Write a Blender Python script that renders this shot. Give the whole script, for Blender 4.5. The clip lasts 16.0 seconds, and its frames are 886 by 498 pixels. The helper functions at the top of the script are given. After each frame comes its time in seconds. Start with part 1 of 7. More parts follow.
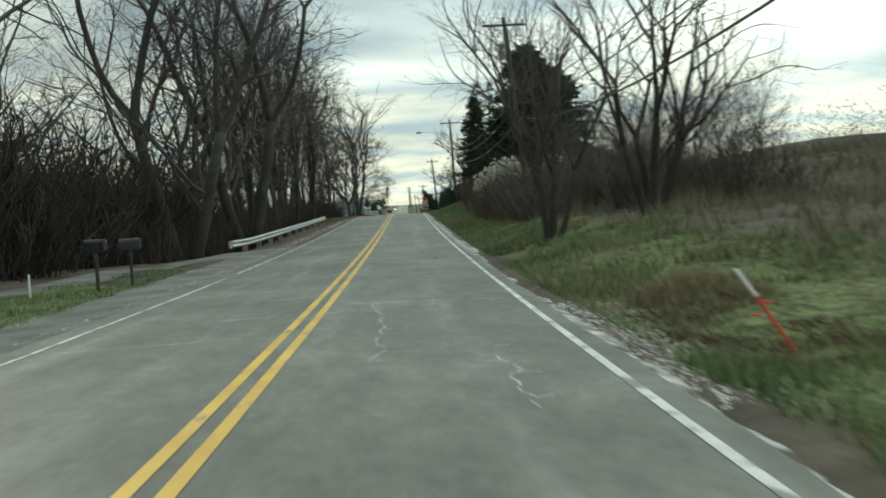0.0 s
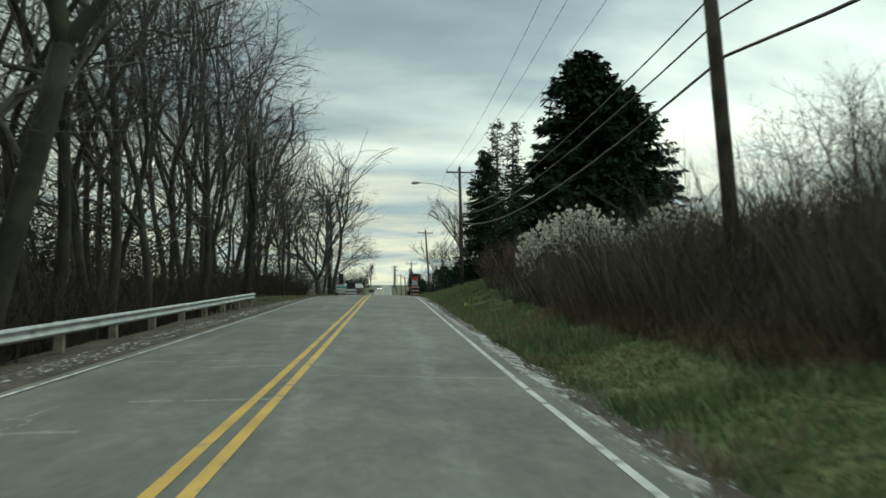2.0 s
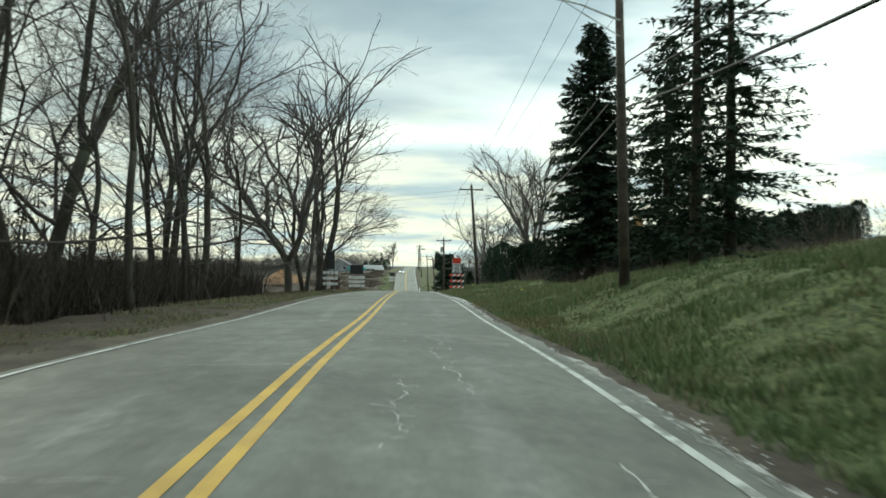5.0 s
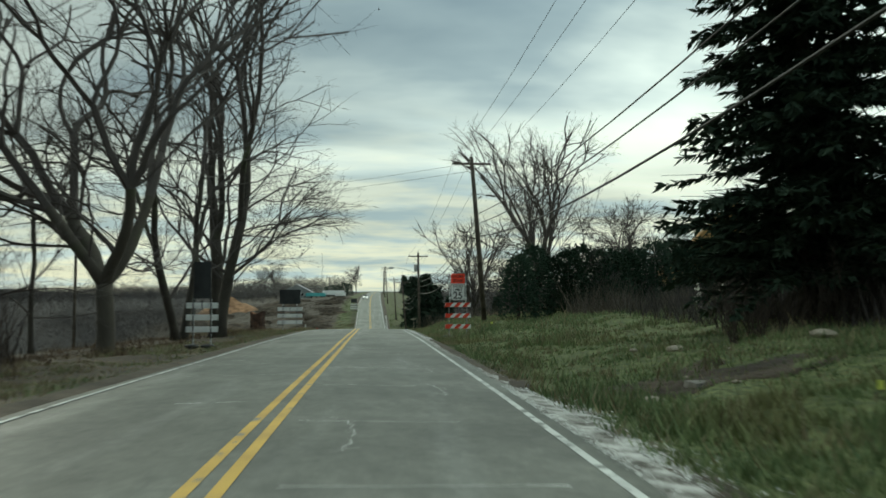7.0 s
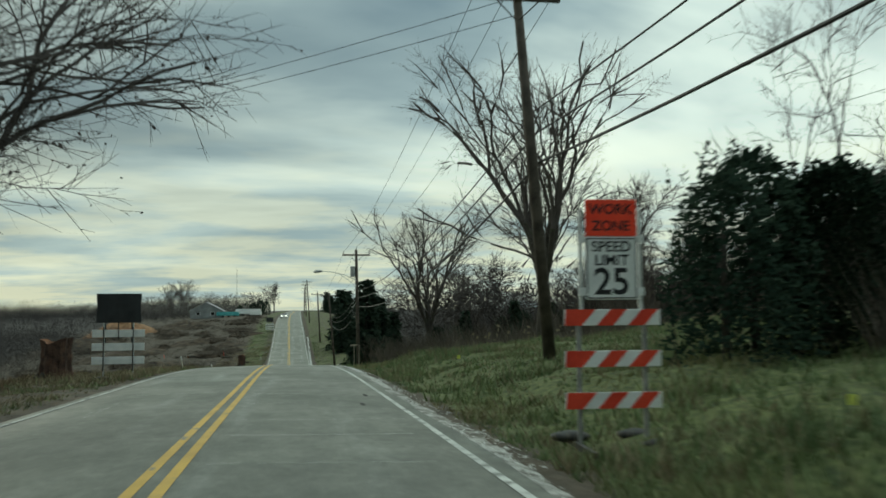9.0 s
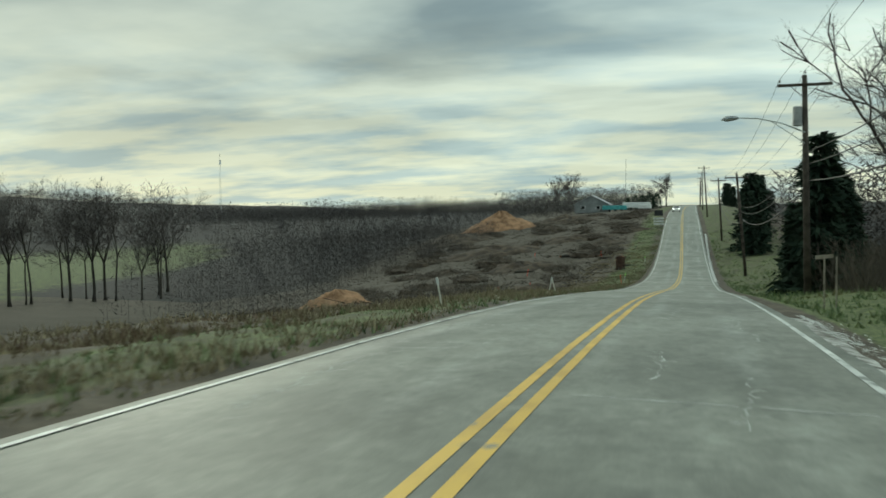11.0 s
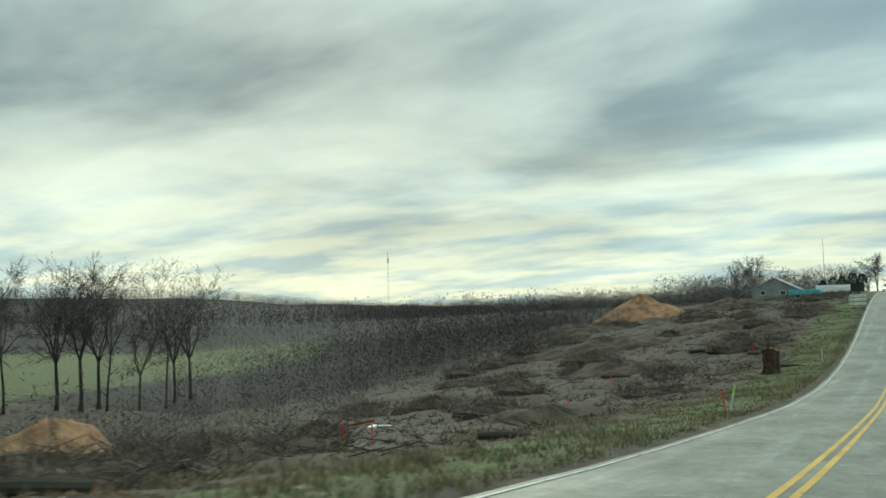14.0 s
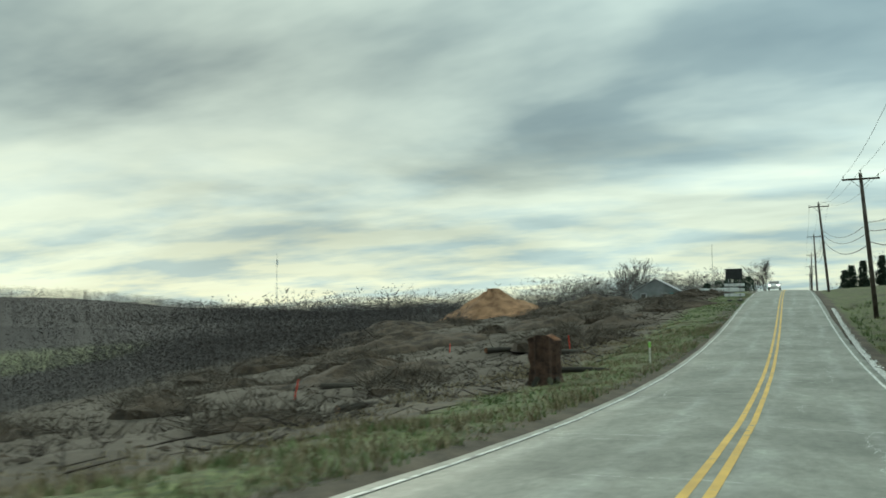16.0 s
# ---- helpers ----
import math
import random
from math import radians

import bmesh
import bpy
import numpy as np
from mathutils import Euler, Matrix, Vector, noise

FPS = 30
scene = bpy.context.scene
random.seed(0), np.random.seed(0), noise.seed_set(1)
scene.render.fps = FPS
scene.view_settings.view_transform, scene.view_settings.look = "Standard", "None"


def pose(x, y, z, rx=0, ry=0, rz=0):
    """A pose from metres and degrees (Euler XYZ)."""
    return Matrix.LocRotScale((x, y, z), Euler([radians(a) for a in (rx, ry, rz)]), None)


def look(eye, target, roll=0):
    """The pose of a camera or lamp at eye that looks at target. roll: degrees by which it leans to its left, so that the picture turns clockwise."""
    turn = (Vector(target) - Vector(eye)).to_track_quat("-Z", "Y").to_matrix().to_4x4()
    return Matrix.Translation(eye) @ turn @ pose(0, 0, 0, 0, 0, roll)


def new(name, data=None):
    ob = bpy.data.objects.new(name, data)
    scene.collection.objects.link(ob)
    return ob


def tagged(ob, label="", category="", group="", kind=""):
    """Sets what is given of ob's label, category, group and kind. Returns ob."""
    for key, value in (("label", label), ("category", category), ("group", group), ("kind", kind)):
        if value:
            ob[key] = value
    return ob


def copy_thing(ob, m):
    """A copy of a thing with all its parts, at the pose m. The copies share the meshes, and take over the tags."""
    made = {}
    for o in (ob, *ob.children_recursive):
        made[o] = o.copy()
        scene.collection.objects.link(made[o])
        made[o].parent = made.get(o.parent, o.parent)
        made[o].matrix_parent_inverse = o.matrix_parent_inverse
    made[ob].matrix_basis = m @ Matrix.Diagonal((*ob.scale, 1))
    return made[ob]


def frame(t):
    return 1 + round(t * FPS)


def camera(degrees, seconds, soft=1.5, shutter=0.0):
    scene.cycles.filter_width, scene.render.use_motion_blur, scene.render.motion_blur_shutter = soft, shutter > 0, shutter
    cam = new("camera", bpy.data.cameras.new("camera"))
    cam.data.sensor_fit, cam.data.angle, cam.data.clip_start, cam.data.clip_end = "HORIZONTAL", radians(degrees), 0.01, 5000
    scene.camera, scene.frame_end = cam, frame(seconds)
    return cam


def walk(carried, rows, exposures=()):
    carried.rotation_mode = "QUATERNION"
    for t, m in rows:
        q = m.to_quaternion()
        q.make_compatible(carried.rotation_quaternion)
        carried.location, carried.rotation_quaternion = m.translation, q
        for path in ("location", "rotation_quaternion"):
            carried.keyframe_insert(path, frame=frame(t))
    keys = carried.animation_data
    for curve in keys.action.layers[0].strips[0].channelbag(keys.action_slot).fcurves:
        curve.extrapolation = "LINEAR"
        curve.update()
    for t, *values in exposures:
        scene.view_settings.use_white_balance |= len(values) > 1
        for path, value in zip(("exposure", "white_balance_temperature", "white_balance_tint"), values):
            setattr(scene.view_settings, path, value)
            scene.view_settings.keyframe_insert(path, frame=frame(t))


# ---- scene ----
# The camera and its way along the right-hand lane (metres; y runs along the road).
cam = camera(55.07, 16.0, soft=1.6, shutter=0.25)
PATH = [
    (0, 1.42, -3.97, 1.344, -2.38, -2.87, -3.11),
    (0.5, 1.41, 3.41, 1.244, 2.04, -0.33, -2.98),
    (1, 1.40, 11.13, 1.218, -0.55, 1.03, -2.03),
    (1.5, 1.39, 19.33, 1.238, -4.21, 1.98, -0.99),
    (2, 1.36, 27.35, 1.288, -3.62, 2.69, 0.31),
    (2.5, 1.35, 35.35, 1.363, -3.21, 2.77, -0.17),
    (3, 1.28, 43.39, 1.485, -2.59, 2.20, -0.23),
    (3.5, 1.25, 51.28, 1.625, -2.50, 1.22, 1.16),
    (4, 1.23, 59.30, 1.760, -2.56, 1.02, 1.62),
    (4.2, 1.22, 62.60, 1.818, -2.64, 1.14, 1.23),
    (4.7, 1.20, 70.87, 1.926, -2.36, 1.26, 1.06),
    (5.25, 1.21, 80.23, 1.987, -1.70, 1.62, 0.59),
    (5.8, 1.22, 89.59, 2.010, -1.34, 2.08, 0.11),
    (6.3, 1.23, 97.86, 2.016, -1.86, 2.43, -0.06),
    (6.5, 1.23, 101.14, 2.017, -2.29, 2.39, -0.48),
    (7, 1.24, 109.17, 2.024, -4.41, 3.07, 0.01),
    (7.5, 1.23, 116.89, 1.954, -7.63, 3.27, -0.00),
    (8, 1.24, 124.31, 1.861, -9.35, 3.43, -0.08),
    (8.5, 1.21, 131.85, 1.726, -9.83, 3.99, 0.34),
    (9, 1.19, 139.29, 1.605, -9.73, 4.32, -0.43),
    (9.5, 1.22, 146.91, 1.479, -1.18, 3.16, -0.64),
    (10, 1.19, 154.87, 1.298, 9.00, -0.95, -0.24),
    (10.2, 1.19, 157.98, 1.227, 9.88, -1.82, -0.03),
    (10.7, 1.18, 165.71, 1.051, 14.17, -2.76, -0.22),
    (11.25, 1.20, 173.99, 0.819, 17.90, -1.80, -1.12),
    (11.8, 1.25, 182.29, 0.480, 20.70, 0.02, -2.22),
    (12.3, 1.31, 190.06, 0.017, 22.51, 1.37, -2.94),
    (12.5, 1.34, 193.21, -0.162, 23.74, 1.97, -3.00),
    (13, 1.39, 201.21, -0.761, 25.96, 3.39, -3.94),
    (13.5, 1.38, 208.89, -1.365, 27.66, 4.12, -3.14),
    (14, 1.29, 216.73, -2.007, 28.86, 4.48, -1.32),
    (14.5, 1.21, 224.91, -2.695, 28.95, 4.63, -0.76),
    (15, 1.12, 233.27, -3.335, 26.34, 4.77, -1.71),
    (15.5, 1.04, 241.34, -3.850, 24.51, 4.73, -1.16),
    (16, 0.94, 249.23, -4.290, 22.72, 4.97, -0.32),
]


def eye_row(t, x, y, z, yaw, pitch, roll):
    a, b = radians(yaw), radians(pitch)
    way = Vector((-math.sin(a) * math.cos(b), math.cos(a) * math.cos(b), math.sin(b)))
    return t, look((x, y, z), Vector((x, y, z)) + way, roll)


walk(cam, [eye_row(*r) for r in PATH], exposures=[(0.0, 0.18, 6450, 0), (1.0, 0.24, 6450, 0), (2.0, -0.08, 6450, -2), (2.5, -0.20, 6450, -2), (3.0, -0.32, 6450, -2), (3.5, 0.07, 6450, -1), (4.0, 0.42, 6450, -1),
                                                  (6.5, 0.0, 6400, -3), (7.5, -0.28, 6400, -5), (8.5, -0.46, 6400, -6), (9.5, -0.28, 6350, -6), (10.0, -0.46, 6350, -6), (11.3, -0.1, 6330, -6), (12.5, 0.10, 6300, -7), (14.5, 0.06, 6300, -7), (16.0, 0.0, 6300, -7)])

# ---- sky and sun ----
world = bpy.data.worlds.new("overcast_sky")
scene.world = world
world.use_nodes = True
wn, wl = world.node_tree.nodes, world.node_tree.links
wn.clear()


def wnode(kind, **kw):
    nd = wn.new(kind)
    for k, v in kw.items():
        if k == "op":
            nd.operation = v
        else:
            nd.inputs[int(k[1:])].default_value = v
    return nd


w_co = wnode("ShaderNodeTexCoord")
w_sep = wnode("ShaderNodeSeparateXYZ")
wl.new(w_co.outputs["Generated"], w_sep.inputs[0])
w_z = wnode("ShaderNodeMath", op="MAXIMUM", i1=0.0)
wl.new(w_sep.outputs["Z"], w_z.inputs[0])
w_zz = wnode("ShaderNodeMath", op="ADD", i1=0.14)
wl.new(w_z.outputs[0], w_zz.inputs[0])
w_u = wnode("ShaderNodeMath", op="DIVIDE")
w_v = wnode("ShaderNodeMath", op="DIVIDE")
wl.new(w_sep.outputs["X"], w_u.inputs[0]); wl.new(w_zz.outputs[0], w_u.inputs[1])
wl.new(w_sep.outputs["Y"], w_v.inputs[0]); wl.new(w_zz.outputs[0], w_v.inputs[1])
w_cmb = wnode("ShaderNodeCombineXYZ")
w_us = wnode("ShaderNodeMath", op="MULTIPLY", i1=0.62)
wl.new(w_u.outputs[0], w_us.inputs[0])
wl.new(w_us.outputs[0], w_cmb.inputs[0]); wl.new(w_v.outputs[0], w_cmb.inputs[1])
w_n1 = wnode("ShaderNodeTexNoise", i2=0.68, i3=6.0, i4=0.50, i8=0.30)
wl.new(w_cmb.outputs[0], w_n1.inputs["Vector"])
w_ramp = wn.new("ShaderNodeValToRGB")
el = w_ramp.color_ramp.elements
el[0].position, el[0].color = 0.36, (1.08, 1.12, 1.02, 1)
el[1].position, el[1].color = 0.67, (0.15, 0.212, 0.272, 1)
e = el.new(0.455); e.color = (0.76, 0.83, 0.80, 1)
e = el.new(0.55); e.color = (0.345, 0.42, 0.46, 1)
wl.new(w_n1.outputs[0], w_ramp.inputs[0])
# the paler, warmer band low over the horizon
w_hz = wn.new("ShaderNodeMapRange")
w_hz.inputs[1].default_value, w_hz.inputs[2].default_value = 0.0, 0.23
w_hz.inputs[3].default_value, w_hz.inputs[4].default_value = 0.85, 0.0
wl.new(w_z.outputs[0], w_hz.inputs[0])
w_n2 = wnode("ShaderNodeTexNoise", i2=2.2, i3=4.0, i4=0.55)
wl.new(w_cmb.outputs[0], w_n2.inputs["Vector"])
w_r2 = wn.new("ShaderNodeValToRGB")
el = w_r2.color_ramp.elements
el[0].position, el[0].color = 0.43, (1.02, 0.97, 0.73, 1)
el[1].position, el[1].color = 0.61, (0.50, 0.61, 0.64, 1)
wl.new(w_n2.outputs[0], w_r2.inputs[0])
w_mix = wn.new("ShaderNodeMix"); w_mix.data_type = "RGBA"
wl.new(w_hz.outputs[0], w_mix.inputs[0]); wl.new(w_ramp.outputs[0], w_mix.inputs[6]); wl.new(w_r2.outputs[0], w_mix.inputs[7])
w_sky = wn.new("ShaderNodeTexSky")
w_sky.sky_type, w_sky.sun_disc = "NISHITA", False
SUN_EL, SUN_AZ = radians(17), radians(-38)      # low, ahead and to the left, behind cloud
w_sky.sun_elevation, w_sky.sun_rotation = SUN_EL, SUN_AZ
# an overcast sky grows brighter towards the zenith
w_zen = wn.new("ShaderNodeMapRange")
w_zen.inputs[1].default_value, w_zen.inputs[2].default_value = 0.30, 1.0
w_zen.inputs[3].default_value, w_zen.inputs[4].default_value = 1.0, 1.9
wl.new(w_z.outputs[0], w_zen.inputs[0])
# the cloud is thicker towards the left of the road and thins out to the right
w_side = wn.new("ShaderNodeMapRange")
w_side.interpolation_type = "SMOOTHSTEP"
w_side.inputs[1].default_value, w_side.inputs[2].default_value = -0.58, 0.32
w_side.inputs[3].default_value, w_side.inputs[4].default_value = 0.66, 1.30
wl.new(w_sep.outputs["X"], w_side.inputs[0])
w_up = wn.new("ShaderNodeMapRange")
w_up.interpolation_type = "SMOOTHSTEP"
w_up.inputs[1].default_value, w_up.inputs[2].default_value = 0.03, 0.24
wl.new(w_z.outputs[0], w_up.inputs[0])
w_dev = wnode("ShaderNodeMath", op="SUBTRACT", i1=1.0)
wl.new(w_side.outputs[0], w_dev.inputs[0])
w_fac = wnode("ShaderNodeMath", op="MULTIPLY_ADD", i2=1.0)
wl.new(w_dev.outputs[0], w_fac.inputs[0]); wl.new(w_up.outputs[0], w_fac.inputs[1])
w_amt = wnode("ShaderNodeMath", op="MULTIPLY")
wl.new(w_zen.outputs[0], w_amt.inputs[0]); wl.new(w_fac.outputs[0], w_amt.inputs[1])
w_bg1, w_bg2, w_add, w_out = (wn.new(k) for k in ("ShaderNodeBackground", "ShaderNodeBackground", "ShaderNodeAddShader", "ShaderNodeOutputWorld"))
w_bg1.inputs[1].default_value, w_bg2.inputs[1].default_value = 1.0, 0.003
wl.new(w_mix.outputs[2], w_bg1.inputs[0]); wl.new(w_amt.outputs[0], w_bg1.inputs[1]); wl.new(w_sky.outputs[0], w_bg2.inputs[0])
wl.new(w_bg1.outputs[0], w_add.inputs[0]); wl.new(w_bg2.outputs[0], w_add.inputs[1]); wl.new(w_add.outputs[0], w_out.inputs[0])
sun_data = bpy.data.lights.new("veiled_sun", "SUN")
sun_data.energy, sun_data.angle, sun_data.color = 1.3, radians(24), (1.0, 0.93, 0.80)
sun = new("veiled_sun", sun_data)
toward = Vector((math.sin(SUN_AZ) * math.cos(SUN_EL), math.cos(SUN_AZ) * math.cos(SUN_EL), math.sin(SUN_EL)))
sun.rotation_euler = toward.to_track_quat("Z", "Y").to_euler()


# ---- materials ----
def material(name, a, b, scale=4.0, rough=0.85, bump=0.3, fine=40.0, metal=0.0, c=None, per="", spec=0.3, bdist=0.02):
    """Two-scale noise between colours a and b (and c in patches), with bump; per: vary 'object' by object or 'island' by island."""
    m = bpy.data.materials.new(name)
    m.use_nodes = True
    n, l = m.node_tree.nodes, m.node_tree.links
    bs = n["Principled BSDF"]
    bs.inputs["Roughness"].default_value, bs.inputs["Metallic"].default_value = rough, metal
    bs.inputs["Specular IOR Level"].default_value = spec
    co = n.new("ShaderNodeTexCoord")
    n1, n2 = n.new("ShaderNodeTexNoise"), n.new("ShaderNodeTexNoise")
    n1.inputs["Scale"].default_value, n1.inputs["Detail"].default_value = scale, 5.0
    n2.inputs["Scale"].default_value, n2.inputs["Detail"].default_value = fine, 3.0
    for q in (n1, n2):
        l.new(co.outputs["Object"], q.inputs["Vector"])
    mx = n.new("ShaderNodeMix"); mx.data_type = "RGBA"
    mx.inputs[6].default_value, mx.inputs[7].default_value = (*a, 1), (*b, 1)
    mr = n.new("ShaderNodeMapRange")
    mr.inputs[1].default_value, mr.inputs[2].default_value = 0.35, 0.65
    ad = n.new("ShaderNodeMath"); ad.operation = "MULTIPLY_ADD"; ad.inputs[1].default_value = 0.35
    l.new(n2.outputs[0], ad.inputs[0]); l.new(n1.outputs[0], ad.inputs[2])
    sb = n.new("ShaderNodeMath"); sb.operation = "SUBTRACT"; sb.inputs[1].default_value = 0.175
    l.new(ad.outputs[0], sb.inputs[0]); l.new(sb.outputs[0], mr.inputs[0])
    fac = mr.outputs[0]
    if per:
        src = n.new("ShaderNodeObjectInfo").outputs["Random"] if per == "object" else n.new("ShaderNodeNewGeometry").outputs["Random Per Island"]
        av = n.new("ShaderNodeMath"); av.operation = "MULTIPLY_ADD"; av.inputs[1].default_value = 0.35
        hv = n.new("ShaderNodeMath"); hv.operation = "MULTIPLY"; hv.inputs[1].default_value = 0.75
        l.new(src, hv.inputs[0]); l.new(fac, av.inputs[0]); l.new(hv.outputs[0], av.inputs[2])
        fac = av.outputs[0]
    l.new(fac, mx.inputs[0])
    col = mx.outputs[2]
    if c:
        n3 = n.new("ShaderNodeTexNoise"); n3.inputs["Scale"].default_value = scale * 0.4; n3.inputs["Detail"].default_value = 6.0
        l.new(co.outputs["Object"], n3.inputs["Vector"])
        r3 = n.new("ShaderNodeMapRange"); r3.inputs[1].default_value, r3.inputs[2].default_value = 0.55, 0.68
        l.new(n3.outputs[0], r3.inputs[0])
        m3 = n.new("ShaderNodeMix"); m3.data_type = "RGBA"; m3.inputs[7].default_value = (*c, 1)
        l.new(r3.outputs[0], m3.inputs[0]); l.new(col, m3.inputs[6]); col = m3.outputs[2]
    l.new(col, bs.inputs["Base Color"])
    if bump:
        bp = n.new("ShaderNodeBump"); bp.inputs["Strength"].default_value, bp.inputs["Distance"].default_value = bump, bdist
        l.new(ad.outputs[0], bp.inputs["Height"]); l.new(bp.outputs[0], bs.inputs["Normal"])
    return m


BARK = material("bark", (0.020, 0.018, 0.015), (0.072, 0.064, 0.052), 1.5, 0.95, 0.8, 9.0, c=(0.07, 0.075, 0.045), per="object")
TWIG = material("twig", (0.048, 0.042, 0.040), (0.112, 0.098, 0.091), 1.0, 0.95, 0.0, per="object")
REDBRUSH = material("red_brown_brush", (0.060, 0.040, 0.035), (0.145, 0.095, 0.083), 0.8, 0.95, 0.0, per="island")
BRUSH = material("brush", (0.050, 0.043, 0.035), (0.135, 0.114, 0.090), 0.8, 0.95, 0.0, per="island")
NEEDLE = material("spruce_needles", (0.016, 0.028, 0.02), (0.045, 0.066, 0.044), 0.6, 0.9, 0.0, per="island", spec=0.05)
ARBOR = material("arborvitae_leaf", (0.013, 0.027, 0.019), (0.036, 0.056, 0.036), 0.7, 0.95, 0.0, per="island", spec=0.03)
GRASS = material("grass_blade", (0.055, 0.098, 0.040), (0.215, 0.262, 0.115), 0.35, 0.8, 0.0, per="island", c=(0.20, 0.17, 0.08))
FARWOOD = material("far_twigs", (0.034, 0.033, 0.035), (0.074, 0.065, 0.061), 0.03, 0.95, 0.0)
STRAW = material("dry_grass", (0.12, 0.10, 0.058), (0.29, 0.242, 0.148), 0.5, 0.9, 0.0, per="island")
LITTER = material("dead_leaf", (0.045, 0.031, 0.02), (0.15, 0.10, 0.06), 0.5, 0.9, 0.0, per="island")
# dark dead slash; in the wood this colour also carries the shade under trees
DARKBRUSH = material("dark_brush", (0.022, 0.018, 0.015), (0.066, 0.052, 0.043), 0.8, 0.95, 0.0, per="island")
TANWEED = material("tan_weeds", (0.085, 0.080, 0.052), (0.235, 0.210, 0.140), 0.6, 0.95, 0.0, per="island")
# twigs paled and greyed: aerial haze over the hilltop put into the colour
HAZYTWIG = material("haze_paled_twigs", (0.085, 0.080, 0.076), (0.165, 0.150, 0.138), 0.05, 0.95, 0.0)
PLUME = material("seed_plume", (0.42, 0.39, 0.31), (0.72, 0.70, 0.60), 2.0, 0.95, 0.0, per="island")
WOODPOLE = material("pole_wood", (0.042, 0.035, 0.029), (0.100, 0.084, 0.068), 2.0, 0.9, 0.5, 25.0)
INSUL = material("insulator_grey", (0.16, 0.16, 0.16), (0.28, 0.28, 0.27), 9.0, 0.4, 0.0)
WIRE = material("black_cable", (0.012, 0.012, 0.012), (0.03, 0.03, 0.03), 3.0, 0.6, 0.0)
GALV = material("galvanised_steel", (0.38, 0.40, 0.40), (0.58, 0.60, 0.59), 1.5, 0.5, 0.1, 30.0, metal=0.6)
DARKMETAL = material("dark_metal", (0.02, 0.02, 0.02), (0.05, 0.05, 0.05), 5.0, 0.5, 0.0, metal=0.3)
WHITE_PL = material("white_sheeting", (0.62, 0.63, 0.62), (0.80, 0.80, 0.79), 2.0, 0.45, 0.0)
RED_ST = material("red_sheeting", (0.52, 0.035, 0.02), (0.72, 0.07, 0.035), 2.0, 0.4, 0.0)
ORANGE = material("orange_sheeting", (0.80, 0.045, 0.02), (0.90, 0.075, 0.03), 1.5, 0.4, 0.0)
BLACK = material("black_paint", (0.010, 0.010, 0.011), (0.022, 0.022, 0.024), 3.0, 0.5, 0.0)
SIGNBACK = material("dark_sign_back", (0.015, 0.017, 0.018), (0.03, 0.032, 0.034), 2.0, 0.6, 0.0)
RAILBACK = material("rail_back_plastic", (0.58, 0.59, 0.58), (0.74, 0.74, 0.72), 3.0, 0.6, 0.0)
STUMPWOOD = material("cut_wood", (0.085, 0.042, 0.025), (0.22, 0.105, 0.055), 4.0, 0.9, 0.4, 30.0)
MULCH = material("orange_wood_chips", (0.15, 0.085, 0.046), (0.31, 0.18, 0.10), 0.6, 0.95, 0.9, 6.0, bdist=0.2)
STONE = material("pale_gravel", (0.20, 0.195, 0.18), (0.50, 0.49, 0.46), 3.0, 0.9, 0.3, per="island")
LIMESTONE = material("crushed_limestone", (0.40, 0.40, 0.38), (0.72, 0.72, 0.69), 3.0, 0.9, 0.2, per="island")
ROCK = material("tan_rock", (0.22, 0.19, 0.15), (0.40, 0.36, 0.29), 3.0, 0.9, 0.6)
SIDING = material("grey_siding", (0.17, 0.18, 0.18), (0.26, 0.27, 0.27), 0.5, 0.8, 0.1)
ROOF = material("grey_roof", (0.22, 0.23, 0.24), (0.34, 0.35, 0.36), 0.5, 0.7, 0.1)
TEAL = material("teal_tarp", (0.06, 0.28, 0.29), (0.12, 0.42, 0.42), 1.0, 0.6, 0.1)
YELLOW_M = material("machine_yellow", (0.26, 0.15, 0.05), (0.40, 0.24, 0.09), 1.0, 0.6, 0.1)
CARWHITE = material("white_car_paint", (0.72, 0.72, 0.72), (0.80, 0.80, 0.80), 1.0, 0.25, 0.0, spec=0.5)
GLASSY = material("dark_glass", (0.012, 0.014, 0.016), (0.02, 0.022, 0.025), 1.0, 0.08, 0.0, spec=0.6)
RUBBER = material("rubber", (0.012, 0.012, 0.012), (0.03, 0.03, 0.03), 6.0, 0.9, 0.0)
STAKEWOOD = material("stake_wood", (0.55, 0.52, 0.44), (0.78, 0.76, 0.68), 4.0, 0.9, 0.1)
LIME = material("lime_tape", (0.30, 0.62, 0.12), (0.42, 0.78, 0.18), 4.0, 0.6, 0.0)
PALEPOST = material("pale_post_wood", (0.20, 0.17, 0.13), (0.34, 0.30, 0.24), 4.0, 0.9, 0.3)
LAMPHEAD = material("lamp_head_grey", (0.30, 0.31, 0.31), (0.42, 0.43, 0.43), 4.0, 0.5, 0.0, metal=0.4)
HEADLIGHT = bpy.data.materials.new("lit_headlight")
HEADLIGHT.use_nodes = True
hb = HEADLIGHT.node_tree.nodes["Principled BSDF"]
hb.inputs["Emission Color"].default_value, hb.inputs["Emission Strength"].default_value = (1.0, 0.95, 0.85, 1), 6.0


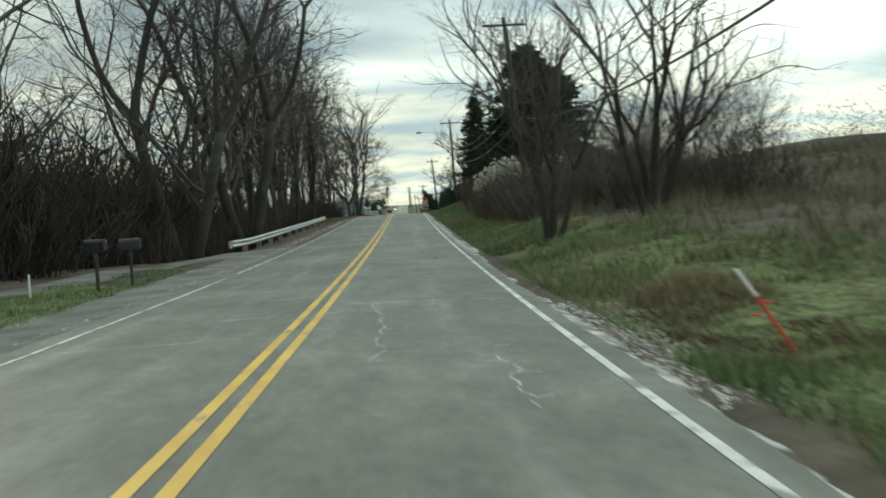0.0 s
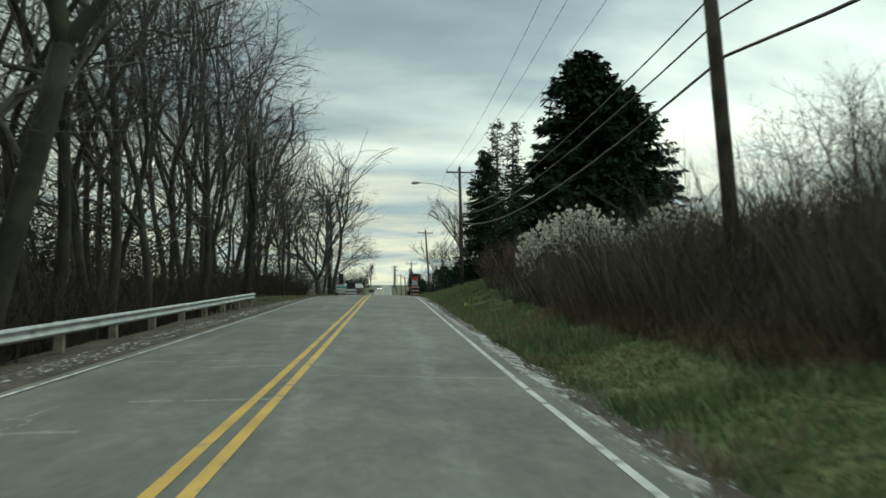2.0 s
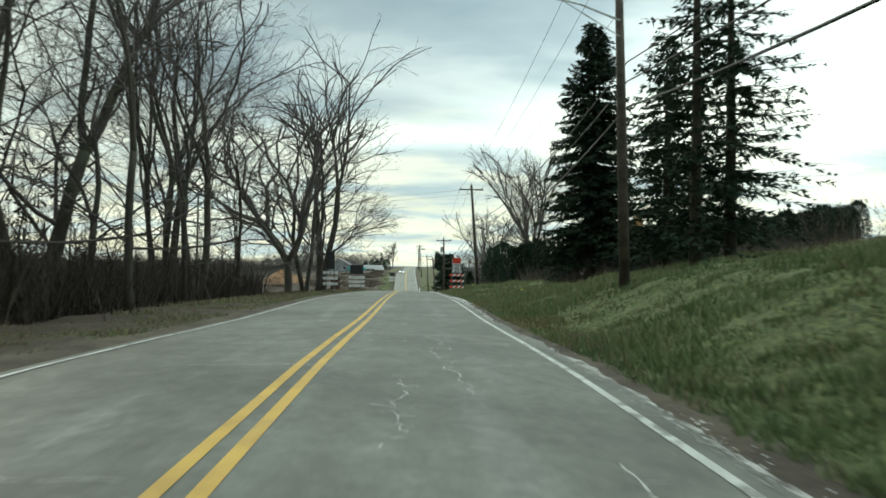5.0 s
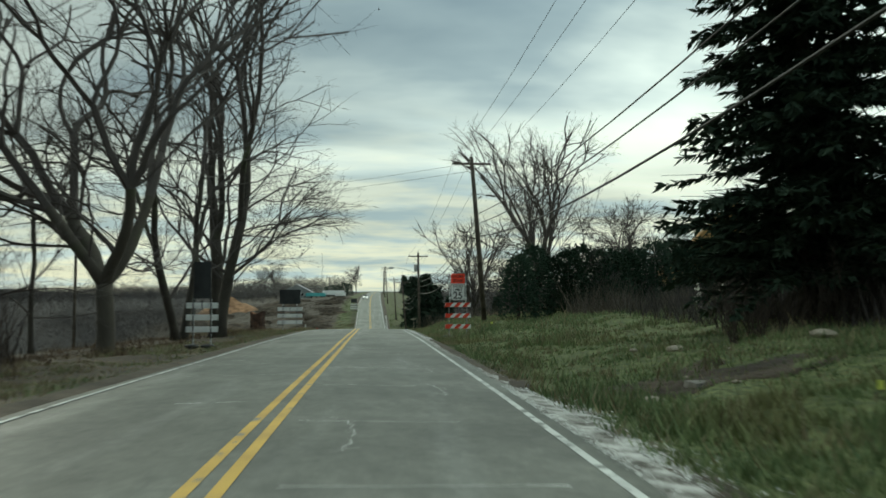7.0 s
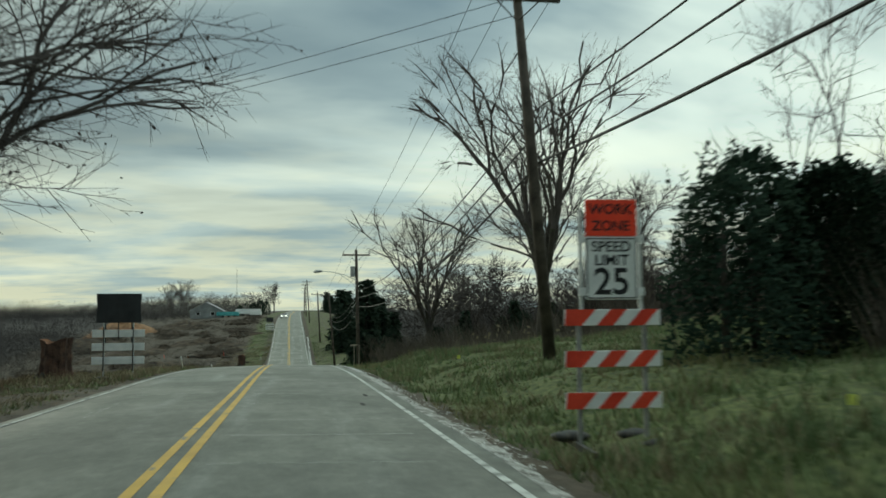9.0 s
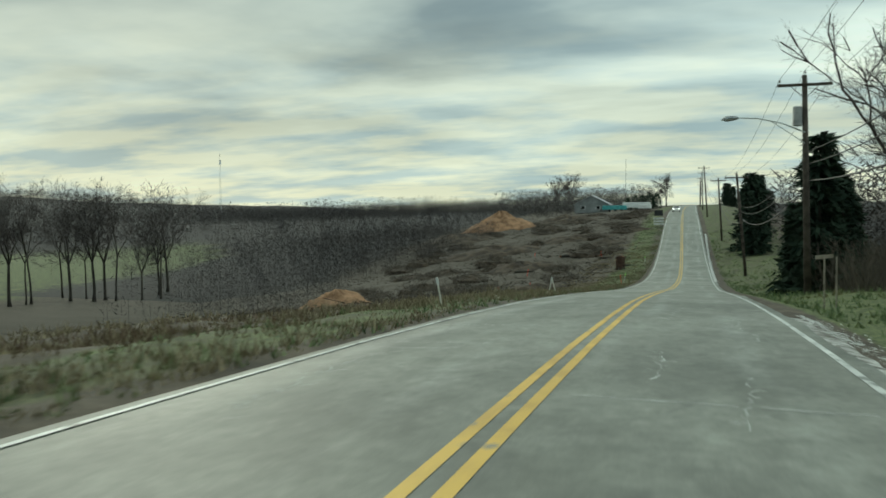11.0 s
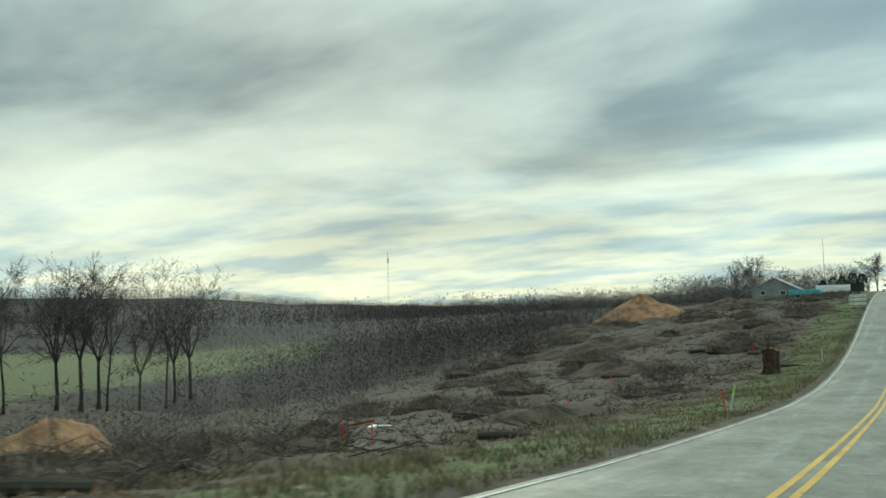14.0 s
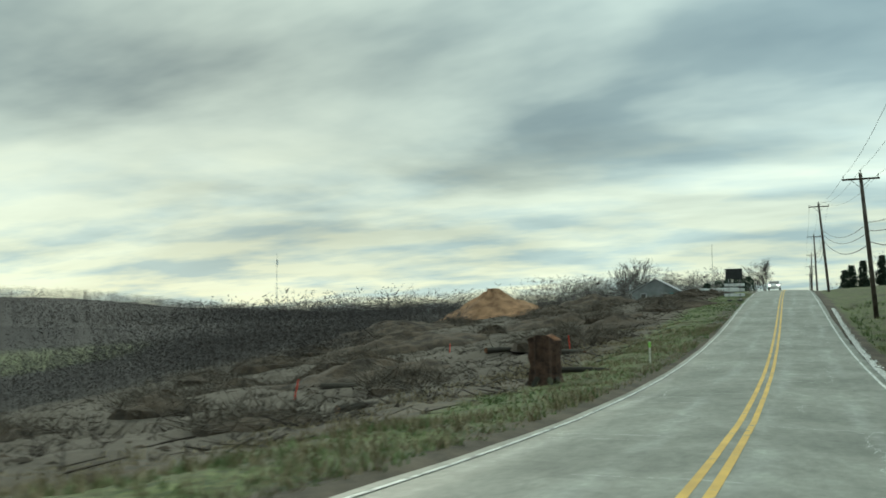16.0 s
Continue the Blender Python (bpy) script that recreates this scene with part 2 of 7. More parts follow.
def asphalt():
    m = material("worn_asphalt", (0.093, 0.096, 0.080), (0.158, 0.161, 0.137), 0.30, 0.66, 0.45, 70.0, spec=0.42, bdist=0.008)
    n, l = m.node_tree.nodes, m.node_tree.links
    bs = n["Principled BSDF"]
    base = bs.inputs["Base Color"].links[0].from_socket
    co = n.new("ShaderNodeTexCoord")
    sp = n.new("ShaderNodeSeparateXYZ"); l.new(co.outputs["Object"], sp.inputs[0])
    # pale polished wheel tracks, each about 0.6 m wide, wandering a little
    wob = n.new("ShaderNodeTexNoise"); wob.inputs["Scale"].default_value = 0.12
    l.new(co.outputs["Object"], wob.inputs["Vector"])
    xs = n.new("ShaderNodeMath"); xs.operation = "MULTIPLY_ADD"; xs.inputs[1].default_value = 0.9
    l.new(wob.outputs[0], xs.inputs[0]); l.new(sp.outputs["X"], xs.inputs[2])
    ab = n.new("ShaderNodeMath"); ab.operation = "ABSOLUTE"; l.new(xs.outputs[0], ab.inputs[0])
    tr = n.new("ShaderNodeMath"); tr.operation = "PINGPONG"; tr.inputs[1].default_value = 0.8
    l.new(ab.outputs[0], tr.inputs[0])
    tm = n.new("ShaderNodeMapRange"); tm.inputs[1].default_value, tm.inputs[2].default_value = 0.45, 0.8
    tm.inputs[3].default_value, tm.inputs[4].default_value = 0.04, 0.50
    l.new(tr.outputs[0], tm.inputs[0])
    st = n.new("ShaderNodeTexNoise"); st.inputs["Scale"].default_value, st.inputs["Detail"].default_value = 1.3, 9.0
    mp = n.new("ShaderNodeMapping"); mp.inputs["Scale"].default_value = (1.0, 0.12, 1.0)
    l.new(co.outputs["Object"], mp.inputs[0]); l.new(mp.outputs[0], st.inputs["Vector"])
    ml = n.new("ShaderNodeMath"); ml.operation = "MULTIPLY"
    sr = n.new("ShaderNodeMapRange"); sr.inputs[1].default_value, sr.inputs[2].default_value = 0.42, 0.66
    l.new(st.outputs[0], sr.inputs[0]); l.new(sr.outputs[0], ml.inputs[0]); l.new(tm.outputs[0], ml.inputs[1])
    mx = n.new("ShaderNodeMix"); mx.data_type = "RGBA"; mx.inputs[7].default_value = (0.25, 0.258, 0.238, 1)
    l.new(ml.outputs[0], mx.inputs[0]); l.new(base, mx.inputs[6])
    # blotches of worn and patched surface
    bl = n.new("ShaderNodeTexNoise"); bl.inputs["Scale"].default_value, bl.inputs["Detail"].default_value, bl.inputs["Roughness"].default_value = 2.6, 11.0, 0.74
    bmap = n.new("ShaderNodeMapping"); bmap.inputs["Scale"].default_value = (1.0, 0.45, 1.0)
    l.new(co.outputs["Object"], bmap.inputs[0]); l.new(bmap.outputs[0], bl.inputs["Vector"])
    br = n.new("ShaderNodeMapRange"); br.inputs[1].default_value, br.inputs[2].default_value = 0.3, 0.7
    br.inputs[3].default_value, br.inputs[4].default_value = 0.66, 1.34
    l.new(bl.outputs[0], br.inputs[0])
    bm_ = n.new("ShaderNodeMix"); bm_.data_type = "RGBA"; bm_.blend_type = "MULTIPLY"; bm_.inputs[0].default_value = 1.0
    l.new(mx.outputs[2], bm_.inputs[6]); l.new(br.outputs[0], bm_.inputs[7]); mx = bm_
    # coarse aggregate and small stains
    ag = n.new("ShaderNodeTexNoise"); ag.inputs["Scale"].default_value, ag.inputs["Detail"].default_value, ag.inputs["Roughness"].default_value = 7.0, 8.0, 0.7
    amap = n.new("ShaderNodeMapping"); amap.inputs["Scale"].default_value = (1.0, 0.9, 1.0)
    l.new(co.outputs["Object"], amap.inputs[0]); l.new(amap.outputs[0], ag.inputs["Vector"])
    ar = n.new("ShaderNodeMapRange"); ar.inputs[1].default_value, ar.inputs[2].default_value = 0.32, 0.68
    ar.inputs[3].default_value, ar.inputs[4].default_value = 0.80, 1.20
    l.new(ag.outputs[0], ar.inputs[0])
    am = n.new("ShaderNodeMix"); am.data_type = "RGBA"; am.blend_type = "MULTIPLY"; am.inputs[0].default_value = 1.0
    l.new(mx.outputs[2], am.inputs[6]); l.new(ar.outputs[0], am.inputs[7]); mx = am
    # open-sky glare beyond the rise, put into the colour as a gain along y
    open_glare = n.new("ShaderNodeMapRange"); open_glare.inputs[1].default_value, open_glare.inputs[2].default_value = 135.0, 205.0
    open_glare.inputs[3].default_value, open_glare.inputs[4].default_value = 0.92, 1.35
    l.new(sp.outputs["Y"], open_glare.inputs[0])
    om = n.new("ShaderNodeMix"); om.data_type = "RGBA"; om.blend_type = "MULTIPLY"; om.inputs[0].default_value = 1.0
    l.new(mx.outputs[2], om.inputs[6]); l.new(open_glare.outputs[0], om.inputs[7]); mx = om
    # dark hairline cracks
    vo = n.new("ShaderNodeTexVoronoi"); vo.feature = "DISTANCE_TO_EDGE"; vo.inputs["Scale"].default_value = 0.55
    wn_ = n.new("ShaderNodeTexNoise"); wn_.inputs["Scale"].default_value = 2.5
    l.new(co.outputs["Object"], wn_.inputs["Vector"])
    va = n.new("ShaderNodeMix"); va.data_type = "RGBA"; va.inputs[0].default_value = 0.25
    l.new(co.outputs["Object"], va.inputs[6]); l.new(wn_.outputs[1], va.inputs[7]); l.new(va.outputs[2], vo.inputs["Vector"])
    cr = n.new("ShaderNodeMapRange"); cr.inputs[1].default_value, cr.inputs[2].default_value = 0.004, 0.014
    cr.inputs[3].default_value, cr.inputs[4].default_value = 0.35, 0.0
    l.new(vo.outputs["Distance"], cr.inputs[0])
    cg = n.new("ShaderNodeMath"); cg.operation = "MULTIPLY"; l.new(cr.outputs[0], cg.inputs[0]); l.new(sr.outputs[0], cg.inputs[1])
    m2 = n.new("ShaderNodeMix"); m2.data_type = "RGBA"; m2.inputs[7].default_value = (0.06, 0.06, 0.058, 1)
    l.new(cg.outputs[0], m2.inputs[0]); l.new(mx.outputs[2], m2.inputs[6]); l.new(m2.outputs[2], bs.inputs["Base Color"])
    return m


def road_paint(name, colour, dark, wear):
    m = material(name, colour, dark, 1.2, 0.6, 0.2, 30.0)
    n, l = m.node_tree.nodes, m.node_tree.links
    bs = n["Principled BSDF"]
    base = bs.inputs["Base Color"].links[0].from_socket
    co = n.new("ShaderNodeTexCoord")
    nz = n.new("ShaderNodeTexNoise"); nz.inputs["Scale"].default_value, nz.inputs["Detail"].default_value = 3.2, 8.0
    l.new(co.outputs["Object"], nz.inputs["Vector"])
    mr = n.new("ShaderNodeMapRange"); mr.inputs[1].default_value, mr.inputs[2].default_value = wear, wear + 0.05
    l.new(nz.outputs[0], mr.inputs[0])
    mx = n.new("ShaderNodeMix"); mx.data_type = "RGBA"; mx.inputs[7].default_value = (0.19, 0.195, 0.18, 1)
    l.new(mr.outputs[0], mx.inputs[0]); l.new(base, mx.inputs[6]); l.new(mx.outputs[2], bs.inputs["Base Color"])
    return m


def ground_cover():
    """Grass, leaf litter, bare soil and far woods, mixed by the cover painted over the plan."""
    m = material("ground_cover", (0.040, 0.033, 0.024), (0.098, 0.080, 0.058), 0.8, 0.95, 0.6, 9.0, bdist=0.1)
    n, l = m.node_tree.nodes, m.node_tree.links
    bs = n["Principled BSDF"]
    col = bs.inputs["Base Color"].links[0].from_socket
    at = n.new("ShaderNodeAttribute"); at.attribute_name = "cover"
    sp = n.new("ShaderNodeSeparateColor"); l.new(at.outputs["Color"], sp.inputs[0])
    co = n.new("ShaderNodeTexCoord")
    nz = n.new("ShaderNodeTexNoise"); nz.inputs["Scale"].default_value, nz.inputs["Detail"].default_value = 0.7, 8.0
    l.new(co.outputs["Object"], nz.inputs["Vector"])
    fine = n.new("ShaderNodeTexNoise"); fine.inputs["Scale"].default_value, fine.inputs["Detail"].default_value = 7.0, 5.0
    l.new(co.outputs["Object"], fine.inputs["Vector"])
    # Blue, below far trees: near-black, with the shade of the wood painted in
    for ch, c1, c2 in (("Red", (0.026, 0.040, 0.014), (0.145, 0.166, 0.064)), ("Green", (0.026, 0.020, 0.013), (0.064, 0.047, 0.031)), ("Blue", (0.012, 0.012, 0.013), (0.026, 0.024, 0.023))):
        tw = n.new("ShaderNodeMix"); tw.data_type = "RGBA"
        tw.inputs[6].default_value, tw.inputs[7].default_value = (*c1, 1), (*c2, 1)
        fr = n.new("ShaderNodeMapRange"); fr.inputs[1].default_value, fr.inputs[2].default_value = 0.34, 0.66
        l.new(fine.outputs[0], fr.inputs[0]); l.new(fr.outputs[0], tw.inputs[0])
        ad = n.new("ShaderNodeMath"); ad.operation = "MULTIPLY_ADD"; ad.inputs[1].default_value = 0.9; ad.inputs[2].default_value = -0.45
        l.new(nz.outputs[0], ad.inputs[0])
        sm = n.new("ShaderNodeMath"); sm.operation = "ADD"; l.new(ad.outputs[0], sm.inputs[0]); l.new(sp.outputs[ch], sm.inputs[1])
        mr = n.new("ShaderNodeMapRange"); mr.inputs[1].default_value, mr.inputs[2].default_value = 0.35, 0.65
        l.new(sm.outputs[0], mr.inputs[0])
        mx = n.new("ShaderNodeMix"); mx.data_type = "RGBA"
        l.new(mr.outputs[0], mx.inputs[0]); l.new(col, mx.inputs[6]); l.new(tw.outputs[2], mx.inputs[7]); col = mx.outputs[2]
    # churned dark soil on the cleared land
    tw = n.new("ShaderNodeMix"); tw.data_type = "RGBA"
    tw.inputs[6].default_value, tw.inputs[7].default_value = (0.036, 0.031, 0.024, 1), (0.105, 0.088, 0.067, 1)
    l.new(fine.outputs[0], tw.inputs[0])
    mx = n.new("ShaderNodeMix"); mx.data_type = "RGBA"
    l.new(at.outputs["Alpha"], mx.inputs[0]); l.new(col, mx.inputs[6]); l.new(tw.outputs[2], mx.inputs[7])
    l.new(mx.outputs[2], bs.inputs["Base Color"])
    return m


ASPHALT, GROUND = asphalt(), ground_cover()
YELLOW_LINE = road_paint("yellow_road_paint", (0.62, 0.40, 0.085), (0.46, 0.29, 0.07), 0.63)
WHITE_LINE = road_paint("white_road_paint", (0.60, 0.61, 0.58), (0.42, 0.43, 0.41), 0.55)
PALE_CRACK = material("pale_crack_grit", (0.34, 0.345, 0.325), (0.58, 0.59, 0.56), 4.0, 0.9, 0.2)
LIMEBED = material("limestone_grit_bed", (0.075, 0.068, 0.056), (0.50, 0.495, 0.47), 3.0, 0.95, 0.8, 22.0, c=(0.09, 0.08, 0.062))
GRAVELBED = material("grey_gravel_bed", (0.09, 0.088, 0.08), (0.17, 0.165, 0.15), 0.8, 0.95, 0.6, 18.0)
TAR = material("patch_asphalt", (0.018, 0.018, 0.017), (0.045, 0.045, 0.042), 3.0, 0.9, 0.4)


# ---- mesh helpers ----
class Geo:
    """Collects vertices and faces for one mesh."""

    def __init__(self):
        self.v, self.f = [], []

    def add(self, verts, faces):
        k = len(self.v)
        self.v.extend(verts)
        self.f.extend(tuple(i + k for i in q) for q in faces)

    def tube(self, pts, radii, n=6, cap=True):
        rings, k = [], len(self.v)
        for i, p in enumerate(pts):
            a = pts[max(i - 1, 0)]
            b = pts[min(i + 1, len(pts) - 1)]
            d = Vector((b[0] - a[0], b[1] - a[1], b[2] - a[2]))
            d = d.normalized() if d.length > 1e-9 else Vector((0, 0, 1))
            u = d.cross(Vector((0.31, 0.95, 0.07)) if abs(d.y) < 0.9 else Vector((1, 0, 0))).normalized()
            w = d.cross(u)
            r = radii[i]
            for j in range(n):
                c, s = math.cos(2 * math.pi * j / n) * r, math.sin(2 * math.pi * j / n) * r
                self.v.append((p[0] + u.x * c + w.x * s, p[1] + u.y * c + w.y * s, p[2] + u.z * c + w.z * s))
        for i in range(len(pts) - 1):
            for j in range(n):
                q = (j + 1) % n
                self.f.append((k + i * n + j, k + i * n + q, k + (i + 1) * n + q, k + (i + 1) * n + j))
        if cap:
            self.f.append(tuple(k + j for j in reversed(range(n))))
            self.f.append(tuple(k + (len(pts) - 1) * n + j for j in range(n)))

    def box(self, lo, hi, m=None, bevel=0.0):
        (x0, y0, z0), (x1, y1, z1) = lo, hi
        if bevel:
            b = bevel
            pts = []
            for x, sx in ((x0, 1), (x1, -1)):
                for y, sy in ((y0, 1), (y1, -1)):
                    for z, sz in ((z0, 1), (z1, -1)):
                        pts += [(x + sx * b, y + sy * b, z), (x + sx * b, y, z + sz * b), (x, y + sy * b, z + sz * b)]
            bm = bmesh.new()
            for p in pts:
                bm.verts.new(p)
            bmesh.ops.convex_hull(bm, input=bm.verts)
            bm.verts.index_update()
            vs = [tuple(q.co) for q in bm.verts]
            fs = [tuple(q.index for q in f.verts) for f in bm.faces]
            bm.free()
        else:
            vs = [(x, y, z) for x in (x0, x1) for y in (y0, y1) for z in (z0, z1)]
            fs = [(0, 1, 3, 2), (4, 6, 7, 5), (0, 4, 5, 1), (2, 3, 7, 6), (0, 2, 6, 4), (1, 5, 7, 3)]
        if m:
            vs = [tuple(m @ Vector(q)) for q in vs]
        self.add(vs, fs)

    def prism(self, outline, y0, y1):
        """An outline in x, z pushed from y0 to y1."""
        n = len(outline)
        self.add([(x, y0, z) for x, z in outline] + [(x, y1, z) for x, z in outline],
                 [tuple(range(n)), tuple(reversed(range(n, 2 * n)))] + [(i, i + n, (i + 1) % n + n, (i + 1) % n) for i in range(n)])

    def mesh(self, name, mat, smooth=False):
        me = bpy.data.meshes.new(name)
        me.from_pydata(self.v, [], self.f)
        me.materials.append(mat)
        if smooth:
            me.shade_smooth()
        me.update()
        return me


def part(name, geo, mat, parent, label="", smooth=False):
    ob = new(name, geo.mesh(name, mat, smooth))
    ob.parent = parent
    return tagged(ob, label)


def thing(name, label, category, at=(0, 0, 0), turn=0.0, group="", kind=""):
    ob = new(name)
    ob.empty_display_size = 0.2
    ob.matrix_basis = pose(*at, 0, 0, turn)
    return tagged(ob, label, category, group, kind)


def soup(name, verts, faces, mat, label, category, kind="stuff"):
    me = bpy.data.meshes.new(name)
    me.from_pydata(verts, [], faces)
    me.materials.append(mat)
    me.update()
    return tagged(new(name, me), label, category, kind=kind)


# ---- lie of the land ----
KNOTS = [(-160, 0.9), (-60, 0.5), (-10, 0.10), (2, -0.09), (14, -0.13), (26, -0.07), (38, 0.05), (50, 0.26), (62, 0.47), (74, 0.71), (86, 0.85), (98, 0.67), (110, 0.68), (122, 0.56), (134, 0.35), (146, 0.16), (158, -0.11), (170, -0.38), (182, -0.87), (194, -1.55), (206, -2.47), (218, -3.45), (230, -4.47), (242, -5.23), (254, -5.89), (266, -6.19), (278, -6.10), (290, -5.68), (302, -4.99), (314, -4.09), (326, -3.13), (338, -2.23), (350, -1.43), (362, -0.74), (374, -0.15), (386, 0.33), (398, 0.72), (446, 1.62), (494, 2.09), (542, 2.55), (590, 3.01), (638, 3.48), (686, 3.94),
         (800, 4.6), (1200, 5.0), (3600, 5.0)]
BEND = [(-200, 0.0), (86, 0.00), (122, 0.00), (158, -0.08), (194, -0.33), (230, -0.21), (266, 0.01), (302, -0.32), (338, -0.72), (374, -1.00), (410, -1.06), (446, -0.97), (482, -0.82), (518, -0.66), (554, -0.51), (590, -0.35), (626, -0.19), (662, -0.03), (698, 0.13), (900, 0.4), (3600, 0.4)]
KY, KZ = np.array([k[0] for k in KNOTS], float), np.array([k[1] for k in KNOTS], float)


def road_z(y):
    """Height of the road's crown at y: a soft average of the knots."""
    y = np.asarray(y, float)
    return sum(w * np.interp(y + d, KY, KZ) for d, w in ((-5, 0.25), (0, 0.5), (5, 0.25)))


BY, BX = np.array([k[0] for k in BEND], float), np.array([k[1] for k in BEND], float)


def road_x(y):
    """Sideways place of the centre line at y: nearly straight, with one slight bend."""
    y = np.asarray(y, float)
    return sum(w * np.interp(y + d, BY, BX) for d, w in ((-14, 0.25), (0, 0.5), (14, 0.25)))


def soft(x, a, b):
    t = np.clip((x - a) / (b - a), 0, 1)
    return t * t * (3 - 2 * t)


def wave(x, y, s, k=0.0):
    return np.sin(x * s + 1.7 * np.sin(y * s * 0.73 + k)) * np.cos(y * s * 1.13 + 1.3 * np.sin(x * s * 0.61 + 2 * k))


def land(x, y):
    """Height of the ground at x, y."""
    x, y = np.asarray(x, float), np.asarray(y, float)
    c = road_z(y)
    x0, x = x, x - road_x(y)
    u, v = x - 3.4, -x - 3.4
    # right-hand bank
    k = np.interp(y, [-50, 26, 40, 62, 120, 150, 178, 230, 330, 420, 700], [0.04, 0.04, 0.17, 0.17, 0.15, 0.08, 0.085, 0.10, 0.10, 0.04, 0.0])
    far = np.interp(y, [-50, 26, 40, 62, 120, 140, 185, 230, 420, 700], [0.20, 0.20, 0.10, 0.05, 0.05, 0.14, 0.15, 0.07, 0.02, 0.0])
    ditch = np.interp(y, [-50, 22, 40, 700], [0.24, 0.24, 0.08, 0.06])
    hump = np.interp(y, [-50, 0, 4, 12, 20, 28, 36, 50, 60, 68], [0.1, 0.2, 0.25, 0.55, 0.75, 0.65, 0.45, 0.30, 0.15, 0.0]) * soft(u, 0.5, 2.5)
    hump = hump + np.interp(y, [62, 72, 84, 108, 120], [0.0, 0.45, 0.85, 0.75, 0.0]) * soft(u, 0.8, 6.5)
    right = hump - 0.10 * soft(u, 0, 0.8) - ditch * soft(u, 0.6, 1.8) * (1 - soft(u, 2.4, 5)) + 0.5 * soft(y, 136, 150) * (1 - soft(y, 172, 192)) * soft(u, 0.6, 4.0) + k * np.clip(u - 1.8, 0, 12) + far * np.clip(u - 13.6, 0, 60)
    # left-hand fall towards the valley
    drop = np.interp(y, [-50, 25, 34, 76, 90, 165, 190, 300, 400, 520, 700], [0.06, 0.06, 0.22, 0.22, 0.10, 0.10, 0.105, 0.12, 0.085, 0.03, 0.02])
    start = np.interp(y, [-50, 25, 34, 76, 90, 165, 190, 700], [9, 9, 3.2, 3.2, 4.5, 5.0, 2.5, 2.5])
    steep = np.interp(y, [-50, 76, 100, 150, 190, 700], [0.5, 0.5, 0.5, 0.6, 1.0, 1.0])
    run = np.clip(v - start, 0, None)
    sag = np.interp(y, [-50, 30, 38, 72, 80, 700], [0.0, 0.0, 0.12, 0.12, 0.0, 0.0])
    left = -0.04 * soft(v, 0, 1.5) - sag * np.clip(v - 0.8, 0, 3) - 0.03 * np.clip(v, 0, 4) - drop * np.minimum(run, 18) - drop * steep * np.clip(run - 18, 0, None)
    z = c - 0.07 + np.where(x > 0, np.where(u > 0, right, 0), np.where(v > 0, left, 0))
    z = z - 0.09 * (1 - soft(np.maximum(u, v), 0.10, 0.42))
    # valley floor, far ridges
    floor = -14 + 1.2 * wave(x, y, 0.011)
    z = np.where(x < 0, np.maximum(z, floor), z)
    ridge = 33 * soft(-x - 0.25 * (y - 300), 190, 620) + 8 * soft(-x, 600, 1600)
    z = z + np.where(x < 0, ridge, 0) * (1 + 0.12 * wave(x, y, 0.008, 1.0))
    z = z + np.where(x > 60, 5 * soft(x, 60, 400), 0)
    rough = 0.05 * wave(x, y, 1.9) + 0.09 * wave(x, y, 0.63, 2.0)
    rough = rough + np.where(u > 0, 0.10 * wave(x, y, 1.25, 1.0) + 0.055 * wave(x, y, 2.9, 0.3), 0) * soft(u, 1.2, 3.0) * (1 - soft(y, 190, 210))
    cleared = soft(v, 5, 12) * soft(y, 178, 200) * (1 - soft(y, 440, 500)) * (1 - soft(v, 70, 90))
    rough = rough + cleared * (0.30 * wave(x, y, 0.8, 0.5) + 0.14 * wave(x, y, 2.3, 3.0))
    return z + rough * soft(np.maximum(u, v), 0.4, 3.0)


def lz(x, y):
    return float(land(x, y))


# ---- ground: one sheet to the horizon ----
def axis(stops):
    out = []
    for (a, s), (b, _) in zip(stops, stops[1:]):
        out += list(np.arange(a, b - 1e-6, s))
    return np.array(out + [stops[-1][0]])


GX = axis([(-3000, 250), (-1000, 60), (-400, 16), (-120, 5), (-40, 1.6), (-14, 0.6), (-4.4, 0.25), (-3.4, 1.7), (3.4, 0.2), (5.6, 0.6), (18, 1.5), (40, 5), (120, 20), (400, 100), (1000, 400), (3000, 0)])
GY = axis([(-600, 60), (-60, 6), (-6, 1.3), (300, 2), (420, 5), (640, 15), (1000, 60), (1600, 200), (3600, 0)])
gxx, gyy = np.meshgrid(GX, GY)
gxx = gxx + road_x(gyy) * np.exp(-(gxx / 60) ** 2)
gzz = land(gxx, gyy)
nx, ny = len(GX), len(GY)
idx = np.arange(nx * ny).reshape(ny, nx)
quads = np.stack([idx[:-1, :-1], idx[:-1, 1:], idx[1:, 1:], idx[1:, :-1]], -1).reshape(-1, 4)
gme = bpy.data.meshes.new("ground")
gme.from_pydata(np.stack([gxx, gyy, gzz], -1).reshape(-1, 3).tolist(), [], quads.tolist())
gme.materials.append(GROUND)
gme.shade_smooth()
cover = gme.attributes.new("cover", "FLOAT_COLOR", "POINT")
u_, v_ = gxx - road_x(gyy) - 3.4, -gxx + road_x(gyy) - 3.4
grassy = soft(u_, 0.5, 1.2) * (1 - soft(u_, np.interp(gyy, [0, 20, 32, 60, 72, 130, 160, 230, 700], [4, 4, 2.6, 2.2, 12, 14, 14, 8, 8]), np.interp(gyy, [0, 20, 32, 60, 72, 130, 160, 230, 700], [8, 7, 5, 4, 22, 20, 30, 16, 16])))
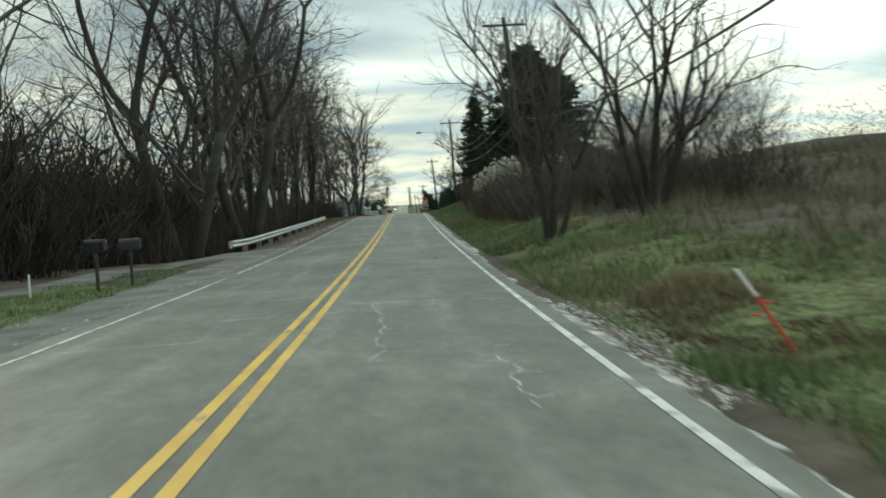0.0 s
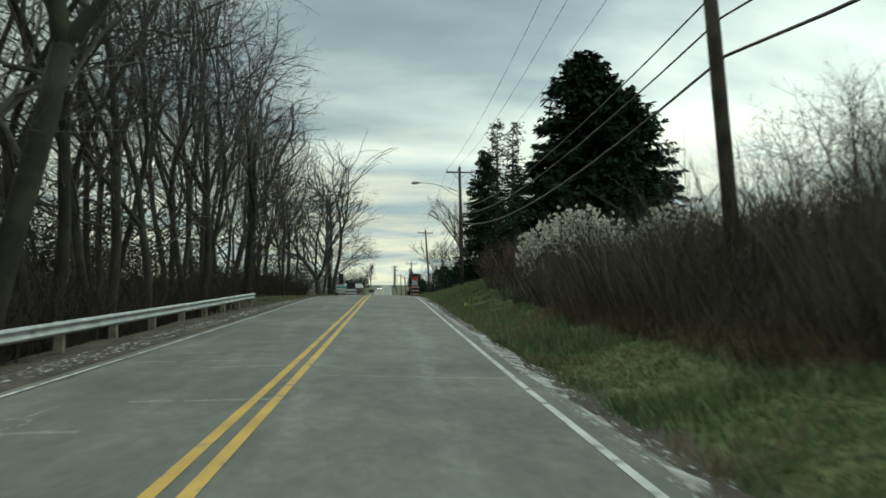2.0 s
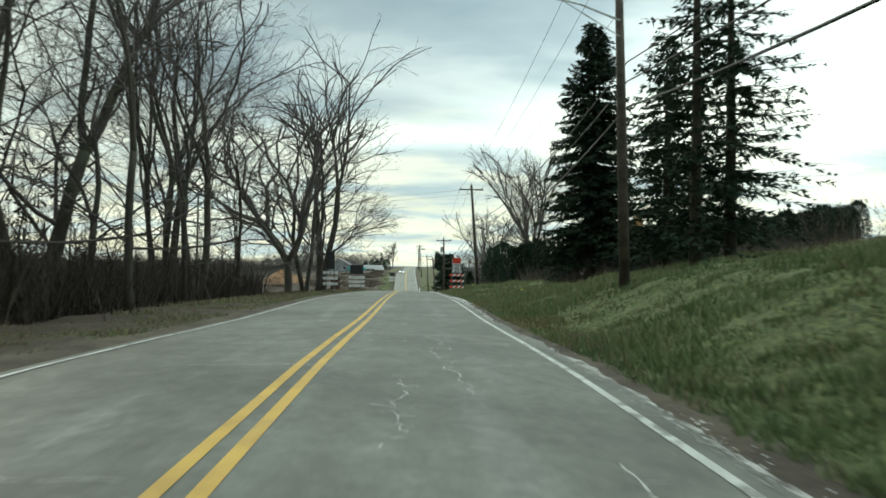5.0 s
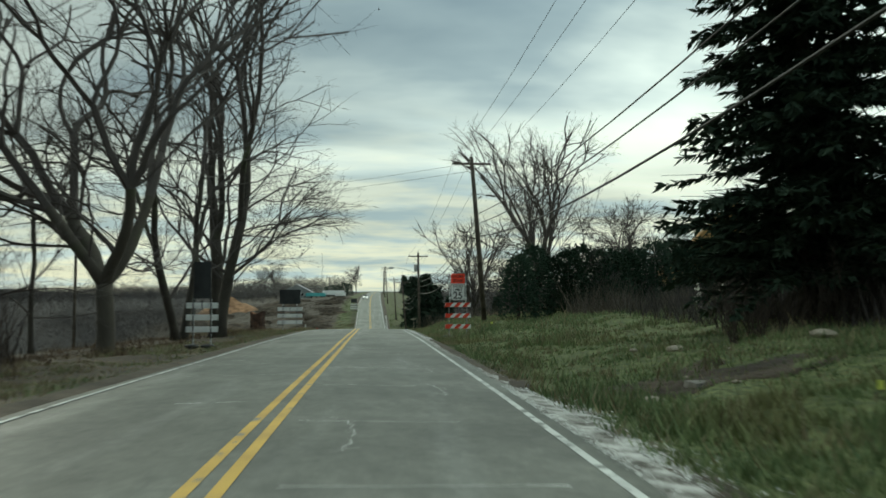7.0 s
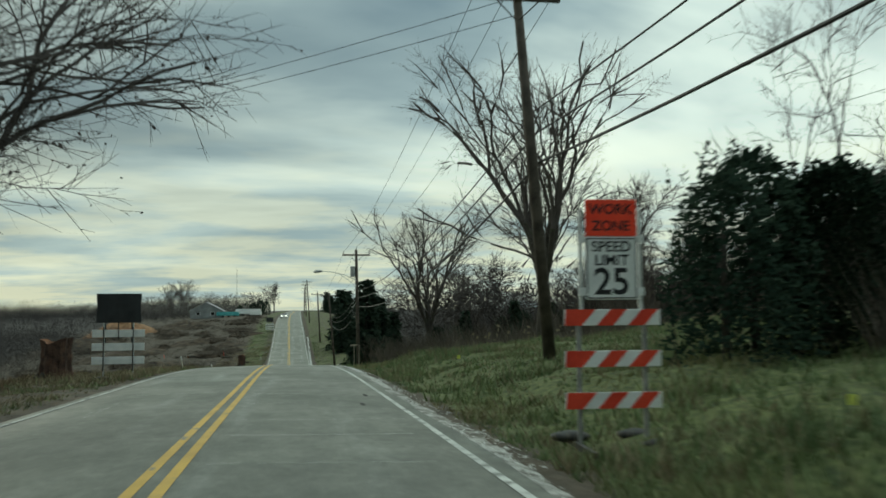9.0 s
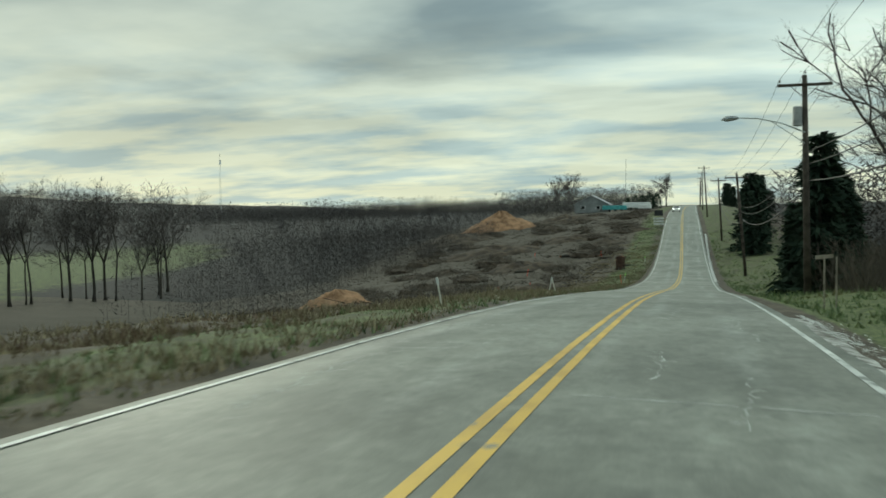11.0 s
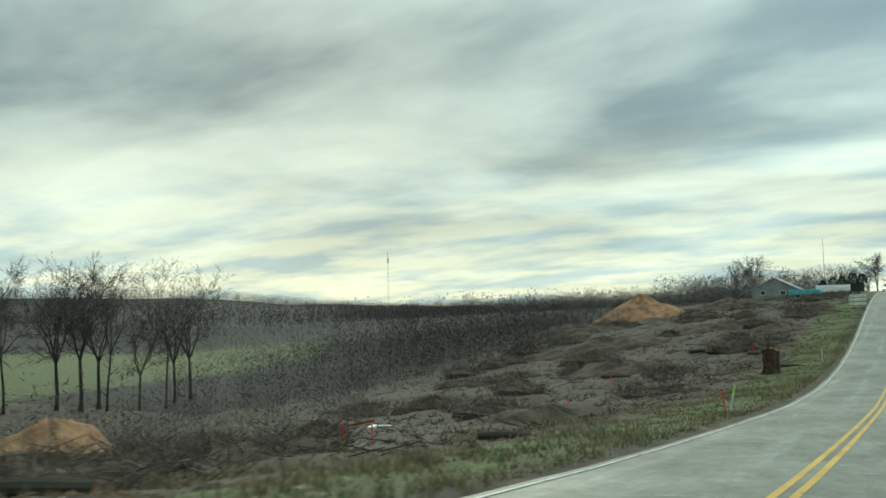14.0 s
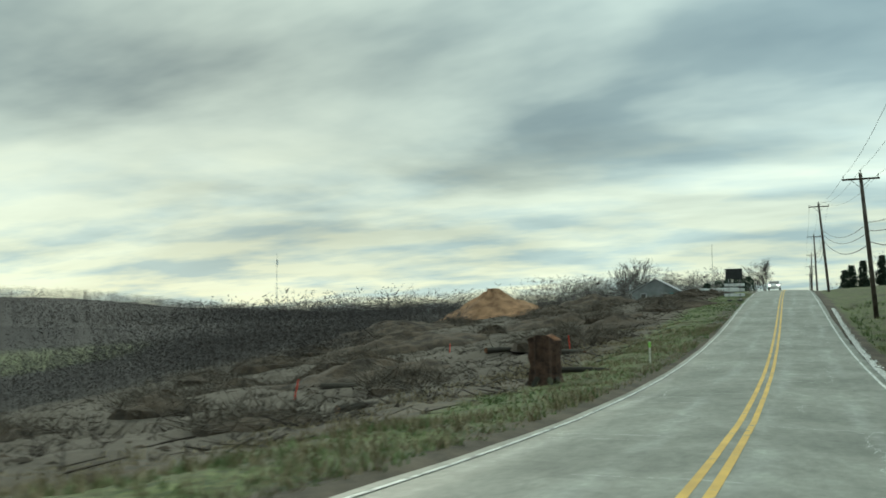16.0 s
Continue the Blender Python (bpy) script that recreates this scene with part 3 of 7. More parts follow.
grassy = np.maximum(grassy, np.where(gyy > 150, 0.6, 0.85) * soft(v_, 0.5, 1.2) * (1 - soft(v_, 4.0, 6.5)) * np.maximum(soft(gyy, 156, 172), 1 - soft(gyy, 16, 24)))
grassy = np.maximum(grassy, soft(v_, 95, 130) * (1 - soft(v_, 260, 330)) * soft(gyy, 230, 300) * (1 - soft(gyy, 420, 520)))
litter = soft(v_, 0.6, 1.5) * (1 - soft(v_, 8, 14)) * soft(gyy, 70, 80) * (1 - soft(gyy, 170, 190)) * 0.75
litter = np.maximum(litter, 0.5 * soft(v_, 3, 8) * (1 - soft(v_, 18, 30)) * soft(gyy, 190, 215) * (1 - soft(gyy, 300, 360)))
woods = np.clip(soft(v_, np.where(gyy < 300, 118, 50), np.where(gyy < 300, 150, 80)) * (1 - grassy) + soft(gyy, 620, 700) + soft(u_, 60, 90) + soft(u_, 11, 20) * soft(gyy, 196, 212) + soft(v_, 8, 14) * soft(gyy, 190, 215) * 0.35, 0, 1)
churned = 0.9 * soft(v_, np.interp(gyy, [190, 240], [13, 5]), np.interp(gyy, [190, 240], [20, 11])) * (1 - soft(v_, np.where(gyy < 300, 92, 52), np.where(gyy < 300, 120, 76))) * soft(gyy, 168, 190) * (1 - soft(gyy, 440, 500)) * (1 - grassy)
# the shaded-floor colour follows the extent of the valley wood
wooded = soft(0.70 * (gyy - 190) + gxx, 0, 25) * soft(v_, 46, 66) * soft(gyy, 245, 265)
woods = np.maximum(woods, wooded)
churned = churned * (1 - wooded)
grassy = grassy * (1 - wooded * (v_ > 0))
grassy = grassy * (1 - 0.45 * soft(gyy, 215, 240) * (u_ > 0))
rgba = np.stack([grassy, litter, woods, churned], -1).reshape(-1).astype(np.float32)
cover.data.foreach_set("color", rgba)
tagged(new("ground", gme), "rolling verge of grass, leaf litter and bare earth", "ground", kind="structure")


# ---- road ----
def strip(name, x0, x1, y0, y1, lift, mat, step=2.0, columns=1, wander=0.0, seed=0):
    ys = np.concatenate([np.arange(-150, -6, 6), np.arange(-6, 300, 0.7), np.arange(300, 420, 3), np.arange(420, 1500, 12)])
    ys = np.unique(np.concatenate([ys[(ys > y0) & (ys < y1)], [y0, y1]]))
    r = np.random.RandomState(seed)
    v, f = [], []
    w = columns + 1
    for y in ys:
        for j in range(w):
            x = x0 + (x1 - x0) * j / columns + (wander * (r.rand() - 0.5))
            v.append((x + float(road_x(y)), y, float(road_z(y)) - 0.02 * abs(x) + lift))
    for i in range(len(ys) - 1):
        for j in range(columns):
            f.append((i * w + j, i * w + j + 1, (i + 1) * w + j + 1, (i + 1) * w + j))
    me = bpy.data.meshes.new(name)
    me.from_pydata(v, [], f)
    me.materials.append(mat)
    return new(name, me)


def build_road():
    ys = np.concatenate([np.arange(-150, -6, 6), np.arange(-6, 300, 0.7), np.arange(300, 420, 3), np.arange(420, 1500, 12)])
    xs = [None, -3.25, -2.4, -1.6, -0.8, 0.0, 0.8, 1.6, 2.4, 3.1, None]
    r = np.random.RandomState(4)
    v, f = [], []
    ragged = np.convolve(r.rand(len(ys) + 4) - 0.5, [0.2, 0.3, 0.3, 0.2], "same")
    for i, y in enumerate(ys):
        c = float(road_z(y))
        left, right = (-3.62 if y < 34 else -3.40) + 0.10 * ragged[i], 3.44 + 0.30 * ragged[i + 3]
        row = [(left - 0.08, c - 0.24), (left, c - 0.075)] + [(x, c - 0.02 * abs(x)) for x in xs[2:-1]] + [(right, c - 0.075), (right + 0.10, c - 0.24)]
        v += [(x + float(road_x(y)), y, z) for x, z in row]
        w = len(row)
    for i in range(len(ys) - 1):
        for j in range(w - 1):
            f.append((i * w + j, i * w + j + 1, (i + 1) * w + j + 1, (i + 1) * w + j))
    me = bpy.data.meshes.new("road")
    me.from_pydata(v, [], f)
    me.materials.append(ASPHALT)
    me.shade_smooth()
    for p in me.polygons:
        p.use_smooth = p.index % (w - 1) not in (0, w - 2)
    tagged(new("road", me), "two-lane road of worn grey-green asphalt", "road", kind="structure")


build_road()
for x in (-0.12, 0.12):
    tagged(strip("centre_line", x - 0.055, x + 0.055, -150, 1200, 0.005, YELLOW_LINE, 2.0, 2, 0.0), "worn solid yellow centre line on asphalt", "road marking", "double centre line", "structure")
tagged(strip("edge_line", 3.105, 3.195, -150, 1200, 0.005, WHITE_LINE, 2.0, 1), "worn white edge line beside the gravel", "road marking", "edge lines", "structure")
for a, b in ((-150, 17.5), (19.0, 1200)):
    tagged(strip("edge_line", -3.215, -3.14, a, b, 0.005, WHITE_LINE, 1.0 if b < 100 else 2.0, 1), "thin worn white edge line on asphalt", "road marking", "edge lines", "structure")


def driveway():
    """A narrow gravel drive that leaves the road beyond the mailboxes and runs back behind them."""
    line = [(-4.2, 33.5), (-6.2, 30.5), (-7.6, 26), (-8.6, 20), (-9.6, 12), (-10.8, 2), (-12.5, -12)]
    half = [2.2, 1.7, 1.2, 1.0, 1.0, 1.0, 1.0]
    v, f = [], []
    for (x, y), h in zip(line, half):
        for k in range(5):
            px = x + h * (k / 2 - 1)
            v.append((px, y + 0.4 * (k - 2), max(lz(px, y + 0.4 * (k - 2)), lz(x, y) - 0.1) + 0.03))
    for i in range(len(line) - 1):
        for k in range(4):
            f.append((i * 5 + k, i * 5 + k + 1, i * 5 + k + 6, i * 5 + k + 5))
    me = bpy.data.meshes.new("driveway")
    me.from_pydata(v, [], f)
    me.materials.append(GRAVELBED)
    tagged(new("driveway", me), "narrow grey gravel drive beside the road", "driveway", kind="structure")
    tagged(strip("shoulder", -5.2, -3.5, 5, 33, -0.012, GRAVELBED, 1.0, 2, 0.25, 3), "rough grey gravel shoulder", "shoulder", kind="structure")


def gravel_edge():
    """Crumbled grit between the asphalt and the grass, wider where the edge is broken."""
    r = np.random.RandomState(8)
    ys = np.arange(-6, 190, 0.35)
    jit = np.convolve(r.rand(len(ys) + 2) - 0.5, [0.25, 0.5, 0.25], "valid")
    wide = 0.22 + 0.10 * np.sin(ys * 0.31) + 0.35 * jit + 0.75 * np.exp(-((ys - 118.5) / 5) ** 2) + 0.22 * soft(ys, 146, 152) + 0.18 * soft(ys, 22, 26) * (1 - soft(ys, 50, 60))
    wide = np.maximum(wide, 0.04)
    v, f = [], []
    for y, w in zip(ys, wide):
        for k in range(4):
            x = (3.26, 3.42 + 0.1 * w, 3.42 + 0.65 * w, 3.46 + w)[k] + 0.05 * (r.rand() - 0.5)
            c = float(road_z(y))
            v.append((x + float(road_x(y)), y, (c - 0.10, c - 0.088 - 0.01 * r.rand(), max(lz(x, y) + 0.012, c - 0.13) - 0.015 * r.rand(), lz(x, y) - 0.04)[k]))
    for i in range(len(ys) - 1):
        for k in range(3):
            f.append((i * 4 + k, i * 4 + k + 1, i * 4 + k + 5, i * 4 + k + 4))
    me = bpy.data.meshes.new("gravel_edge")
    me.from_pydata(v, [], f)
    me.materials.append(LIMEBED)
    tagged(new("gravel_edge", me), "pale crumbled grit along the broken road edge", "shoulder", kind="structure")


driveway()
gravel_edge()


# ---- plants ----
def bare_tree(seed, height, r0, stems=1, levels=6, angle=0.42, first=0.26, lean=(0, 0), droop=0.0, twigs=4, flare=1.5, splay=0.25, tw=1.0, fork=None, leaves=0.0, taper=0.28, boughs=(), wide=1.0, solid=4, busy=0):
    """Trunk and crown of a leafless broad-leaved tree that forks again and again, as two Geos with the base at the origin."""
    rng = random.Random(seed)
    trunk, crown = Geo(), Geo()

    def jog(s):
        return Vector((rng.uniform(-s, s), rng.uniform(-s, s), rng.uniform(-s, s)))

    def turned(d, tilt, ang):
        side = d.orthogonal().normalized()
        side.rotate(Matrix.Rotation(ang, 3, d).to_quaternion())
        return (d * math.cos(tilt) + side * math.sin(tilt)).normalized()

    def ribbon(p, q, w0, w1):
        o = (q - p).orthogonal().normalized()
        o.rotate(Matrix.Rotation(rng.uniform(0, 3.14), 3, (q - p).normalized()).to_quaternion())
        crown.add([tuple(p - o * w0), tuple(p + o * w0), tuple(q + o * w1), tuple(q - o * w1)], [(0, 1, 2, 3)])

    def spray(p, d, ln):
        a = p + (d + jog(0.25)).normalized() * ln * 0.5
        d2 = (d + jog(0.5) - Vector((0, 0, droop))).normalized()
        b = a + d2 * ln * 0.5
        ribbon(p, b, 0.012 * tw, 0.005 * tw)
        for _ in range(3):
            e = (d2 + jog(0.9)).normalized()
            f = p.lerp(b, rng.uniform(0.15, 1.0))
            tip = f + e * ln * rng.uniform(0.2, 0.45)
            ribbon(f, tip, 0.008 * tw, 0.003 * tw)
            if rng.random() < leaves:
                o = jog(1.0).normalized() * rng.uniform(0.03, 0.07)
                w = o.orthogonal().normalized() * o.length * 0.8
                crown.add([tuple(tip), tuple(tip + o + w), tuple(tip + o * 2), tuple(tip + o - w)], [(0, 1, 2, 3)])

    def limb(p, d, length, r, level, r_in=0.0):
        n_seg = (5, 5, 4, 4, 3, 2, 2, 2)[level]
        sides = (9, 7, 5, 3, 3, 3, 3, 3)[level]
        pts, rad = [p.copy()], [r * flare if level == 0 else max(r, r_in)]
        dd = d.copy()
        for i in range(n_seg):
            dd = (dd + jog((0.08, 0.17, 0.23, 0.28, 0.30, 0.3, 0.3, 0.3)[level]) + Vector((0, 0, (0.03, 0.07, 0.05, 0.02, 0.0, -droop, -droop, -droop)[level]))).normalized()
            pts.append(pts[-1] + dd * (length / n_seg))
            rad.append(r * (1 - taper * (i + 1) / n_seg))
        if level < solid:
            (trunk if level < 2 else crown).tube(pts, rad, sides, cap=level == 0)
        else:
            for i in range(n_seg):
                ribbon(pts[i], pts[i + 1], rad[i] * 1.1, rad[i + 1] * 1.1)
        if level >= 2:
            for k in range(twigs):
                i = rng.randrange(n_seg)
                spray(pts[i].lerp(pts[i + 1], rng.random()), turned(dd, rng.uniform(0.5, 1.2), rng.uniform(0, 6.28)), rng.uniform(0.6, 1.5) * (1.0 if level > 3 else 0.8))
        if level >= levels:
            for k in range(2):
                spray(pts[-1], turned(dd, rng.uniform(0.1, 0.6), rng.uniform(0, 6.28)), rng.uniform(0.6, 1.2))
            return
        kids = 3 if rng.random() < 0.28 else 2
        ang = rng.uniform(0, 6.28)
        if level == 0 and fork:
            kids = fork[0]
        for k in range(kids):
            big_one = k == 0
            tilt = angle * (rng.uniform(0.3, 0.75) if big_one else rng.uniform(0.8, 1.35))
            if level == 0 and fork:
                tilt = fork[1] * rng.uniform(0.7, 1.2)
            nd = turned(dd, tilt, ang + 6.283 * k / kids + rng.uniform(-0.4, 0.4))
            if nd.z < 0.05:
                nd.z = 0.05 + 0.2 * rng.random()
                nd.normalize()
            limb(pts[-1], nd, length * (rng.uniform(0.70, 0.92) * (0.8 if busy and level > 0 else 1.0) if not (fork and level == 0) else fork[2] * rng.uniform(0.85, 1.15)), rad[-1] * (rng.uniform(0.82, 0.95) if big_one else rng.uniform(0.55, 0.8)), level + 1, rad[-1] * (0.99 if big_one else 0.85))
        for _k in range((0 if fork else 3, 3 + busy, 2 + busy, 2 * busy)[level] if level < 4 else 0):
            i = rng.randrange(1 if level else 2, n_seg)
            limb(pts[i].lerp(pts[i + 1], rng.random()), turned(dd, rng.uniform(0.7, 1.35) * wide, rng.uniform(0, 6.28)), length * rng.uniform(0.4, 0.75), rad[i] * rng.uniform(0.2, 0.38), min(level + 2, levels))

    for s in range(stems):
        a = 2 * math.pi * s / max(stems, 1) + rng.uniform(-0.4, 0.4)
        out = 0.0 if stems == 1 else splay * rng.uniform(0.6, 1.3)
        d = Vector((math.cos(a) * out + lean[0], math.sin(a) * out + lean[1], 1)).normalized()
        off = r0 * 0.9 if stems > 1 else 0
        for bz, way, bl, br in boughs:
            limb(d * bz, Vector(way).normalized(), bl, br, 2)
        limb(Vector((math.cos(a) * off, math.sin(a) * off, -0.25)), d, height * first * rng.uniform(0.85, 1.1), r0 * rng.uniform(0.75, 1.0), 0)
    return trunk, crown


def plant_tree(name, geos, label, at, turn=0.0, group="", mats=(BARK, TWIG), category="tree", scale=1.0):
    root = thing(name, label, category, at, turn, group)
    root.scale = (scale, scale, scale)
    part("trunk", geos[0], mats[0], root, smooth=True)
    part("crown", geos[1], mats[1], root)
    return root


def again(proto, x, y, turn, s, sink=0.1, label=""):
    c = copy_thing(proto, Matrix.Identity(4))
    c.matrix_basis = pose(x, y, lz(x, y) - sink, 0, 0, turn) @ Matrix.Diagonal((s, s, s, 1))
    return tagged(c, label)


rng = random.Random(11)
OAK = "tall leafless tree with grey-brown bark in a roadside wood"
protos = []
for i, (h, r, st, lv, an, fi) in enumerate([(23, 0.34, 2, 4, 0.44, 0.34), (23, 0.28, 2, 5, 0.44, 0.33), (20, 0.28, 1, 5, 0.52, 0.27), (22, 0.22, 3, 4, 0.38, 0.34), (17, 0.20, 1, 5, 0.48, 0.32)]):
    # first stand of each kind, among the front row of the wood
    x, y = [(-7.8, 46.3), (-9.5, 55), (-8.8, 64), (-10.5, 82), (-9.2, 97)][i]
    protos.append(plant_tree("bare_tree", bare_tree(20 + i, h, r, st, min(lv, 4), an, fi, twigs=3, tw=0.7, taper=0.22, splay=0.17, busy=1), OAK, (x, y, lz(x, y) - 0.1), i * 70, "roadside wood"))
slim = [plant_tree("bare_tree", bare_tree(40 + i, 18 + 2 * i, 0.15, 1, 3, 0.46, 0.34, twigs=5, tw=0.8, busy=1), "slim leafless young tree deep in the wood", (-16 - 4 * i, 30 + 6 * i, lz(-16 - 4 * i, 30 + 6 * i) - 0.1), 0, "roadside wood") for i in range(3)]
front = [(-9.2, 37), (-11, 42), (-12.5, 50), (-9.4, 60), (-12, 68), (-8.6, 72), (-10.8, 76), (-8.4, 87), (-12, 91), (-8.0, 104), (-11, 108), (-8.6, 113),
         (-9.8, 120), (-13, 100), (-15, 112), (-13, 125), (-16, 60), (-17, 74), (-18, 88), (-18, 36), (-20, 48), (-22, 64)]
for i, (x, y) in enumerate(front):
    again(protos[(i * 2 + i // 5) % 5], x, y, rng.uniform(0, 360), rng.uniform(0.78, 1.08))
for i in range(26):
    y = rng.uniform(6, 134)
    x = -rng.uniform(12, 52) - (5 if y < 26 else 0)
    again(slim[i % 3], x, y, rng.uniform(0, 360), rng.uniform(0.6, 1.1))
for x, y, s, k in ((-14, 128, 0.9, 3), (-9.5, 129, 0.85, 4), (-13.5, 147, 0.75, 4)):
    again(protos[k], x, y, rng.uniform(0, 360), s)
# the last trees before the cleared land
plant_tree("bare_tree", bare_tree(73, 18, 0.36, 1, 5, 0.50, 0.15, droop=0.02, flare=1.35, twigs=2, tw=0.8, fork=(4, 0.75, 1.35), leaves=0.10, taper=0.12, solid=6), "old leafless tree forking low above a thick trunk", (-7.9, 138.8, lz(-7.9, 138.8) - 0.1), 20, "last trees by the road")
plant_tree("bare_tree", bare_tree(76, 16, 0.24, 2, 5, 0.44, 0.34, lean=(-0.16, 0), droop=0.03, twigs=2, tw=0.8, splay=0.2, taper=0.16, solid=6), "leafless tree of two trunks behind a barricade", (-8.3, 151.5, lz(-8.3, 151.5) - 0.1), 75, "last trees by the road")
plant_tree("bare_tree", bare_tree(72, 17, 0.37, 1, 5, 0.38, 0.34, lean=(0.06, 0), wide=0.7, droop=0.03, twigs=2, tw=0.8, leaves=0.10, taper=0.14, solid=6), "tall leafless tree with one thick upright trunk", (-7.6, 157, lz(-7.6, 157) - 0.1), 75, "last trees by the road")
plant_tree("bare_tree", bare_tree(75, 15.5, 0.34, 1, 5, 0.46, 0.40, lean=(0.2, 0), droop=0.06, twigs=3, tw=0.8, leaves=0.16, taper=0.16, boughs=((3.9, (0.9, 0.1, 0.30), 1.9, 0.05), (4.8, (0.8, -0.3, 0.35), 1.9, 0.05), (3.0, (0.5, 0.3, 0.35), 1.4, 0.035), (5.8, (0.9, 0.3, 0.3), 2.0, 0.05)), solid=6), "leafless tree leaning out towards the road", (-7.2, 155.3, lz(-7.2, 155.3) - 0.1), 0, "last trees by the road")
# roadside trees on the right-hand bank
plant_tree("bare_tree", bare_tree(81, 7.4, 0.12, 5, 3, 0.42, 0.34, wide=0.6, flare=1.2, splay=0.28, twigs=4, tw=0.4, solid=6), "bushy leafless tree of many stems on the grass bank", (5.6, 20.4, lz(5.6, 20.4) - 0.1), 0, "bank trees")
plant_tree("bare_tree", bare_tree(82, 9.0, 0.15, 5, 3, 0.5, 0.36, lean=(0.14, 0.0), flare=1.2, splay=0.36, twigs=2, tw=0.5, wide=0.7, solid=6), "wide leafless tree of curving stems on the bank", (9.5, 23.4, lz(9.5, 23.4) - 0.1), 40, "bank trees")
BANK = "bare rounded tree standing beyond the hedge"
big = plant_tree("bare_tree", bare_tree(85, 19.5, 0.46, 1, 5, 0.29, 0.22, twigs=7, tw=1.0, fork=(6, 0.27, 1.1), taper=0.14, flare=1.3, wide=0.5), "large bare vase-shaped tree standing beyond the hedge", (17.75, 196.6, lz(17.75, 196.6) - 0.1), 0, "trees beyond the hedge")
mid = plant_tree("bare_tree", bare_tree(86, 14, 0.24, 1, 4, 0.40, 0.20, twigs=9, tw=1.6, fork=(4, 0.36, 1.0), wide=0.7), BANK, (34, 218, lz(34, 218) - 0.1), 0, "trees beyond the hedge", scale=1.5)
again(big, 15.2, 228.7, 130, 0.80, 0.1, "bare rounded tree beside the roadside evergreens")
for x, y, s in ((43, 226, 1.2), (52, 236, 1.3), (64, 244, 1.4), (27, 250, 1.3), (74, 218, 1.1), (24, 262, 1.3), (58, 222, 1.15), (48, 214, 1.0), (66, 230, 1.2), (30, 208, 0.75), (38, 212, 0.85), (44, 206, 0.8), (54, 210, 0.95), (34, 232, 1.0), (40, 240, 1.1), (70, 214, 1.0), (62, 204, 0.8)):
    again(mid, x, y, rng.uniform(0, 360), s)
scrub = plant_tree("bare_tree", bare_tree(90, 6.6, 0.07, 3, 3, 0.42, 0.34, twigs=4, tw=0.55, splay=0.3), "small many-stemmed bare tree among the bank brush", (12.8, 46, lz(12.8, 46)), 0, "bank brush trees", scale=0.72)
for x, y, s in ((14.5, 39.5, 0.72), (16.5, 45, 0.85), (15.2, 50, 0.85), (18.5, 41, 0.82), (13.6, 53, 0.7), (17.5, 55, 0.85), (20.5, 48, 0.9), (12.2, 36, 0.55), (22, 56, 0.95), (16, 33, 0.6)):
    again(scrub, x, y, rng.uniform(0, 360), s)
sapling = plant_tree("bare_tree", bare_tree(88, 9, 0.10, 1, 4, 0.3, 0.34, twigs=3), "thin leafless sapling behind the hedge", (33, 180, lz(33, 180)), 0, "trees beyond the hedge")
for x, y, s in ((12.1, 155.7, 0.78), (17.6, 158.9, 0.56), (41, 185, 0.8), (47, 192, 0.9), (22, 44, 0.6), (26, 58, 0.65), (31, 66, 0.7), (18, 52, 0.5), (15, 48, 0.45), (20, 60, 0.55), (24, 50, 0.6)):
    again(sapling, x, y, rng.uniform(0, 360), s)


def spruce(seed, height, spread, bare=0.08, ragged=0.25, density=1.0, leaf=1.0, full=0.85):
    """A conifer: trunk, and whorls of boughs hung with needle sprays."""
    rg = random.Random(seed)
    trunk, crown = Geo(), Geo()
    trunk.tube([(0, 0, -0.3), (0.02, 0, height * 0.35), (0, 0.03, height * 0.7), (0, 0, height)], [height * 0.016, height * 0.012, height * 0.007, 0.015], 8)
    z = height * bare
    while z < height * 0.985:
        f = (z - height * bare) / (height * (1 - bare))
        reach = spread * (1 - f) ** full + 0.12
        for b in range(int(7 * density) + (1 if f < 0.5 else 0)):
            a = rg.uniform(0, 2 * math.pi)
            zb = z + rg.uniform(-0.02, 0.02) * height
            ln = reach * rg.uniform(1 - ragged * 1.6, 1.0 + ragged * 0.5)
            rise = rg.uniform(-0.38, 0.04) if f < 0.7 else rg.uniform(-0.05, 0.5)
            ca, sa = math.cos(a), math.sin(a)
            pts = [(0, 0, zb), (ca * ln * 0.5, sa * ln * 0.5, zb + rise * ln * 0.5), (ca * ln, sa * ln, zb + rise * ln * 0.8 + 0.06 * ln)]
            crown.tube(pts, [0.02 + ln * 0.006, 0.015, 0.006], 3, cap=False)
            n = max(4, int(ln * 7.5 * density))
            for k in range(n):
                t = (k + rg.random()) / n * 0.92 + 0.08
                cx, cy, cz = ca * ln * t, sa * ln * t, zb + rise * ln * t * 0.9
                da = a + rg.choice((-1, 1)) * rg.uniform(0.15, 1.1)
                sl = rg.uniform(0.25, 0.5) * (1.3 - 0.6 * t) * leaf
                for q in range(3):
                    dq = da + rg.uniform(-0.6, 0.6)
                    lq = sl * rg.uniform(0.7, 1.2)
                    ex, ey, ez = cx + math.cos(dq) * lq, cy + math.sin(dq) * lq, cz - lq * rg.uniform(-0.35, 0.95)
                    wq = rg.uniform(0.03, 0.058) * leaf
                    wx, wy, wz = -math.sin(dq) * wq, math.cos(dq) * wq, wq * rg.uniform(-1.2, 1.2)
                    mx, my, mz = cx + (ex - cx) * 0.45, cy + (ey - cy) * 0.45, cz + (ez - cz) * 0.4
                    crown.add([(cx, cy, cz), (mx + wx, my + wy, mz + wz), (ex, ey, ez), (mx - wx, my - wy, mz - wz)], [(0, 1, 2, 3)])
        z += height * rg.uniform(0.014, 0.022)
    return trunk, crown


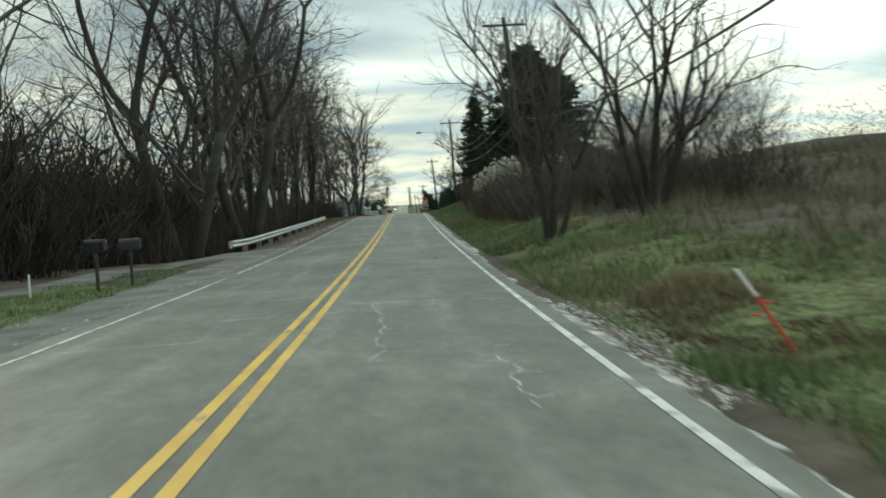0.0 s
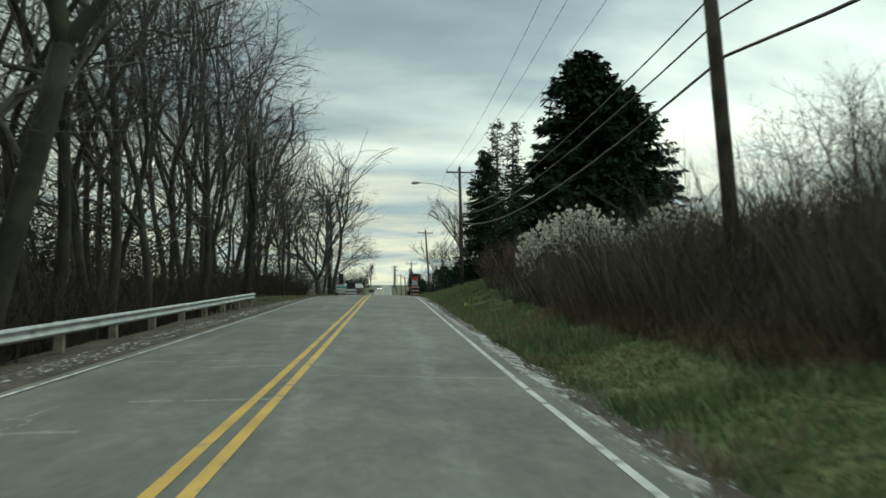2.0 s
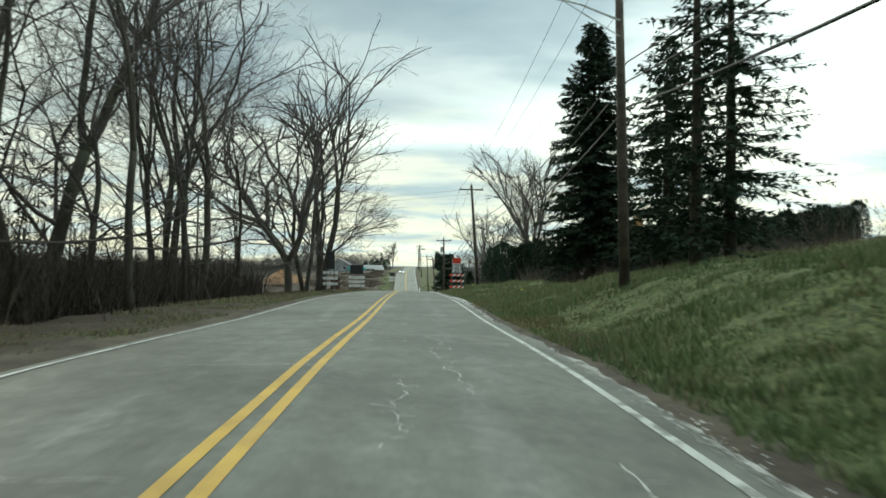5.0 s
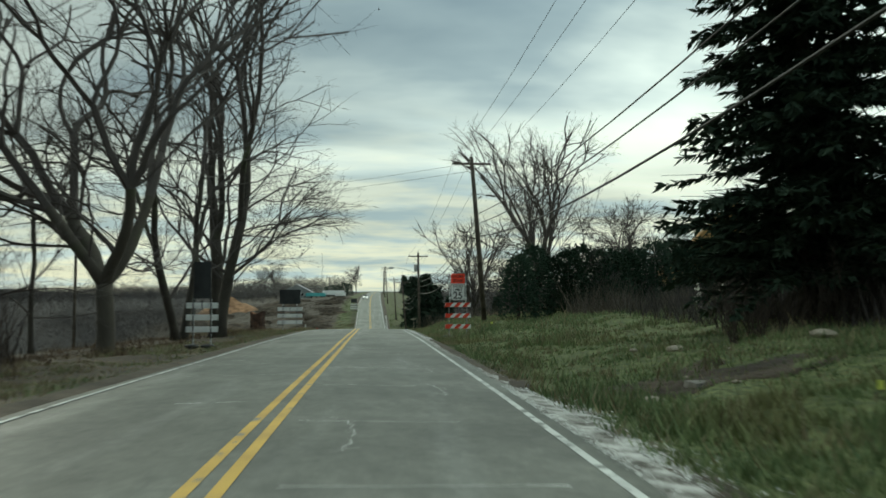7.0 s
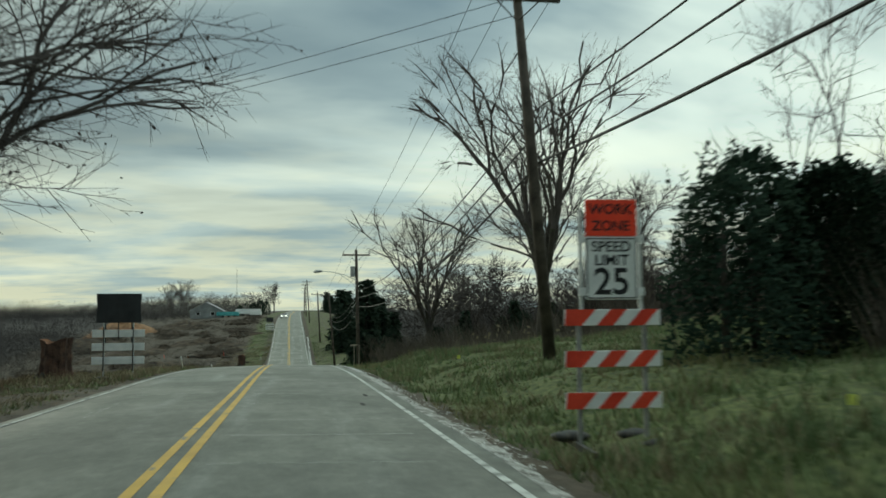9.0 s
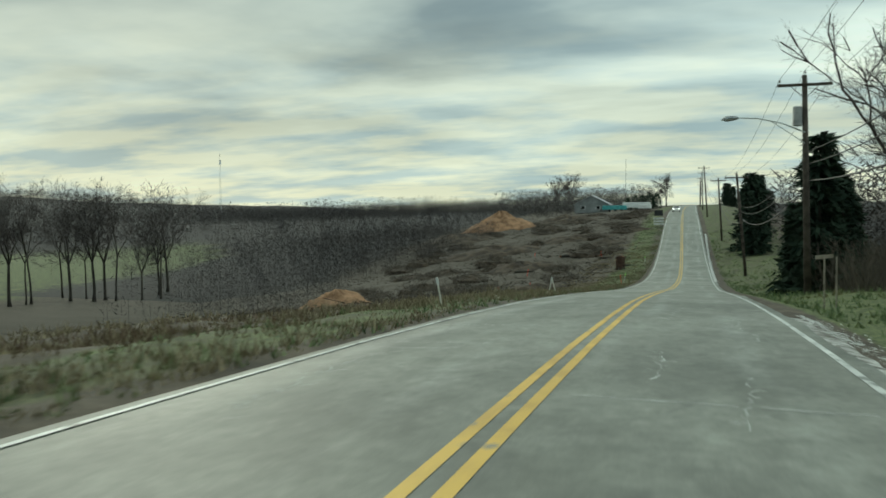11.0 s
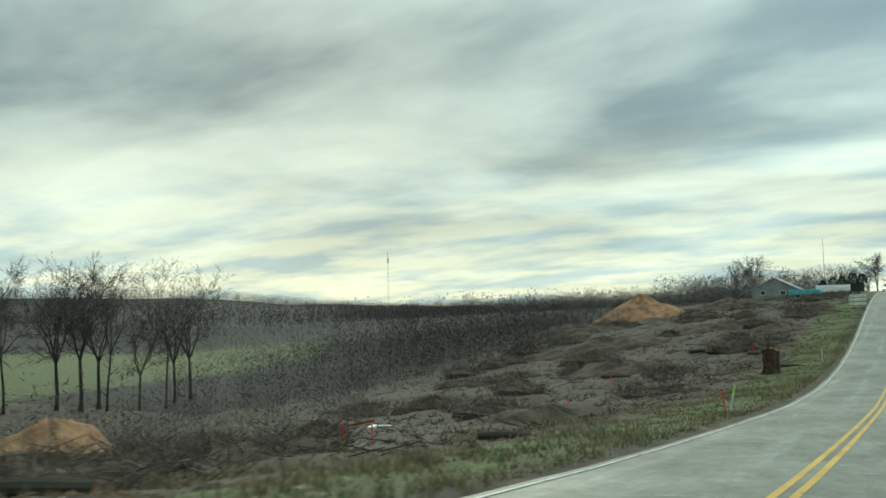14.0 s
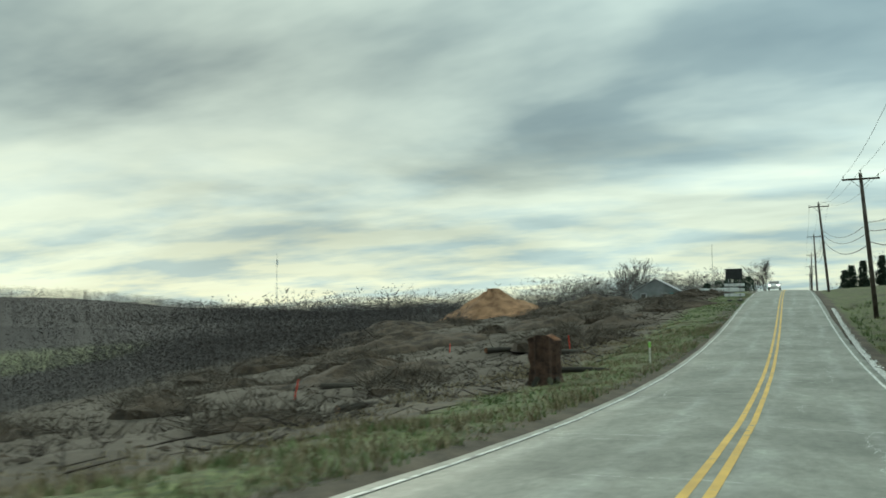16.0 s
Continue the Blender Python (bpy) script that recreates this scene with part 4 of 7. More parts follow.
CONIFER = "tall dark green spruce on the grassy bank"
for seed, x, y, h, sp, bare, rag, den, leaf, full in ((1, 14.7, 84.3, 15.1, 6.3, 0.03, 0.10, 1.5, 1.6, 0.62), (2, 17.6, 86, 12.8, 6.6, 0.03, 0.16, 1.3, 1.6, 0.6), (4, 15.7, 124, 14.0, 3.7, 0.10, 0.4, 0.95, 1.0, 0.5),
                                                      (5, 11.4, 106.1, 15.8, 2.4, 0.10, 0.45, 0.7, 0.95, 0.5), (6, 13.0, 107, 15.4, 3.4, 0.10, 0.45, 0.65, 0.95, 0.5), (7, 13.2, 132, 17.2, 3.9, 0.09, 0.22, 1.6, 1.1, 0.58)):
    plant_tree("spruce_tree", spruce(seed, h, sp, bare, rag, den, leaf, full), CONIFER, (x, y, lz(x, y) - (0.7 if y < 112 else 0.0)), 0, "spruces on the bank", (BARK, NEEDLE), "conifer")
cedar = plant_tree("cedar_tree", spruce(12, 7.0, 1.7, 0.02, 0.35, 0.6, 1.7), "dark evergreen growing round a utility pole", (8.6, 222, lz(8.6, 222)), 0, "roadside evergreens", (BARK, NEEDLE), "conifer")
for x, y, s in ((7.3, 216, 1.15), (8.8, 219, 0.85), (6.7, 221, 0.75), (16, 214, 0.6), (20, 212, 0.65), (24, 214, 0.6), (27, 212, 0.7), (31, 210, 0.65), (36, 209, 0.7), (41, 208, 0.75), (46, 210, 0.8), (51, 208, 0.8), (9.5, 227, 1.05), (7.6, 231, 0.6), (12, 236, 0.9), (10.5, 250, 0.8), (14, 262, 0.9), (9.2, 300, 1.6), (10.8, 308, 1.5), (9.6, 293, 1.25), (14, 352, 0.6), (17, 360, 0.7), (15, 372, 0.65), (18, 384, 0.7), (16, 396, 0.7), (14, 410, 0.8), (13, 440, 0.9), (14, 500, 1.2), (15, 560, 1.4)):
    again(cedar, x, y, rng.uniform(0, 360), s)


def clump(rg, geo, cx, cy, cz, size, n):
    for _ in range(n):
        a, b = rg.uniform(0, 2 * math.pi), rg.uniform(-0.4, 1.2)
        d = Vector((math.cos(a) * math.cos(b), math.sin(a) * math.cos(b), math.sin(b))) * size * rg.uniform(0.6, 1.3)
        w = d.orthogonal().normalized() * size * 0.28
        geo.add([(cx, cy, cz), (cx + d.x * 0.5 + w.x, cy + d.y * 0.5 + w.y, cz + d.z * 0.5 + w.z), (cx + d.x, cy + d.y, cz + d.z), (cx + d.x * 0.5 - w.x, cy + d.y * 0.5 - w.y, cz + d.z * 0.5 - w.z)], [(0, 1, 2, 3)])


def arborvitae(seed, h, r):
    rg = random.Random(seed)
    trunk, crown = Geo(), Geo()
    trunk.tube([(0, 0, -0.2), (0, 0, h * 0.8)], [0.09, 0.02], 6)
    for _ in range(1700):
        f = rg.random() ** 0.8
        a = rg.uniform(0, 2 * math.pi)
        rad = r * (1 - f) ** 0.30 * rg.uniform(0.7, 1.12) * (0.8 + 0.2 * min(1, f * 5))
        clump(rg, crown, math.cos(a) * rad * 0.85, math.sin(a) * rad * 0.85, f * h * 0.93, 0.14, 2)
    clump(rg, crown, 0, 0, h * 0.9, 0.4, 12)
    for _ in range(9):
        a, q = rg.uniform(0, 6.28), rg.uniform(0, r * 0.7)
        for k in range(4):
            clump(rg, crown, math.cos(a) * q, math.sin(a) * q, h * (0.88 + 0.035 * k), 0.14, 3)
    return trunk, crown


hedge = plant_tree("hedge_plant", arborvitae(5, 3.6, 1.4), "dense dark evergreen plant in a tall hedge row", (8.6, 153.2, lz(8.6, 153.2) - 0.1), 0, "evergreen hedge", (BARK, ARBOR), "hedge")
for i in range(1, 50):
    x, y = 8.6 + 0.98 * i, 153.2 + 0.54 * i + rng.uniform(-0.35, 0.35)
    again(hedge, x, y, rng.uniform(0, 360), rng.uniform(0.92, 1.10) * (1.02 + 0.006 * i))


for x, y, s in ((-10.5, 472, 1.5), (-13, 474, 1.6), (-15.5, 473, 1.45), (-18, 476, 1.5), (-20.5, 474, 1.3)):
    again(hedge, x, y, rng.uniform(0, 360), s, 0.1, "dark evergreen bush beside the far road")


for i in range(15):
    again(hedge, 15.5 + 2.6 * i + rng.uniform(-0.8, 0.8), 224 + rng.uniform(-3, 6), rng.uniform(0, 360), rng.uniform(0.9, 1.45), 0.1, "dark evergreen behind bare bank trees")


def thicket(seed, h, w, stems=26, twigs=7, tw=0.008):
    """Canes and twigs of a bare shrub, as two Geos."""
    rg = random.Random(seed)
    canes, fine = Geo(), Geo()
    for _ in range(stems):
        a, r = rg.uniform(0, 2 * math.pi), w * 0.5 * math.sqrt(rg.random())
        p = Vector((math.cos(a) * r, math.sin(a) * r, -0.1))
        d = Vector((math.cos(a) * rg.uniform(0, 0.5), math.sin(a) * rg.uniform(0, 0.5), 1)).normalized()
        hh = h * rg.uniform(0.55, 1.05)
        pts = [p]
        for _k in range(2):
            d = (d + Vector((rg.uniform(-1, 1), rg.uniform(-1, 1), rg.uniform(-0.4, 0.4))) * 0.22).normalized()
            pts.append(pts[-1] + d * hh / 2)
        canes.tube(pts, [0.021, 0.013, 0.006], 3, cap=False)
        for _k in range(twigs):
            i = rg.randrange(0, 2)
            q = pts[i].lerp(pts[i + 1], rg.random())
            dd = (d + Vector((rg.uniform(-1, 1), rg.uniform(-1, 1), rg.uniform(-0.3, 0.8)))).normalized()
            e = q + dd * hh * rg.uniform(0.15, 0.4)
            o = dd.orthogonal().normalized() * tw * 1.2
            fine.add([tuple(q - o), tuple(q + o), tuple(e + o * 0.4), tuple(e - o * 0.4)], [(0, 1, 2, 3)])
    return canes, fine


def shrub(seed, h, w, stems, twigs, label, x, y, group, mat=BRUSH):
    root = thing("shrub", label, "shrub", (x, y, lz(x, y)), 0, group)
    c, f = thicket(seed, h, w, stems, int(twigs * 1.4), 0.010)
    part("cane_mass", c, mat, root)
    part("twig_mass", f, mat, root)
    return root


def joined_brush(name, proto, places, label):
    """Far brush that nobody could count, as one mesh of many turned and scaled copies."""
    verts, faces, k = [], [], 0
    for x, y, turn, s_ in places:
        a = radians(turn)
        for child in proto.children:
            me = child.data
            co = np.empty(len(me.vertices) * 3)
            me.vertices.foreach_get("co", co)
            co = co.reshape(-1, 3) * s_
            verts.append(np.stack([co[:, 0] * math.cos(a) - co[:, 1] * math.sin(a) + x, co[:, 0] * math.sin(a) + co[:, 1] * math.cos(a) + y, co[:, 2] + lz(x, y) - 0.1], -1))
            faces += [tuple(i + k for i in p.vertices) for p in me.polygons]
            k += len(me.vertices)
    return soup(name, np.concatenate(verts).tolist(), faces, proto.children[0].data.materials[0], label, "brush")


SHRUB = "tangled leafless brown shrub on the bank"
bushes = [shrub(100 + i, 2.6 + 0.35 * i, 2.4, 36, 9, SHRUB, 10.5 + i, 30 + 4 * i, "bank thicket") for i in range(3)]
for i in range(70):
    y = rng.uniform(26, 58) if i < 56 else rng.uniform(-4, 26)
    x = (7.4 if y > 30 else 14) + (10 if y > 30 else 20) * rng.random() ** 1.3
    again(bushes[i % 3], x, y, rng.uniform(0, 360), rng.uniform(0.6, 1.1) * (1.0 if 26 < y < 44 or x > 13 else 0.62), 0.15)
for i in range(30):
    y = rng.uniform(68, 148)
    again(bushes[i % 3], 14 + 12 * rng.random() + (3 if y > 135 else 0), y, rng.uniform(0, 360), rng.uniform(0.4, 0.75), 0.1)
joined_brush("bank_brush", bushes[0], [(rng.uniform(7.6, 16), rng.uniform(208, 226), rng.uniform(0, 360), rng.uniform(0.5, 1.1)) for i in range(26)], "grey-brown brush round roadside evergreens")
joined_brush("bank_brush", bushes[1], [(rng.uniform(10, 50), rng.uniform(190, 236), rng.uniform(0, 360), rng.uniform(0.7, 1.2)) for i in range(36)], "brown leafless brush on the far bank")
# undergrowth takes the darker brush colour, wood shade included
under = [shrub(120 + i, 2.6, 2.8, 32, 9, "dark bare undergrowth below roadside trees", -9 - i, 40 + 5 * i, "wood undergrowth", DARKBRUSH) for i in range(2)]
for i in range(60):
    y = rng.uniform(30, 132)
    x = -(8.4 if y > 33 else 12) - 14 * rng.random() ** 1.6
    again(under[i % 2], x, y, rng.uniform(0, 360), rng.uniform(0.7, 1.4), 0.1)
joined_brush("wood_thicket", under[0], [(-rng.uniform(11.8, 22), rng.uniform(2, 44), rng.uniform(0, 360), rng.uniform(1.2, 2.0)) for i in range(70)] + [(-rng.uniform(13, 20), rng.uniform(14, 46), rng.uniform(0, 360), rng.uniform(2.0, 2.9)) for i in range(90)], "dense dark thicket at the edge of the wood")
# red-brown bush beside the big spruce
red = shrub(140, 2.3, 3.0, 80, 12, "dense red-brown leafless bush on the bank", 8.1, 73.8, "red-brown bushes", REDBRUSH)
for x, y, s in ((9.4, 74.4, 1.05), (10.8, 75.2, 1.05), (12.2, 76.5, 1.1), (11.0, 78.0, 1.0)):
    again(red, x, y, rng.uniform(0, 360), s)
for x, y, s in ((9.0, 72.2, 0.4), (10.2, 72.7, 0.5), (9.8, 71.6, 0.45), (11, 72.3, 0.6), (12.5, 73, 0.7), (7.4, 64.2, 0.5), (8.6, 63.9, 0.6), (9.9, 63.8, 0.6), (11.2, 63.6, 0.65), (7.0, 65.4, 0.5), (12.4, 63.4, 0.7)):
    again(bushes[1], x, y, rng.uniform(0, 360), s)
for i in range(26):
    y = rng.uniform(126, 150)
    again(under[i % 2], rng.uniform(13.5, 27) + (y - 126) * 0.25, y, rng.uniform(0, 360), rng.uniform(0.45, 0.8), 0.1)
for x, y, s in ((10.6, 129.5, 0.6), (11.8, 130.5, 0.75), (13.4, 129.6, 0.8), (14.8, 130.4, 0.9), (16.2, 131.0, 0.95), (17.8, 131.6, 1.0), (19.4, 132.4, 1.0), (15.5, 133.8, 1.1), (12.2, 133.5, 0.8), (18.0, 135, 1.1)):
    again(under[1], x, y, rng.uniform(0, 360), s)
joined_brush("bank_brush", under[1], [(rng.uniform(24, 64), rng.uniform(198, 214), rng.uniform(0, 360), rng.uniform(1.6, 2.3)) for i in range(40)] + [(rng.uniform(15, 75), rng.uniform(204, 238), rng.uniform(0, 360), rng.uniform(1.1, 1.8)) for i in range(60)], "dark brush between the bare trees")


def plume_bush(seed, w, dpt, h, n):
    """Reeds or climbers thick with pale seed plumes over a bare thicket."""
    rg = random.Random(seed)
    stem, fluff = Geo(), Geo()
    for _ in range(n):
        x, y = rg.uniform(-w / 2, w / 2), rg.uniform(-dpt / 2, dpt / 2)
        edge = 1 - 0.45 * (2 * x / w) ** 2
        hh = h * edge * rg.uniform(0.55, 1.0)
        lx, ly = rg.uniform(-0.5, 0.3), rg.uniform(-0.5, 0.2)
        stem.tube([(x, y, -0.2), (x + lx * 0.4, y + ly * 0.4, hh * 0.6), (x + lx, y + ly, hh)], [0.014, 0.010, 0.006], 3, cap=False)
        if rg.random() < 0.66 and hh > h * edge * 0.62:
            for k in range(rg.randint(2, 6)):
                c = (x + lx * (1 - 0.1 * k) + rg.uniform(-0.15, 0.15), y + ly + rg.uniform(-0.15, 0.15), hh - 0.24 * k + rg.uniform(-0.1, 0.1))
                for q in range(7):
                    a, b, s = rg.uniform(0, 6.28), rg.uniform(-1.2, 1.2), rg.uniform(0.07, 0.16)
                    d = Vector((math.cos(a) * math.cos(b), math.sin(a) * math.cos(b), math.sin(b))) * s
                    o = d.orthogonal().normalized() * s * 0.6
                    fluff.add([(c[0] - d.x, c[1] - d.y, c[2] - d.z), (c[0] + o.x, c[1] + o.y, c[2] + o.z), (c[0] + d.x, c[1] + d.y, c[2] + d.z), (c[0] - o.x, c[1] - o.y, c[2] - o.z)], [(0, 1, 2, 3)])
    return stem, fluff


def plant_plumes(seed, x, y, w, dpt, h, n, label, heads=PLUME):
    root = thing("plume_bush", label, "shrub", (x, y, lz(x, y)), 0, "plume bushes")
    st, fl = plume_bush(seed, w, dpt, h, n)
    tagged(part("stem_mass", st, BRUSH, root), "thin brown stems", kind="stuff")
    tagged(part("plume_mass", fl, heads, root), "pale cream seed plumes", kind="stuff")


plant_plumes(1, 10.2, 66, 5.6, 2.8, 3.7, 430, "tall shrub covered with pale cream seed plumes")
plant_plumes(2, 14.0, 63, 5.0, 4.0, 3.2, 160, "brown reeds with a few pale seed plumes")
plant_plumes(4, 15, 190, 9.0, 3.0, 1.5, 22, "tall weeds with pale seed heads on the bank", STRAW)
plant_plumes(3, 18, 146, 6.0, 3.0, 1.4, 26, "low weeds with pale seed heads below the hedge")


# ---- distant woods ----
rg = random.Random(5)


def fuzz_wood(name, n, area, hmin, hmax, seed, label, blades=26, mat=TWIG, wide=1.0, low=0.22, reach=1.0):
    """A far wood of many small bare trees, each a tapering stem and a spray of upward branches."""
    r = np.random.RandomState(seed)
    x, y = area(r, n)
    n = len(x)
    z = land(x, y) - 0.3
    h = hmin + (hmax - hmin) * r.rand(n)
    tris = []
    for a in (0.0, 1.57):
        dx, dy = np.cos(a) * 0.0045 * h, np.sin(a) * 0.0045 * h
        tris.append(np.stack([np.stack([x - dx, y - dy, z], 1), np.stack([x + dx, y + dy, z], 1), np.stack([x, y, z + h * 0.8], 1)], 1))
    for _ in range(blades):
        # short twigs at random through a rounded crown
        f = low + (1 - low) * r.rand(n)
        a, b_ = r.rand(n) * 6.283, r.rand(n) * 6.283
        wide_r = h * 0.26 * np.sqrt(np.clip(1 - ((f - 0.55) / 0.5) ** 2, 0.05, 1)) * np.sqrt(r.rand(n))
        ln = h * (0.09 + 0.13 * r.rand(n)) * reach
        w = 0.0045 * h * wide
        b = np.stack([x + np.cos(a) * wide_r, y + np.sin(a) * wide_r, z + h * f * 0.92], 1)
        out = 0.35 + 0.65 * r.rand(n)
        tip = b + np.stack([np.cos(a) * ln * out, np.sin(a) * ln * out, ln * (-0.25 + 1.1 * r.rand(n))], 1)
        side = np.stack([np.cos(b_) * w, np.sin(b_) * w, w * 0.6], 1)
        tris.append(np.stack([b - side, b + side, tip], 1))
    v = np.concatenate(tris).reshape(-1, 3)
    return soup(name, v.tolist(), np.arange(len(v)).reshape(-1, 3).tolist(), mat, label, "wood")


def box_area(x0, x1, y0, y1):
    return lambda r, n: (x0 + (x1 - x0) * r.rand(n), y0 + (y1 - y0) * r.rand(n))


def valley_area(r, n):
    x, y = -34 - 340 * r.rand(n * 3) ** 0.9, 246 + 560 * r.rand(n * 3)
    edge = 46 + 0.10 * (y - 250) + 9 * np.sin(y * 0.05) + 5 * np.sin(y * 0.17)
    k = (-x < (0.55 + 0.5 * r.rand(n * 3) ** 2.5) * (y - 190)) & ((-x > edge) | (y > 425 + 0.2 * x))
    return x[k][:n], y[k][:n]


def brush_area(r, n):
    x, y = -30 - 130 * r.rand(n * 4) ** 1.1, 226 + 190 * r.rand(n * 4)
    edge = 40 + 0.12 * (y - 250) + 9 * np.sin(y * 0.05) + 5 * np.sin(y * 0.17)
    k = (-x > edge) & (-x < (0.5 + 0.4 * r.rand(n * 4) ** 2) * (y - 190))
    return x[k][:n], y[k][:n]


fuzz_wood("ridge_wood", 7000, box_area(-700, -130, 480, 1200), 7, 12, 7, "distant bare trees over the far ridge", 24, FARWOOD, 4.0, 0.0, 0.5)
fuzz_wood("valley_wood", 5800, valley_area, 4.5, 8.5, 6, "grey-brown leafless wood across the valley", 52, FARWOOD, 1.7, 0.0, 0.62)
fuzz_wood("valley_brush", 4500, brush_area, 2, 4.5, 26, "dense grey-brown brush along the cleared slope", 34, FARWOOD, 1.8, 0.0, 0.65)
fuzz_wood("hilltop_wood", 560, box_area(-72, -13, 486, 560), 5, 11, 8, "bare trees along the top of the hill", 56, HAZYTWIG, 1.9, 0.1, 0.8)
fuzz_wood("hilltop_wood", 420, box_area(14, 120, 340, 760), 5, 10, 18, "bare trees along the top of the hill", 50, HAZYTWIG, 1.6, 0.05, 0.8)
fuzz_wood("roadside_wood", 1100, box_area(15, 120, 226, 340), 4, 12, 19, "dark bare trees beyond the grassy bank", 60, TWIG, 2.2, 0.0, 0.8)
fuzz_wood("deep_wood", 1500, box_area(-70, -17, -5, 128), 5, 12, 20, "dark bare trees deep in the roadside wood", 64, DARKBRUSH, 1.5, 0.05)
fuzz_wood("hillside_scrub", 420, box_area(24, 90, 20, 150), 2.5, 5, 23, "bare scrub on the hillside behind the bank", 40, TWIG, 1.6, 0.05, 0.7)
again(mid, -10.1, 568, 0, 1.45, 0.3, "rounded bare tree beside the far road")
again(big, -52, 560, 70, 0.85, 0.3, "bare tree on the far hilltop")
again(big, -60, 572, 170, 0.72, 0.3, "bare tree on the far hilltop")


lone = plant_tree("bare_tree", bare_tree(95, 22, 0.30, 1, 4, 0.46, 0.34, twigs=8, tw=1.8, fork=(4, 0.42, 0.62), taper=0.3), "tall thin tree with a bare trunk and high grey crown", (-100, 296, lz(-100, 296)), 0, "trees by the field")
slender = plant_tree("bare_tree", bare_tree(96, 19, 0.22, 1, 4, 0.36, 0.42, twigs=8, tw=1.8, fork=(3, 0.36, 0.5), taper=0.3), "slender bare-trunked tree at the edge of a field", (-108, 290, lz(-108, 290)), 0, "trees by the field")
for i in range(24):
    f = rng.uniform(-1.2, 0.25)
    again((lone, slender)[i % 2], -100 + 26 * f + rng.uniform(-5, 5), 300 + 24 * f + rng.uniform(-9, 9), rng.uniform(0, 360), rng.uniform(0.7, 1.08), 0.3)


# ---- low growth and litter ----
def scatter_blades(name, n, area, mat, label, category, seed, hmin, hmax, wmin, wmax, keep=None, per=5, flat=0.0):
    r = np.random.RandomState(seed)
    x, y = area(r, n)
    if keep is not None:
        k = keep(x, y, r)
        x, y = x[k], y[k]
    m = len(x)
    z = land(x, y) - 0.015
    vs = []
    for _ in range(per):
        a = r.rand(m) * 2 * np.pi
        h = hmin + (hmax - hmin) * r.rand(m) ** 1.6
        w = wmin + (wmax - wmin) * r.rand(m)
        h = h * np.clip(0.75 + 0.55 * wave(x, y, 1.4, 0.7) + 0.45 * wave(x, y, 0.5, 2.1), 0.35, 1.7)
        ox, oy = (r.rand(m) - 0.5) * 0.22, (r.rand(m) - 0.5) * 0.22
        lean = (0.25 + 0.5 * r.rand(m)) * (1 + flat * 4)
        hz = h * (1 - flat * 0.85)
        la = r.rand(m) * 2 * np.pi
        b = np.stack([x + ox, y + oy, z], 1)
        side = np.stack([np.cos(a) * w, np.sin(a) * w, 0 * w], 1)
        tip = b + np.stack([np.cos(la) * h * lean, np.sin(la) * h * lean, hz], 1)
        vs.append(np.stack([b - side, b + side, tip], 1))
    v = np.concatenate(vs).reshape(-1, 3)
    f = np.arange(len(v)).reshape(-1, 3)
    return soup(name, v.tolist(), f.tolist(), mat, label, category)


def verge_right(r, n):
    y = -6 + 186 * r.rand(n)
    return 3.9 + np.interp(y, [0, 20, 32, 60, 70, 130, 180], [5.5, 4.5, 3.4, 2.4, 12, 17, 22]) * r.rand(n) ** 1.35, y


def hedge_foot(x, y, r):
    """Moves the weeds into a band before the hedge."""
    y[:] = 153.2 + (x - 8.6) * 0.551 - 1.6 - 2.8 * r.rand(len(x))
    return x > 11


def patchy(x, y, r):
    return (wave(x, y, 0.9, 1.0) + 1.2 * wave(x, y, 0.37, 4.0) + 1.6 * (r.rand(len(x)) - 0.15)) > 0


scatter_blades("grass", 66000, verge_right, GRASS, "rough green grass on the bank", "grass", 1, 0.06, 0.26, 0.008, 0.022, patchy, 5)
scatter_blades("grass", 20000, lambda r, n: (4.4 + 11 * r.rand(n) ** 1.2, 66 + 58 * r.rand(n)), GRASS, "rough green grass on the bank", "grass", 48, 0.08, 0.30, 0.010, 0.024, None, 4)
scatter_blades("grass", 15000, lambda r, n: (4.6 + 17 * r.rand(n), 118 + 64 * r.rand(n)), GRASS, "rough green grass on the bank", "grass", 37, 0.08, 0.32, 0.010, 0.026, None, 4)
scatter_blades("dry_grass", 8000, lambda r, n: (4.3 + 17 * r.rand(n), 100 + 84 * r.rand(n)), STRAW, "dead straw-coloured grass among the green", "grass", 38, 0.12, 0.45, 0.008, 0.02, patchy, 4)
scatter_blades("dry_grass", 20000, verge_right, STRAW, "dead straw-coloured grass among the green", "grass", 2, 0.08, 0.36, 0.006, 0.014, lambda x, y, r: (wave(x, y, 0.8, 3.0) + 0.8 * wave(x, y, 2.1, 1.0) + 0.8 * r.rand(len(x))) > 0.55, 8)
scatter_blades("grass", 7000, lambda r, n: (4.2 + 14 * r.rand(n) ** 1.3, 180 + 150 * r.rand(n)), GRASS, "rough green grass beside the road", "grass", 3, 0.08, 0.3, 0.02, 0.04, patchy, 5)
scatter_blades("grass", 15000, lambda r, n: (-3.95 - 4.0 * r.rand(n) ** 1.2, 163 + 197 * r.rand(n)), GRASS, "green grass strip beside the left edge line", "grass", 4, 0.06, 0.20, 0.012, 0.03, lambda x, y, r: r.rand(len(x)) < np.interp(y, [190, 215, 240, 290], [0.25, 0.25, 0.4, 0.6]), 5)
scatter_blades("grass", 4000, lambda r, n: (-4.9 - 3.4 * r.rand(n), 2 + 22 * r.rand(n)), GRASS, "short grass round the mailboxes", "grass", 5, 0.04, 0.12, 0.006, 0.014, None, 5)
